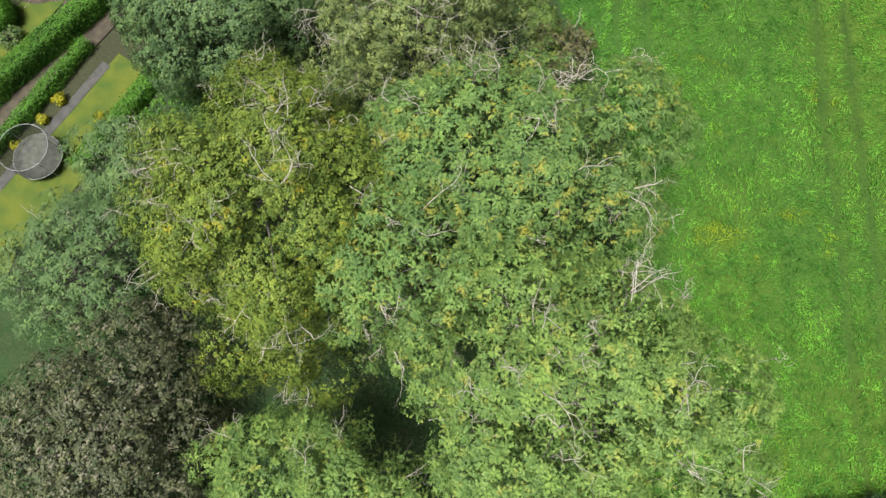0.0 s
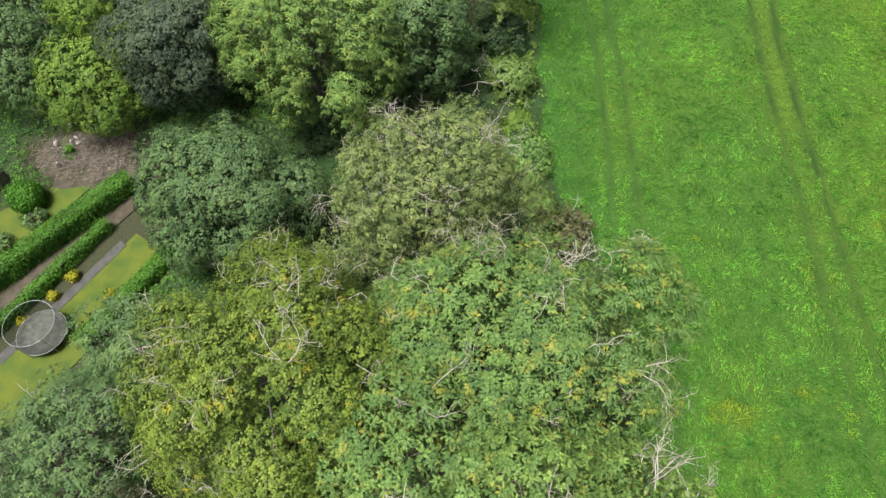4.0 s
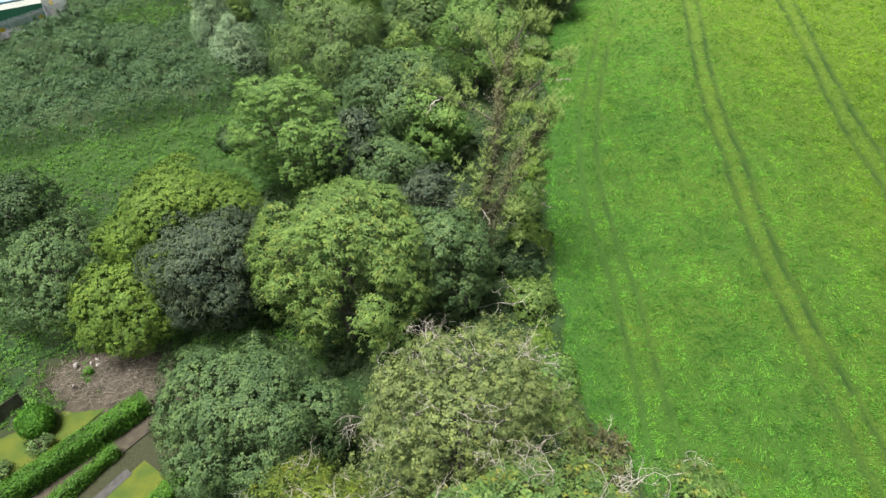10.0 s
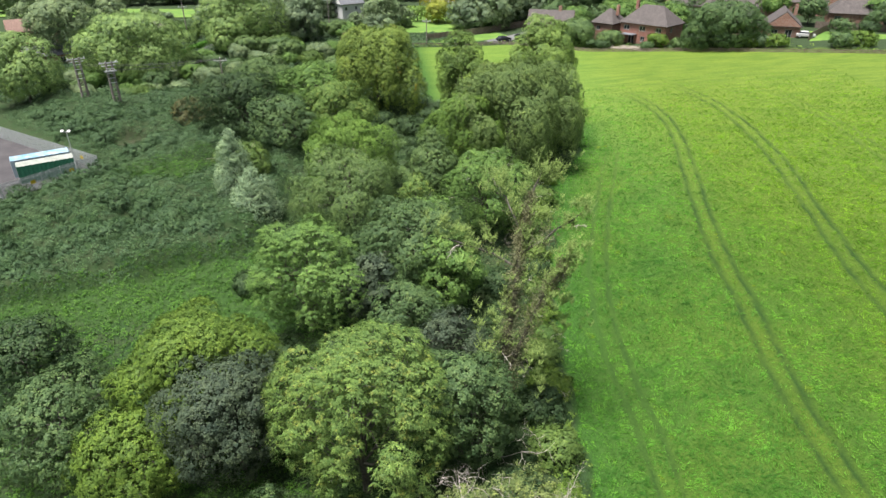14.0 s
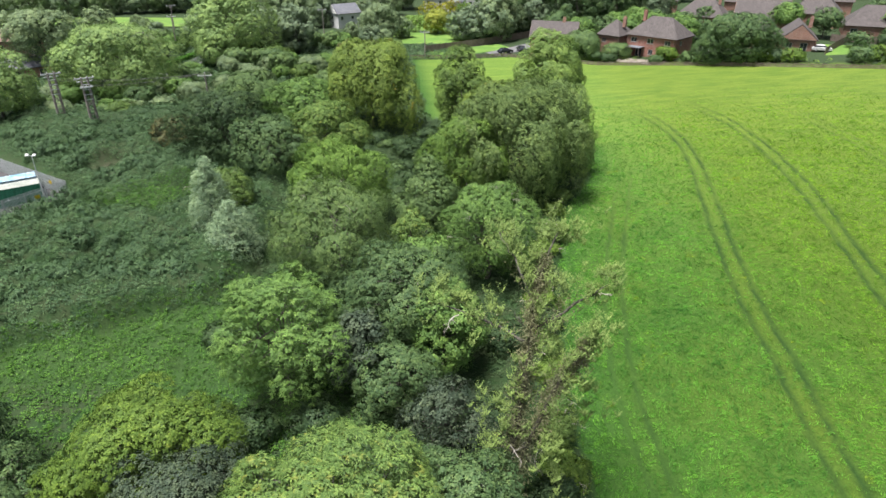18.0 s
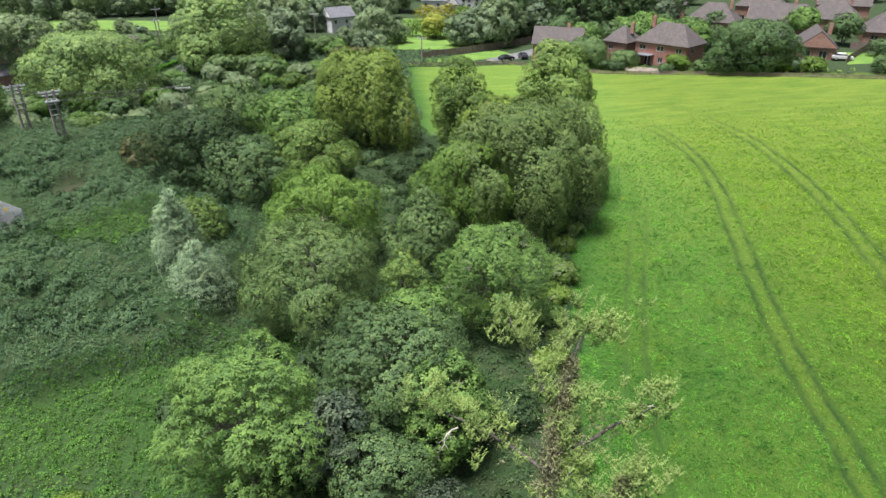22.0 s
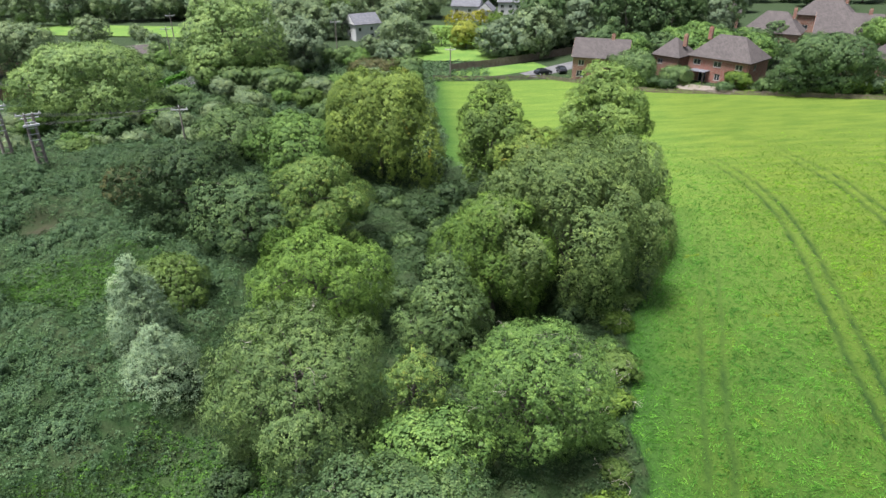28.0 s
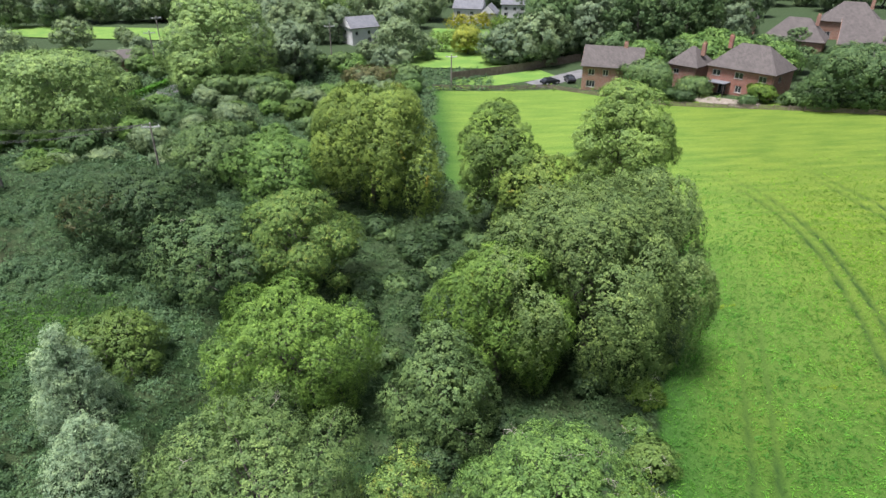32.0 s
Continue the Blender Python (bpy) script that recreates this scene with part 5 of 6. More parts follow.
def shade_mask(x, y):
    return nettle_mask(x, y) * (1 - step(x - np.interp(y, HEDGE_Y, HEDGE_X), -3.6, -2.2))


scatter("hedge_bank", "weedy bank along the meadow edge", bank_mask, (4, -6, 22, 66), 60000, 0.18, "mixed", (-0.2, 0.4), 114)
# shade under the crowns is put into this dark leaf colour
scatter("shade_plants", "dark green plants under the trees, darkened to stand in for shade", shade_mask, (-14, -6, 12, 66), 150000, 0.15, "dark", (-0.2, 0.3), 115)


def grass_field():
    """Tufts of upright grass, thinning out with distance."""
    rng = np.random.default_rng(120)
    n, per = 430000, 3
    y = -12 + 172 * rng.uniform(0, 1, n) ** 1.6
    x = 7 + 70 * rng.uniform(0, 1, n)
    thin = (1 - 0.45 * step(y, 30, 90)) * (1 - step(y, 100, 145))
    keep = (rng.uniform(0, 1, n) < field_mask(x, y) * thin) & (x < 34 + 0.62 * (y + 10))
    x, y = x[keep], y[keep]
    rut, lane = track_masks(x, y)
    patch = vnoise(x, y, 0.7, 9) * 0.6 + vnoise(x, y, 2.3, 10) * 0.4
    keep = rng.uniform(0, 1, len(x)) > np.maximum(np.maximum(step(rut, 0.08, 0.32) * 0.98, 0.6 * step(lane, 0.35, 0.8)), 0.12 * (1 - step(patch, 0.2, 0.5)))
    x, y, patch = x[keep], y[keep], patch[keep]
    lay = 6.28 * (vnoise(x, y, 1.6, 12) + vnoise(x, y, 7.0, 13))
    turn = np.repeat(lay, per) + np.tile(np.arange(per) * 2 * math.pi / per, len(x)) + rng.normal(size=len(x) * per) * 0.4
    lean = np.stack([np.cos(np.repeat(lay, per)), np.sin(np.repeat(lay, per)), np.zeros(len(x) * per)], 1)
    out = np.stack([np.cos(turn), np.sin(turn), np.zeros(len(turn))], 1)
    big = np.repeat((0.8 + 0.4 * patch) * rng.uniform(0.7, 1.3, len(x)) * (1 + 0.3 * step(y, 30, 90)), per)
    pts = np.repeat(np.stack([x, y, base(x, y) + 0.06], 1), per, 0) + (out * 0.09 + lean * 0.08 + (0, 0, 0.08)) * big[:, None]
    axis = out * 0.5 + lean * 0.6 + (0, 0, 1.0)
    nrm = out * 0.6 + (0, -0.1, 0.7) + rng.normal(size=out.shape) * 0.25
    v, f = leaf_geometry(pts, nrm, 0.23 * big * rng.uniform(0.6, 1.4, len(pts)), rng, 0.17, 0.1, tri=True, axis=axis)
    meadow = mesh_object("meadow_grass", v, f, LEAF["grass"])
    rows = x - np.interp(y, [p[1] for p in TRACKS[1]], [p[0] for p in TRACKS[1]]) + 0.5 * vnoise(x, y, 6, 18)
    tone = rng.normal(size=len(x)) * 0.22 + 1.7 * (vnoise(x, y, 0.6, 17) - 0.5) + 0.9 * (vnoise(x, y * 0.45, 1.7, 19) - 0.5) + 0.16 * np.sin(rows * 2 * math.pi / 1.55)
    tone = np.repeat(np.clip(tone, -0.5, 0.5), per * 3)
    meadow.data.attributes.new("shoot", "FLOAT", "POINT").data.foreach_set("value", tone.astype(np.float32))
    tagged(meadow, "lush bright green meadow grass in tufts", "grass", kind="stuff")


grass_field()

# ---- gardens beside the hedge ----
GD = unit(np.array([0.525, 0.851]))
GP = np.array([GD[1], -GD[0]])


def strip(name, label, a, b, width, mat, lift, category="ground", n=24, wobble=0.0, seed=1):
    """A sheet laid on the land along the line a-b."""
    rng = np.random.default_rng(seed)
    a, b = np.array(a, float), np.array(b, float)
    d = unit(b - a)
    q = np.array([d[1], -d[0]])
    s = np.linspace(0, 1, n)[:, None]
    line = a + (b - a) * s
    m = 5
    across = np.linspace(-0.5, 0.5, m)
    v = np.empty((n, m, 3))
    edge = 1 + wobble * rng.normal(size=(n, 1))
    v[..., :2] = line[:, None] + q * (across[None, :, None] * width * edge[..., None])
    v[..., 2] = base(v[..., 0], v[..., 1]) + lift
    i, j = np.meshgrid(np.arange(n - 1), np.arange(m - 1), indexing="ij")
    f = np.stack([i * m + j, i * m + j + 1, (i + 1) * m + j + 1, (i + 1) * m + j], -1).reshape(-1, 4)[:, ::-1]
    return tagged(mesh_object(name, v.reshape(-1, 3), f, mat, smooth=True), label, category, kind="structure")


def hedge(label, a, b, width, height, mat, seed, density=480, leaf=0.1, ragged=0.08):
    """A clipped hedge: a dark box for the shade inside, and a shell of leaves."""
    rng = np.random.default_rng(seed)
    a, b = np.array(a, float), np.array(b, float)
    mid = (a + b) / 2
    d = unit(b - a)
    q = np.array([d[1], -d[0]])
    length = np.linalg.norm(b - a)
    gz = ground_at(*mid)
    root = empty("hedge", mid[0], mid[1], gz)
    tagged(root, label, "hedge")
    bm = bmesh.new()
    ang = math.degrees(math.atan2(d[1], d[0]))
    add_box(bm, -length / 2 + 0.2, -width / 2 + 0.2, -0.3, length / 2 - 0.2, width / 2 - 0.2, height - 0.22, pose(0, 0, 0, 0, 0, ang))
    part("core", bm, HEDGE_SHADE, root, "dark box standing in for shade inside the hedge")
    n = int(density * length * (2 * height + width))
    side = rng.uniform(0, 2 * height + width, n)
    u = rng.uniform(-length / 2, length / 2, n)
    on_top = (side > height) & (side < height + width)
    w = np.where(side <= height, -width / 2, np.where(on_top, side - height - width / 2, width / 2))
    z = np.where(side <= height, side, np.where(on_top, height, 2 * height + width - side))
    bulge = 0.25 * (vnoise(u + 50, z + w * 2, 0.9, seed) - 0.5)
    w = w + np.sign(w) * np.where(on_top, 0, bulge)
    z = np.where(on_top, z + bulge * 1.2, z)
    p = np.stack([d[0] * u + q[0] * w, d[1] * u + q[1] * w, z], 1) + rng.normal(size=(n, 3)) * ragged
    nr = np.stack([q[0] * np.sign(w) * ~on_top, q[1] * np.sign(w) * ~on_top, 0.35 + on_top * 0.8], 1) + rng.normal(size=(n, 3)) * 0.4
    p[:, 2] = np.maximum(p[:, 2], 0.05)
    v, f = leaf_geometry(p, nr, leaf * rng.uniform(0.6, 1.4, n), rng, 0.9, tri=True)
    mesh_object("foliage", v, f, LEAF[mat], root)
    return root


def along(p, s, off=0.0):
    p = np.array(p, float) + GD * s + GP * off
    return (float(p[0]), float(p[1]))


strip("lawn", "mown yellow-green lawn between a fence and a hedge", along((-26.0, 26.4), -11, -1.4), along((-26.0, 26.4), 4.6, -1.4), 4.6, LAWN, 0.10, "lawn")
strip("garden_soil", "strip of bare reddish soil between two hedges", (-30.4, 13.9), (-19.3, 29.3), 1.9, SOIL, 0.10, "soil", wobble=0.06)
strip("garden_path", "narrow grey garden path beside a low hedge", along((-21.4, 21.9), -11, 0.1), along((-21.4, 21.9), 3.4, 0.1), 0.65, PATH_GREY, 0.125, "path")
strip("lawn", "mown yellow-green lawn around a trampoline", along((-19.4, 20.9), -15, 0.0), along((-19.4, 20.9), 4.2, 0.0), 3.9, LAWN, 0.10, "lawn")
strip("lawn", "green lawn at the foot of the trees", (-28.5, 0), (-21.5, 12.5), 9.0, LAWN, 0.08, "lawn")
hedge("tall clipped green privet hedge between two gardens", (-31.6, 15.9), (-20.0, 29.5), 1.05, 1.6, "hedge", 201)
hedge("low clipped green hedge beside a garden path", along((-22.4, 23.1), -11, -0.2), along((-22.4, 23.1), 3.4, -0.2), 0.6, 0.85, "hedge", 202)
hedge("clipped green hedge under overhanging trees", along((-16.9, 21.9), -5.5, 0.1), along((-16.9, 21.9), 2.6, 0.1), 0.9, 1.3, "hedge", 203)
for k, (s, off, r) in enumerate(((-0.6, 0.35, 0.3), (-2.2, 0.35, 0.22), (-4.5, 0.35, 0.26))):
    x, y = along((-22.2, 22.8), s, off + 0.2)
    tree("shrub", "yellow-leaved spirea shrub beside a low hedge", x, y, ground_at(x, y) + 2 * r, r, "yellow", leaves=700, leaf=0.13, lobes=12, seed=210 + k, category="shrub")
x, y = along((-17.6, 22.1), -2.0, 0.0)
tree("shrub", "yellow-leaved shrub at a lawn edge", x, y, ground_at(x, y) + 1.2, 0.55, "yellow", leaves=800, leaf=0.13, lobes=12, seed=214, category="shrub")
for k, (x, y, h, r) in enumerate(((-27.6, 24.4, 0.9, 0.6), (-26.0, 26.2, 1.0, 0.7))):
    tree("shrub", "small grey-green border shrub by a lawn", x, y, ground_at(x, y) + h, r, "grey", leaves=900, leaf=0.13, lobes=12, seed=216 + k, category="shrub")


def topiary(x, y, r):
    rng = np.random.default_rng(220)
    gz = ground_at(x, y)
    root = empty("topiary", x, y, gz)
    tagged(root, "clipped bright green laurel ball beside a fence", "shrub")
    n = 9000
    d = unit(rng.normal(size=(n, 3)))
    d = d[d[:, 2] > -0.75]
    p = (0, 0, r * 0.9) + d * (r * (0.97 + 0.07 * rng.normal(size=(len(d), 1)))) * (1, 1, 0.92)
    v, f = leaf_geometry(p, d + rng.normal(size=d.shape) * 0.4, 0.13 * rng.uniform(0.7, 1.3, len(p)), rng, 0.6)
    mesh_object("foliage", v, f, LEAF["box"], root)
    rods = [tube(branch_line((0, 0, 0), unit(rng.normal(size=3) + (0, 0, 1)) * r * 1.1, rng, 4), np.linspace(0.06, 0.02, 4), 5) for _ in range(9)]
    v, f = joined(rods)
    mesh_object("stem", v, f, BARK, root)


topiary(-26.8, 27.7, 1.1)


def board_fence(name, label, pts, height, mat, panel=1.83, gap=0.0, board=0.15, single=False):
    """A closeboard fence: a post at each joint and boards between; single boards where they are near."""
    root = empty(name, pts[0][0], pts[0][1], ground_at(*pts[0]))
    tagged(root, label, "fence")
    o = np.array([*pts[0], ground_at(*pts[0])])
    rng = np.random.default_rng(int(abs(pts[0][0] * 7)) + 5)
    for (ax, ay), (bx, by) in zip(pts, pts[1:]):
        d = np.array([bx - ax, by - ay])
        n = max(1, round(float(np.linalg.norm(d)) / panel))
        ang = math.degrees(math.atan2(d[1], d[0]))
        w = float(np.linalg.norm(d)) / n
        for k in range(n):
            px, py = ax + d[0] * k / n, ay + d[1] * k / n
            m = pose(px - o[0], py - o[1], ground_at(px, py) - o[2], 0, 0, ang)
            bm = bmesh.new()
            add_box(bm, -0.05, -0.05, -0.2, 0.05, 0.05, height + 0.06, m)
            part("post", bm, mat, root)
            bm, u = bmesh.new(), 0.05
            while u < w - 0.05:
                add_box(bm, u, -0.012 + rng.uniform(-0.006, 0.006), 0.06, min(u + board - 0.012, w - 0.05), 0.012, height + rng.uniform(-0.02, 0.02), m)
                u += board + gap
                if single:
                    part("board", bm, mat, root)
                    bm = bmesh.new()
            for z in (0.3, height - 0.25):
                add_box(bm, 0.05, 0.014, z, w - 0.05, 0.06, z + 0.08, m)
                if single:
                    part("rail", bm, mat, root)
                    bm = bmesh.new()
            if single:
                bm.free()
            else:
                part("panel", bm, mat, root)
    return root


board_fence("garden_fence", "dark brown timber fence panels beside a lawn", [(-33.6, 21.6), (-31.2, 25.2), (-28.5, 29.4)], 1.7, FENCE_DARK, single=True)


def brush_heap():
    rng = np.random.default_rng(230)
    c = np.array([-23.6, 32.0, ground_at(-23.6, 32.0)])
    n = 30
    bm = bmesh.new()
    bmesh.ops.create_grid(bm, x_segments=n, y_segments=n, size=1)
    for v in bm.verts:
        x, y = v.co.x * 5.2, v.co.y * 2.9
        r = (v.co.x**2 + v.co.y**2) ** 0.5
        a = radians(12)
        wx, wy = x * math.cos(a) - y * math.sin(a), x * math.sin(a) + y * math.cos(a)
        bump = float(vnoise(wx + 40, wy + 40, 1.2, 3)) * 0.8 + float(vnoise(wx + 40, wy + 40, 0.4, 4)) * 0.2
        v.co = (wx, wy, max(0.0, 1 - r) ** 0.6 * bump * 0.9 + 0.02 + (ground_at(c[0] + wx, c[1] + wy) - c[2]))
    root = empty("brush_heap", *c)
    tagged(root, "heap of brown cuttings, earth and dead branches", "heap")
    part("earth", bm, SOIL, root)
    rods = []
    for _ in range(1500):
        x, y = rng.normal(size=2) * (2.2, 1.0)
        a = rng.uniform(0, 6.28)
        ln = rng.uniform(0.3, 1.2)
        d = np.array([math.cos(a), math.sin(a), rng.uniform(-0.15, 0.3)])
        p = np.array([x, y, 0.35 + rng.uniform(-0.25, 0.3)])
        rods.append(tube([p - d * ln / 2, p, p + d * ln / 2], [0.014, 0.013, 0.006], 3))
    v, f = joined(rods)
    mesh_object("brushwood", v, f, BRUSH_WOOD, root, "tangle of brown and grey cut branches")["kind"] = "stuff"
    for _ in range(9):
        x, y = rng.normal(size=2) * (1.8, 0.9)
        bm = bmesh.new()
        bmesh.ops.create_icosphere(bm, subdivisions=1, radius=rng.uniform(0.12, 0.24), matrix=pose(x, y, 0.6, *rng.uniform(0, 180, 3)) @ Matrix.Diagonal((1.5, 0.8, 0.5, 1)))
        part("stone", bm, STONE, root, "pale lump of rubble")


brush_heap()
tree("shrub", "small yellow-green sapling on the rubble heap", -25.3, 31.9, ground_at(-25.6, 31.6) + 0.9, 0.4, "box", leaves=400, leaf=0.15, lobes=10, seed=231, category="shrub")


def torus_points(r, z, n=40):
    a = np.linspace(0, 2 * math.pi, n + 1)
    return np.stack([r * np.cos(a), r * np.sin(a), np.full(n + 1, z)], 1)


def trampoline(x, y):
    gz = ground_at(x, y)
    root = empty("trampoline", x, y, gz)
    tagged(root, "round garden trampoline with grey safety net on a lawn", "trampoline")
    r = 1.5
    rod_part("frame", torus_points(r, 0.75), np.full(41, 0.022), DULL_STEEL, root, "pale grey steel ring", 6)
    bm = bmesh.new()
    bmesh.ops.create_circle(bm, cap_ends=True, segments=40, radius=r * 0.84, matrix=pose(0, 0, 0.74))
    part("mat", bm, MAT_MESH, root, "black jumping mat")
    v, f = tube(np.array([[0, 0, 0.765], [0, 0, 0.77]]), [r * 0.84, r], 40)
    mesh_object("edge_pad", v, f, MAT_MESH, root, "grey edge pad")
    rod_part("top_ring", torus_points(r, 2.2), np.full(41, 0.016), DULL_STEEL, root, "pale grey net hoop", 6)
    for k in range(6):
        a = k * math.pi / 3 + 0.3
        rod_part("pole", [(r * math.cos(a) * 1.02, r * math.sin(a) * 1.02, 0.0), (r * math.cos(a) * 1.02, r * math.sin(a) * 1.02, 2.2)], [0.02, 0.02], DULL_STEEL, root, sides=5)
    v, f = tube([(0, 0, 0.8), (0, 0, 2.2)], [r, r], 40)
    mesh_object("safety_net", v, f, NET, root, "fine dark see-through net", True)


trampoline(-22.4, 17.9)

# ---- works yard with containers ----
yard_v = []
for u in (0, 12, 24, 40):
    for v_ in (0, 12, 24, 36):
        p = YARD_C + YARD_A * u + YARD_B * v_
        yard_v.append((p[0], p[1], ground_at(*p) + 0.12))
yard_f = [(i * 4 + j, (i + 1) * 4 + j, (i + 1) * 4 + j + 1, i * 4 + j + 1) for i in range(3) for j in range(3)]
tagged(mesh_object("yard_floor", yard_v, yard_f, YARD_FLOOR), "grey hardstanding of a fenced works yard", "pavement", kind="structure")


def pale_mesh(h):
    """One pointed steel pale, shared by all pales."""
    bm = bmesh.new()
    vs = add_box(bm, -0.035, -0.012, 0.05, 0.035, 0.012, h - 0.14)
    tip = bm.verts.new((0, 0, h))
    bm.faces.remove([f for f in bm.faces if all(v.co.z > h - 0.2 for v in f.verts)][0])
    for i in range(4):
        bm.faces.new((vs[4 + i], vs[4 + (i + 1) % 4], tip))
    me = bpy.data.meshes.new("pale")
    bm.normal_update()
    bm.to_mesh(me)
    bm.free()
    me.materials.append(GALV)
    return me


PALE = pale_mesh(2.4)


def palisade(a, way, bays, label):
    root = empty("palisade_fence", a[0], a[1], ground_at(*a))
    tagged(root, label, "fence")
    ang = math.degrees(math.atan2(way[1], way[0]))
    w, h = 2.75, 2.4
    for k in range(bays + 1):
        p = np.array(a) + np.array(way) * w * k
        m = pose(p[0] - a[0], p[1] - a[1], ground_at(*p) - ground_at(*a) + 0.1, 0, 0, ang)
        bm = bmesh.new()
        add_box(bm, -0.05, -0.09, -0.3, 0.05, -0.03, h - 0.1, m)
        part("post", bm, GALV, root)
        if k == bays:
            break
        for z in (0.45, h - 0.5):
            bm = bmesh.new()
            add_box(bm, 0, -0.03, z, w, 0.01, z + 0.06, m)
            part("rail", bm, GALV, root)
        for i in range(17):
            ob = new("pale", PALE)
            ob.parent = root
            ob.matrix_basis = m @ pose(0.08 + i * 0.162, 0.024, 0)
        if k in (1, 3):
            bm = bmesh.new()
            add_box(bm, 0.9, 0.045, 1.0, 1.6, 0.06, 1.5, m)
            part("warning_sign", bm, YELLOW_SIGN, root, "small yellow warning plate")


palisade(tuple(YARD_C), YARD_A, 11, "galvanised steel palisade fence with yellow signs round a yard")
palisade(tuple(YARD_C), YARD_B, 11, "galvanised steel palisade fence at the back of a yard")


def container(x, y, ang, length, paint, roof, label):
    gz = ground_at(x, y) + 0.12
    root = empty("container", x, y, gz, ang)
    tagged(root, label, "container")
    w, h = 2.44, 2.6
    n = int(length / 0.28)

    def ribbed(name, place, deep, mat, text=""):
        """A ribbed sheet: place(u, d) gives both edges of the sheet at u, pressed in by d."""
        bm = bmesh.new()
        last = None
        for k in range(2 * n):
            u = length * ((k + 1) // 2) / n + (0.03 if k % 2 == 0 else -0.03)
            pair = [bm.verts.new(c) for c in place(u, deep if (k // 2) % 2 else 0.0)]
            if last:
                bm.faces.new((last[0], pair[0], pair[1], last[1]))
            last = pair
        part(name, bm, mat, root, text)

    ribbed("side_wall", lambda u, d: ((u, d, 0.12), (u, d, h - 0.1)), 0.04, paint)
    ribbed("side_wall", lambda u, d: ((u, w - d, 0.12), (u, w - d, h - 0.1)), 0.04, paint)
    for u in (0.0, length - 0.04):
        box_part("end_wall", u, 0.07, 0.14, u + 0.04, w - 0.07, h - 0.12, paint, root)
    box_part("body", 0.05, 0.06, 0.13, length - 0.05, w - 0.06, h - 0.06, paint, root)
    box_part("floor_frame", 0, 0, 0, length, w, 0.12, paint, root)
    ribbed("roof", lambda u, d: ((u, 0, h - d), (u, w, h - d)), 0.03, roof, "weathered pale roof")
    for u in (0.0, length - 0.12):
        for y_ in (-0.004, w - 0.116):
            box_part("corner_post", u, y_, 0, u + 0.12, y_ + 0.12, h + 0.01, paint, root)
    for u in (0.62, 1.82):
        rod_part("locking_bar", [(-0.03, u, 0.2), (-0.03, u, h - 0.2)], [0.02, 0.02], GALV, root, sides=5)


cang = math.degrees(math.atan2(4.6, 6.4))
container(-64.3, 88.9, cang, 7.6, GREEN_PAINT, WHITE_ROOF, "green steel container with weathered white roof in a yard")
container(-66.6, 91.2, cang, 7.8, BLUE_PAINT, BLUE_ROOF, "pale blue steel container with streaked blue roof in a yard")


def lamp_post(x, y, h):
    gz = ground_at(x, y) + 0.1
    root = empty("lamp_post", x, y, gz)
    tagged(root, "tall grey lamp post with two floodlights in a yard corner", "lamp post")
    rod_part("pole", [(0, 0, 0), (0, 0, h)], [0.09, 0.05], GALV, root)
    box_part("crossbar", -0.5, -0.03, h - 0.06, 0.5, 0.03, h, GALV, root)
    for s in (-1, 1):
        bm = bmesh.new()
        add_box(bm, -0.22, -0.2, -0.08, 0.22, 0.2, 0.08, pose(s * 0.5, -0.15, h + 0.12, 35, 0, 0))
        bmesh.ops.bevel(bm, geom=bm.edges[:], offset=0.02, segments=1, affect="EDGES")
        part("floodlight", bm, WHITE_PAINT, root, "white floodlight head")


lamp_post(-58.0, 93.0, 6.6)


# ---- power line ----
def insulator(parent, x, y, z):
    v, f = tube([(x, y, z), (x, y, z + 0.1), (x, y, z + 0.12), (x, y, z + 0.25)], [0.05, 0.09, 0.06, 0.05], 8)
    mesh_object("insulator", v, f, PORCELAIN, parent, "white insulator", True)


def h_pole(x, y, h, ang, transformer):
    gz = ground_at(x, y)
    root = empty("power_pole", x, y, gz, ang)
    tagged(root, "twin-legged wooden power pole with cross-braces" + (" and platform" if transformer else ""), "power pole", "power poles")
    for s in (-0.55, 0.55):
        rod_part("leg", [(s, 0, -0.4), (s * 0.9, 0, h)], [0.24, 0.19], POLE_WOOD, root)
    box_part("crossarm", -1.6, -0.09, h - 0.25, 1.6, 0.09, h - 0.03, PALE_STEEL, root, "pale steel crossarm")
    for k in range(9):
        z = h - 1.2 - 0.85 * k
        box_part("brace", -0.6, -0.24, z, 0.6, -0.16, z + 0.12, GALV if k < 4 else POLE_WOOD, root)
    for s in (1, -1):
        rod_part("diagonal", [(-0.5 * s, 0.2, h - 5.0), (0.5 * s, 0.2, h - 3.9)], [0.05, 0.05], POLE_WOOD, root, sides=5)
    for u in (-1.4, -0.5, 0.5, 1.4):
        insulator(root, u, 0, h - 0.03)
    box_part("crossarm", -1.2, 0.25, h - 0.75, 1.2, 0.4, h - 0.6, GALV, root, "grey steel crossarm")
    if transformer:
        box_part("switchgear", -1.0, -0.5, h - 1.7, 1.0, -0.12, h - 1.45, PALE_STEEL, root, "grey switchgear frame")
        for u in (-0.7, 0, 0.7):
            insulator(root, u, -0.35, h - 1.45)


h_pole(-72.4, 124.3, 10.3, 40, False)
h_pole(-63.8, 119.6, 10.7, 40, True)


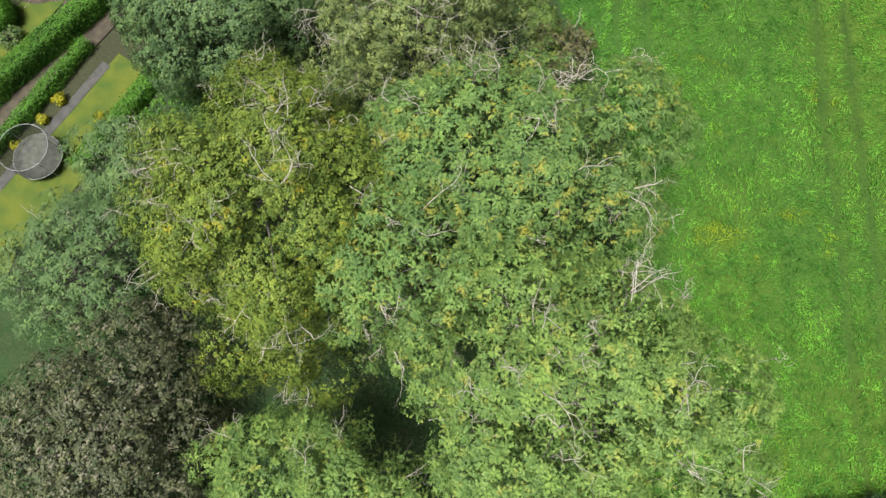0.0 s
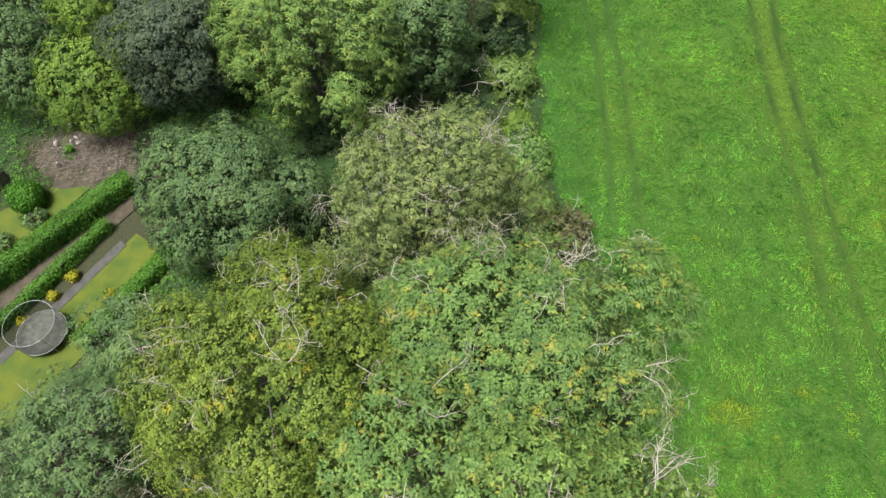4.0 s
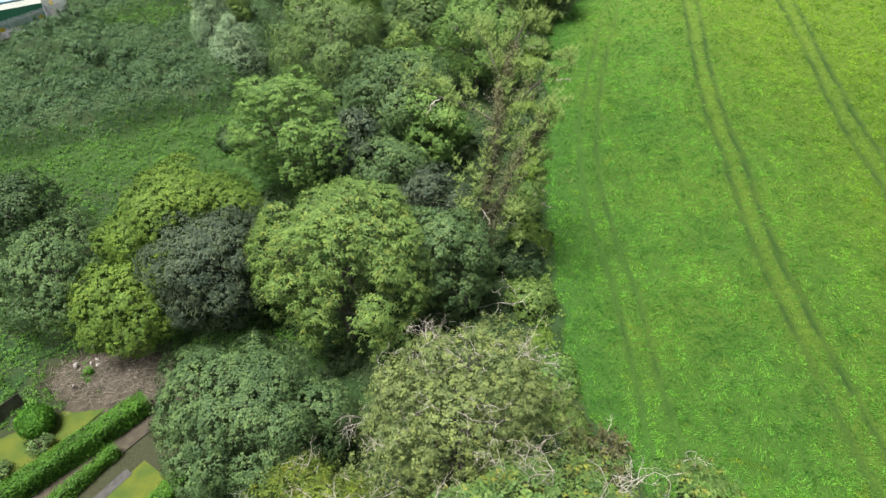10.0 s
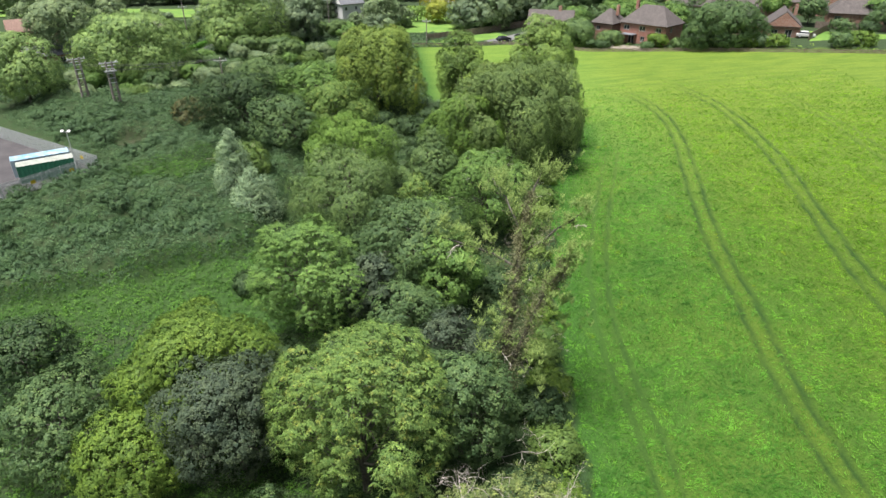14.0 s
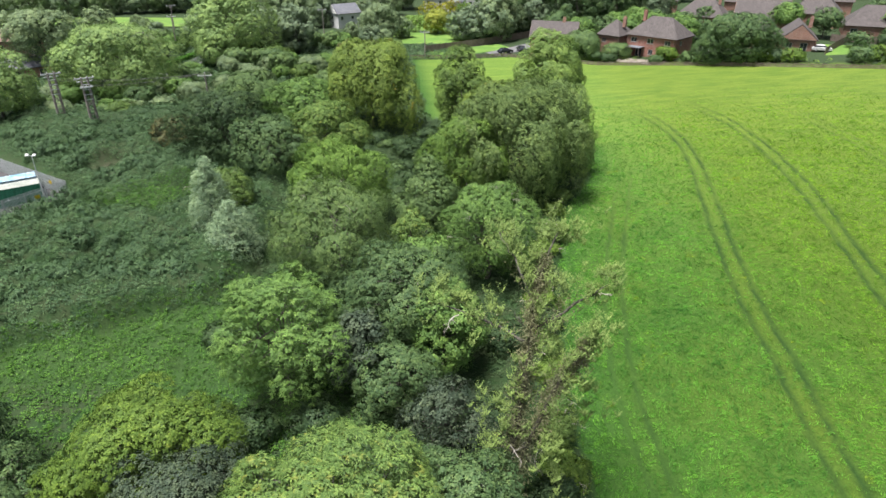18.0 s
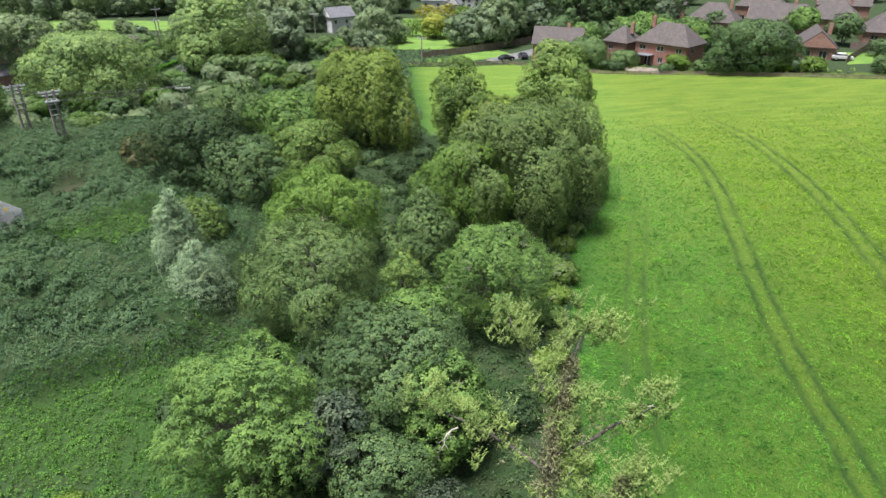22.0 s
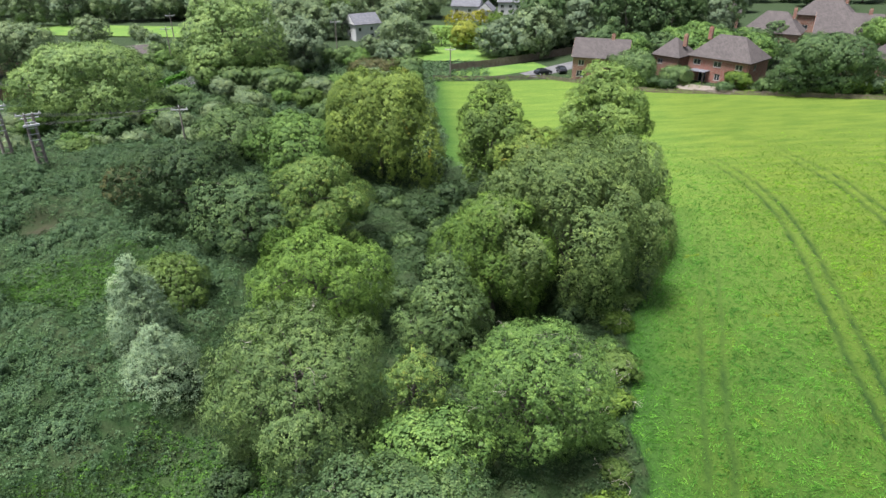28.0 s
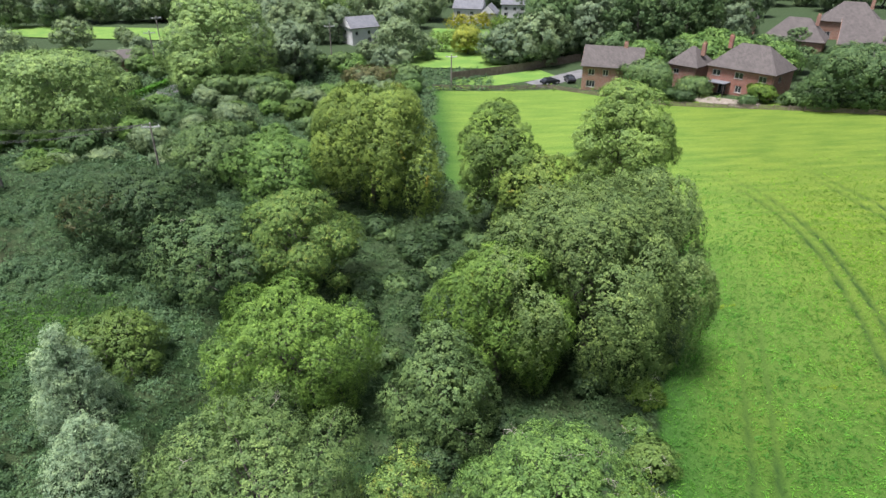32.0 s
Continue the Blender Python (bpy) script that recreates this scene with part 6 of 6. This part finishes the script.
def line_pole(x, y, h, ang, label="wooden power pole with a white crossarm"):
    root = empty("power_pole", x, y, ground_at(x, y), ang)
    tagged(root, label, "power pole", "power poles")
    rod_part("pole", [(0, 0, -0.4), (0, 0, h)], [0.17, 0.11], POLE_WOOD, root)
    box_part("crossarm", -1.25, -0.07, h - 0.5, 1.25, 0.07, h - 0.34, PORCELAIN, root, "pale crossarm")
    for s in (-1, 1):
        rod_part("strut", [(s * 0.7, 0.09, h - 0.42), (0.05 * s, 0.12, h - 1.1)], [0.025, 0.025], GALV, root, sides=5)
    for u in (-1.1, 0, 1.1):
        insulator(root, u, 0, h - 0.34 if u else h)


line_pole(-46.6, 128.6, 9.4, 12)
line_pole(-39.4, 204.4, 10.2, 20)
line_pole(-89.6, 219.0, 9.5, 25)
line_pole(-9.2, 190.2, 6.4, 5, "short timber pole at the meadow corner")
line_pole(-80.0, 196.0, 9.4, 25)


def cable(a, b, sag, name="power_cable"):
    a, b = np.array(a, float), np.array(b, float)
    s = np.linspace(0, 1, 20)
    p = a + (b - a) * s[:, None]
    p[:, 2] -= sag * 4 * s * (1 - s)
    v, f = tube(p, np.full(20, 0.016), 4)
    tagged(mesh_object(name, v, f, CABLE), "thin dark overhead power cable between poles", "cable", "overhead cables")


for u in (-1.2, 0, 1.2):
    c, s_ = math.cos(radians(38)), math.sin(radians(38))
    z1 = ground_at(-63.8, 119.6) + 9.3
    z0 = ground_at(-46.6, 128.6) + 9.4
    cable((-63.8 + u * c, 119.6 + u * s_, z1), (-46.6 + u * c * 0.9, 128.6 + u * s_ * 0.9, z0), 0.5)
    cable((-72.4 + u * c, 124.3 + u * s_, z1), (-46.6 + u * c * 0.9, 128.6 + u * s_ * 0.9, z0), 0.6)

# ---- lanes, lawns and drives by the houses ----
strip("lane", "pale grey lane among bushes", (-72.6, 150), (-68.0, 192), 4.6, ASPHALT, 0.05, "road")
hedge("clipped yellow-green hedge along a lane", (-74.6, 163), (-71.4, 190), 1.2, 1.3, "box", 240, density=60, leaf=0.28)
strip("drive", "grey asphalt drive beside a lawn", (9.0, 188.8), (22.5, 199.0), 6.0, ASPHALT, 0.08, "drive")
strip("lawn", "bright green lawn behind the meadow fence", (-8, 189.6), (13, 199.6), 8.5, GREEN_LAWN, 0.05, "lawn")
strip("terrace", "pale paved terrace before a brick house", (38.6, 173.4), (48.4, 165.8), 4.2, BRUSH_WOOD, 0.08, "terrace")
strip("lawn", "garden lawn behind the meadow fence", (70, 160.5), (100, 149.5), 9, GREEN_LAWN, 0.06, "lawn")
strip("lawn", "large bright lawn beside houses", (86, 168), (112, 158), 12, GREEN_LAWN, 0.06, "lawn")
strip("lawn", "light green orchard grass below white houses", (-8, 205), (-6, 268), 26, GREEN_LAWN, 0.3, "lawn", wobble=0.05)
strip("meadow", "far bright green meadow beyond the trees", (-240, 252), (-76, 248), 22, GREEN_LAWN, 0.3, "meadow", wobble=0.03)
board_fence("boundary_fence", "weathered low timber fence along the top of the meadow", [(-13, 186), (12, 185.6), (33.5, 168.6), (54.6, 161.6), (68, 156.4), (90, 147.0), (112, 137)], 0.95, FENCE_WOOD, panel=2.6, gap=0.08)
board_fence("garden_fence", "tall weathered timber fence behind a lawn", [(-9.4, 193.6), (4, 201), (22, 211.5)], 1.9, FENCE_WOOD, panel=2.2, single=True)
board_fence("garden_fence", "grey timber fence beside a lawn", [(84, 163.5), (95, 175)], 1.7, FENCE_WOOD, panel=2.0, single=True)
board_fence("garden_fence", "grey timber fence between back gardens", [(92, 177), (112, 168.5)], 1.7, FENCE_WOOD, panel=2.0, single=True)


# ---- houses ----
def wall_panel(bm, length, height, openings, m, thick=0.25):
    """A wall in the xz plane with openings cut through it."""
    xs = sorted({0.0, length, *[u for o in openings for u in (o[0], o[0] + o[2])]})
    zs = sorted({0.0, height, *[z for o in openings for z in (o[1], o[1] + o[3])]})
    for x0, x1 in zip(xs, xs[1:]):
        for z0, z1 in zip(zs, zs[1:]):
            cx, cz = (x0 + x1) / 2, (z0 + z1) / 2
            if not any(o[0] < cx < o[0] + o[2] and o[1] < cz < o[1] + o[3] for o in openings):
                add_box(bm, x0, 0, z0, x1, thick, z1, m)


def window(parent, o, m, mat=None):
    u, z, w, h = o
    bm = bmesh.new()
    t = 0.075
    add_box(bm, u, 0.06, z, u + w, 0.14, z + t, m)
    add_box(bm, u, 0.06, z + h - t, u + w, 0.14, z + h, m)
    n = max(1, round(w / 0.7))
    for k in range(n + 1):
        c = u + (w - t) * k / n
        add_box(bm, c, 0.06, z + t, c + t, 0.14, z + h - t, m)
    fr = part("window", bm, mat or WHITE_PAINT, parent, "white framed window" if mat is None else "dark framed window")
    bm = bmesh.new()
    add_box(bm, u + 0.02, 0.11, z + 0.02, u + w - 0.02, 0.12, z + h - 0.02, m)
    part("pane", bm, GLASS, fr)
    bm = bmesh.new()
    add_box(bm, u - 0.08, -0.06, z - 0.09, u + w + 0.08, 0.055, z - 0.005, m)
    part("sill", bm, STONE, fr)


def house(label, x, y, ang, length, depth, eaves, ridge, wall_mat, roof_mat, front=(), right=(), left=(), form="hip", chimney=None, over=0.4, frame_mat=None, sink=0.3):
    """x, y: the front left corner; the front looks along local -y."""
    gz = ground_at(x, y)
    root = empty("house", x, y, gz, ang)
    tagged(root, label, "house")
    sides = ((length, front, pose(0, 0, 0)), (depth - 0.5, right, pose(length, 0.25, 0, 0, 0, 90)), (length, (), pose(length, depth, 0, 0, 0, 180)), (depth - 0.5, left, pose(0, depth - 0.25, 0, 0, 0, -90)))
    for w, ops, m in sides:
        bm = bmesh.new()
        wall_panel(bm, w, eaves, ops, m)
        add_box(bm, 0, 0, -sink - 0.6, w, 0.25, 0, m)
        part("wall", bm, wall_mat, root)
        for o in ops:
            window(root, o, m, frame_mat)
    box_part("inner_floor", 0.3, 0.3, eaves / 2 - 0.1, length - 0.3, depth - 0.3, eaves / 2, FENCE_DARK, root)
    bm = bmesh.new()
    a, b, c, d = -over, length + over, -over, depth + over
    e = eaves - 0.12
    low = [bm.verts.new(p) for p in ((a, c, e), (b, c, e), (b, d, e), (a, d, e))]
    up = [bm.verts.new(p) for p in ((a, c, e + 0.14), (b, c, e + 0.14), (b, d, e + 0.14), (a, d, e + 0.14))]
    bm.faces.new(low[::-1])
    for i in range(4):
        bm.faces.new((low[i], low[(i + 1) % 4], up[(i + 1) % 4], up[i]))
    mid = (c + d) / 2
    if form == "hip":
        k = min((d - c) / 2 * 0.85, (b - a) / 2 - 0.3)
        r0, r1 = bm.verts.new((a + k, mid, ridge)), bm.verts.new((b - k, mid, ridge))
        bm.faces.new((up[0], up[1], r1, r0)), bm.faces.new((up[1], up[2], r1)), bm.faces.new((up[2], up[3], r0, r1)), bm.faces.new((up[3], up[0], r0))
    elif form == "gable":
        r0, r1 = bm.verts.new((a, mid, ridge)), bm.verts.new((b, mid, ridge))
        bm.faces.new((up[0], up[1], r1, r0)), bm.faces.new((up[2], up[3], r0, r1)), bm.faces.new((up[1], up[2], r1)), bm.faces.new((up[3], up[0], r0))
    else:
        cx = (a + b) / 2
        r0, r1 = bm.verts.new((cx, c, ridge)), bm.verts.new((cx, d, ridge))
        bm.faces.new((up[1], up[2], r1, r0)), bm.faces.new((up[3], up[0], r0, r1)), bm.faces.new((up[0], up[1], r0)), bm.faces.new((up[2], up[3], r1))
    part("roof", bm, roof_mat, root, "dark tiled roof")
    if form in ("gable", "front"):
        for k in (0, 1):
            bm = bmesh.new()
            if form == "front":
                yy = -0.004 - over if k == 0 else depth + over + 0.004
                tri = [(0, yy, eaves + 0.03), (length, yy, eaves + 0.03), (length / 2, yy, ridge - 0.25)]
                off = Vector((0, 0.05 if k else -0.05, 0))
            else:
                xx = -0.004 - over if k == 0 else length + over + 0.004
                tri = [(xx, 0, eaves + 0.03), (xx, depth, eaves + 0.03), (xx, depth / 2, ridge - 0.25)]
                off = Vector((0.05 if k else -0.05, 0, 0))
            vs = [bm.verts.new(p) for p in tri]
            ws = [bm.verts.new(Vector(p) + off) for p in tri]
            bm.faces.new(vs), bm.faces.new(ws[::-1])
            for i in range(3):
                bm.faces.new((vs[i], ws[i], ws[(i + 1) % 3], vs[(i + 1) % 3]))
            bmesh.ops.recalc_face_normals(bm, faces=bm.faces[:])
            part("gable", bm, wall_mat, root)
    box_part("gutter", a - 0.08, c - 0.1, e + 0.02, b + 0.08, c - 0.005, e + 0.12, FENCE_DARK, root, "dark gutter")
    for cx, cy in chimney or ():
        st = box_part("chimney", cx - 0.4, cy - 0.3, ridge - 1.6, cx + 0.4, cy + 0.3, ridge + 0.8, wall_mat, root)
        for s in (-0.18, 0.18):
            v, f = tube([(cx + s, cy, ridge + 0.8), (cx + s, cy, ridge + 1.15)], [0.12, 0.1], 8)
            mesh_object("chimney_pot", v, f, BRICK_RED, st)
    return root


A1 = math.degrees(math.atan2(-8.6, 9.0))
main = house("two-storey red brick house with a brown hipped roof", 42.2, 177.9, A1, 12.8, 8.8, 5.1, 9.3, BRICK_RED, ROOF_TILE,
             front=((1.0, 3.4, 1.6, 1.1), (5.4, 3.4, 1.7, 1.15), (10.0, 3.4, 1.5, 1.1), (6.0, 0.8, 1.2, 1.3), (2.6, 0.1, 1.6, 2.1)), right=((2.0, 3.4, 1.1, 1.1),), chimney=((0.8, 6.2),))
box_part("porch_roof", 1.4, -2.6, 2.45, 5.0, -0.01, 2.6, SLATE, main, "flat dark porch roof")
for u in (1.5, 4.8):
    box_part("porch_post", u, -2.5, -0.3, u + 0.12, -2.38, 2.45, FENCE_DARK, main)
rod_part("downpipe", [(12.6, -0.06, 0), (12.6, -0.06, 5.0)], [0.05, 0.05], FENCE_DARK, main, sides=6)
house("brick house wing with a brown hipped roof", 36.0, 183.4, A1, 6.0, 7.0, 4.6, 8.0, BRICK_BROWN, ROOF_TILE, front=((1.2, 2.8, 1.2, 1.0),), chimney=((5.2, 3.5),))
house("brick house with a brown gabled roof beside a drive", 18.6, 183.6, -14, 11.5, 8.0, 5.0, 8.6, BRICK_BROWN, ROOF_TILE,
      front=((1.2, 3.2, 1.3, 1.2), (4.2, 3.2, 1.1, 1.2), (1.0, 0.7, 1.8, 1.4), (6.0, 0.1, 1.0, 2.1), (8.2, 3.2, 1.2, 1.2)), left=((3.0, 3.2, 1.2, 1.2), (3.0, 0.8, 1.4, 1.3)), form="gable", chimney=((8.0, 4.0),))
A3 = -22
house("brown brick bungalow with a white-edged front gable", 76.5, 170.2, A3, 7.6, 12.0, 2.9, 6.4, BRICK_BROWN, ROOF_TILE, front=((1.2, 0.9, 1.5, 1.2), (4.3, 0.2, 1.6, 2.0)), form="front", chimney=((6.2, 7.0),))
house("brown brick bungalow wing with dark roof", 69.0, 176.0, A3, 8.6, 9.0, 2.9, 6.8, BRICK_BROWN, ROOF_TILE, front=((3.8, 0.8, 1.6, 1.2),), form="hip")
for x, y, a, ln, dp, ev, rd, fm in ((64.0, 210.0, -30, 13, 10, 3.4, 8.0, "hip"), (76.0, 198.0, -25, 13, 11, 3.2, 8.2, "gable"), (92.0, 200.0, -30, 12, 11, 3.4, 8.4, "hip"), (98.0, 183.0, -24, 13, 10, 2.8, 7.4, "hip"), (116.0, 178.0, -28, 12, 10, 3.2, 7.8, "gable"), (82.0, 222.0, -28, 13, 10, 4.6, 9.0, "hip"), (104.0, 218.0, -24, 13, 10, 4.6, 9.0, "gable"), (60.0, 238.0, -20, 12, 9, 5.0, 8.6, "hip"), (122.0, 204.0, -24, 13, 10, 4.6, 8.6, "hip")):
    house("brown brick house with dark tiled roof among trees", x, y, a, ln, dp, ev, rd, BRICK_BROWN, ROOF_TILE, front=((1.5, 0.9, 1.6, 1.2), (ln - 4, 0.9, 1.8, 1.2)), form=fm, chimney=((ln - 2.5, dp / 2),))
house("low red brick house with a grey slate roof below trees", -105.6, 159.4, 38, 11, 8, 2.6, 4.6, BRICK_BROWN, SLATE, front=((1.2, 0.8, 1.6, 1.2), (7.0, 0.8, 1.6, 1.2)), form="gable")
house("brick house with a brown tiled roof behind a tree", -122.0, 180.0, 38, 12, 8, 4.8, 7.6, BRICK_BROWN, BROWN_TILE, front=((1.4, 2.8, 1.4, 1.1), (5.2, 2.8, 1.4, 1.1), (9.2, 2.8, 1.4, 1.1), (1.4, 0.8, 1.6, 1.2), (8.6, 0.8, 1.8, 1.2)), form="gable", chimney=((9.0, 4.0),))
garden_tree = tree("tree", "rounded green garden tree among the houses", 0, 0, ground_at(0, 0) + 7.0, 3.4, "green", leaves=5200, leaf=0.38, lobes=34, seed=330, group="garden trees", bottom=ground_at(0, 0) + 0.6)
bushy_tree = tree("tree", "fresh green garden tree among the houses", 0, 0, ground_at(0, 0) + 6.0, 3.2, "ash", leaves=5200, leaf=0.38, lobes=34, seed=331, group="garden trees", bottom=ground_at(0, 0) + 0.4)
fill([garden_tree, bushy_tree], [(58, 196), (62, 201), (56, 204), (50, 200), (60, 190), (88, 193), (92, 181), (110, 181), (72, 208), (90, 214), (64, 187), (58, 184), (112, 195), (46, 190), (40, 195), (33, 193), (36, 199), (44, 199), (28, 203), (52, 190), (106, 172), (112, 166)], np.random.default_rng(332), 0.7, 1.2)
house("white rendered house with a grey slate roof among trees", -40.4, 235.0, 38, 8.5, 7.0, 4.8, 7.6, RENDER_WHITE, SLATE, front=((1.0, 2.8, 1.0, 1.1), (5.0, 2.8, 1.0, 1.1), (5.0, 0.8, 1.2, 1.2)), left=((2.0, 2.8, 1.0, 1.1), (2.0, 0.6, 1.2, 1.4)), form="gable")
house("white rendered house with conservatory and grey roof", -14.0, 285.0, -8, 10, 8, 4.8, 7.8, RENDER_WHITE, SLATE, front=((1.2, 2.8, 1.2, 1.1), (6.0, 2.8, 1.2, 1.1), (1.2, 0.6, 2.4, 1.6), (6.0, 0.8, 1.4, 1.3)), form="gable", chimney=((8.5, 4.0),))
house("white rendered gabled house beside another", -4.5, 281.0, -8, 5.5, 8, 3.6, 6.4, RENDER_WHITE, SLATE, front=((1.6, 0.8, 1.8, 1.3),), form="front")
house("long white rendered house on a far slope", 3.2, 296.0, -4, 9.5, 7, 4.8, 7.4, RENDER_WHITE, SLATE, front=((1.0, 2.8, 1.2, 1.1), (4.2, 2.8, 1.2, 1.1), (7.0, 2.8, 1.2, 1.1), (1.0, 0.8, 1.4, 1.2), (6.4, 0.8, 1.4, 1.2)), form="gable", chimney=((1.5, 3.5),))
for x, y, a in ((-90.0, 193.5, 32),):
    house("red brick house with grey roof behind trees", x, y, a, 7.5, 7, 2.6, 4.8, BRICK_RED, ROOF_TILE, front=((1.2, 0.8, 1.2, 1.1), (5.0, 0.8, 1.2, 1.1)), form="gable")


# ---- cars, greenhouse, garden bushes ----
def parked_car(x, y, ang, paint, label):
    gz = ground_at(x, y) + 0.09
    root = empty("car", x, y, gz, ang)
    tagged(root, label, "car")
    prof = [(-2.1, 0.35), (-2.15, 0.75), (-1.95, 0.95), (-1.1, 1.02), (1.35, 1.0), (2.0, 0.85), (2.12, 0.6), (2.05, 0.35)]
    bm = bmesh.new()
    a = [bm.verts.new((u, -0.86, z)) for u, z in prof]
    b = [bm.verts.new((u, 0.86, z)) for u, z in prof]
    bm.faces.new(a), bm.faces.new(b[::-1])
    for i in range(len(prof)):
        j = (i + 1) % len(prof)
        bm.faces.new((a[i], b[i], b[j], a[j]))
    bmesh.ops.recalc_face_normals(bm, faces=bm.faces[:])
    bmesh.ops.bevel(bm, geom=bm.edges[:], offset=0.05, segments=1, affect="EDGES")
    part("body", bm, paint, root)
    for nm, mt, zz, inset in (("windows", GLASS, (1.0, 1.38), 0.0), ("roof", paint, (1.38, 1.47), 0.0)):
        bm = bmesh.new()
        z0, z1 = zz
        lo = ((-1.75, 1.05) if nm == "windows" else (-1.3, 0.45))
        hi = ((-1.3, 0.45) if nm == "windows" else (-1.15, 0.3))
        v0 = [bm.verts.new((u, s * (0.80 if nm == "windows" else 0.68), z0)) for u, s in ((lo[0], -1), (lo[1], -1), (lo[1], 1), (lo[0], 1))]
        v1 = [bm.verts.new((u, s * (0.68 if nm == "windows" else 0.58), z1)) for u, s in ((hi[0], -1), (hi[1], -1), (hi[1], 1), (hi[0], 1))]
        bm.faces.new(v0[::-1]), bm.faces.new(v1)
        for i in range(4):
            bm.faces.new((v0[i], v0[(i + 1) % 4], v1[(i + 1) % 4], v1[i]))
        part(nm, bm, mt, root)
    for u in (-1.3, 1.3):
        for s in (-0.8, 0.8):
            v, f = tube([(u, s - 0.1, 0.32), (u, s - 0.09, 0.32), (u, s + 0.09, 0.32), (u, s + 0.1, 0.32)], [0.2, 0.32, 0.32, 0.2], 14)
            wh = mesh_object("wheel", v, f, RUBBER, root, "black tyre")
            bm = bmesh.new()
            bmesh.ops.create_circle(bm, cap_ends=True, segments=12, radius=0.2, matrix=pose(u, s + 0.104 * (1 if s > 0 else -1), 0.32, 90, 0, 0))
            part("rim", bm, GALV, wh)


parked_car(12.6, 189.0, 30, CAR_PAINT, "dark parked car on a grey drive")
parked_car(17.0, 190.5, 100, CAR_PAINT, "dark parked car beside a brick house")
parked_car(84.8, 166.6, -20, WHITE_PAINT, "white parked car beside a bungalow")


def greenhouse(x, y, ang):
    root = empty("greenhouse", x, y, ground_at(x, y), ang)
    tagged(root, "small glass greenhouse with white frame by a fence", "greenhouse")
    w, d, h, r = 2.2, 2.8, 1.6, 2.3
    for u in (0, w):
        box_part("glass_side", u - 0.01, 0, 0, u + 0.01, d, h, GLASS, root)
    bm = bmesh.new()
    for s in (0, 1):
        a = [bm.verts.new(p) for p in ((s * w, 0, h), (s * w, d, h), (w / 2, d, r), (w / 2, 0, r))]
        b = [bm.verts.new(v.co + Vector((0, 0, 0.02))) for v in a]
        bm.faces.new(a), bm.faces.new(b[::-1])
        for i in range(4):
            bm.faces.new((a[i], b[i], b[(i + 1) % 4], a[(i + 1) % 4]))
    part("glass_roof", bm, GLASS, root)
    for u in (0, w / 2, w):
        for v_ in (0, d / 2, d):
            z = r if u == w / 2 else h
            box_part("glazing_bar", u - 0.03, v_ - 0.03, 0, u + 0.03, v_ + 0.03, z + 0.03, WHITE_PAINT, root)


greenhouse(56.6, 164.4, -20)
for k, (x, y, h, r, m) in enumerate(((54.0, 164.6, 2.2, 2.0, "grey"), (58.6, 163.6, 1.8, 1.6, "green"), (71.5, 160.0, 2.6, 2.0, "silver"), (74.6, 158.4, 2.8, 2.2, "mixed"), (69.0, 161.0, 2.8, 2.0, "mixed"), (86.4, 153.6, 3.2, 2.6, "green"), (90.0, 152.4, 3.4, 2.6, "mixed"), (46.6, 166.8, 1.4, 1.2, "green"), (36.6, 171.4, 1.6, 1.6, "dark"), (33.8, 174.0, 1.8, 1.6, "green"), (94.0, 168.0, 3.4, 2.4, "green"), (99.5, 166.4, 3.0, 2.2, "dark"), (-10.5, 262, 5.5, 4.0, "yellow"), (-3.0, 268, 5.0, 3.6, "yellow"), (2.5, 262, 5, 3.4, "mixed"), (-14, 228, 5, 3.4, "mixed"), (6.5, 206.0, 5, 3.2, "dark"), (29, 176, 2.0, 1.8, "dark"), (24, 178.2, 1.6, 1.6, "mixed"))):
    tree("shrub", {"silver": "silvery grey garden shrub by the fence", "yellow": "yellow-green orchard tree below white houses"}.get(m, "green garden shrub by the houses"), x, y, ground_at(x, y) + h, r, m, leaves=2600, leaf=0.30, lobes=22, seed=300 + k, category="shrub")


def edge_mask(x, y):
    top = 184.5 - np.maximum(0, x - 14) * 0.46
    return np.exp(-(((y - top) / 1.1) ** 2))


scatter("boundary_weeds", "tall dry and green grass along the top fence", edge_mask, (-14, 140, 105, 190), 60000, 0.30, "mixed", (0.0, 0.7), 310)
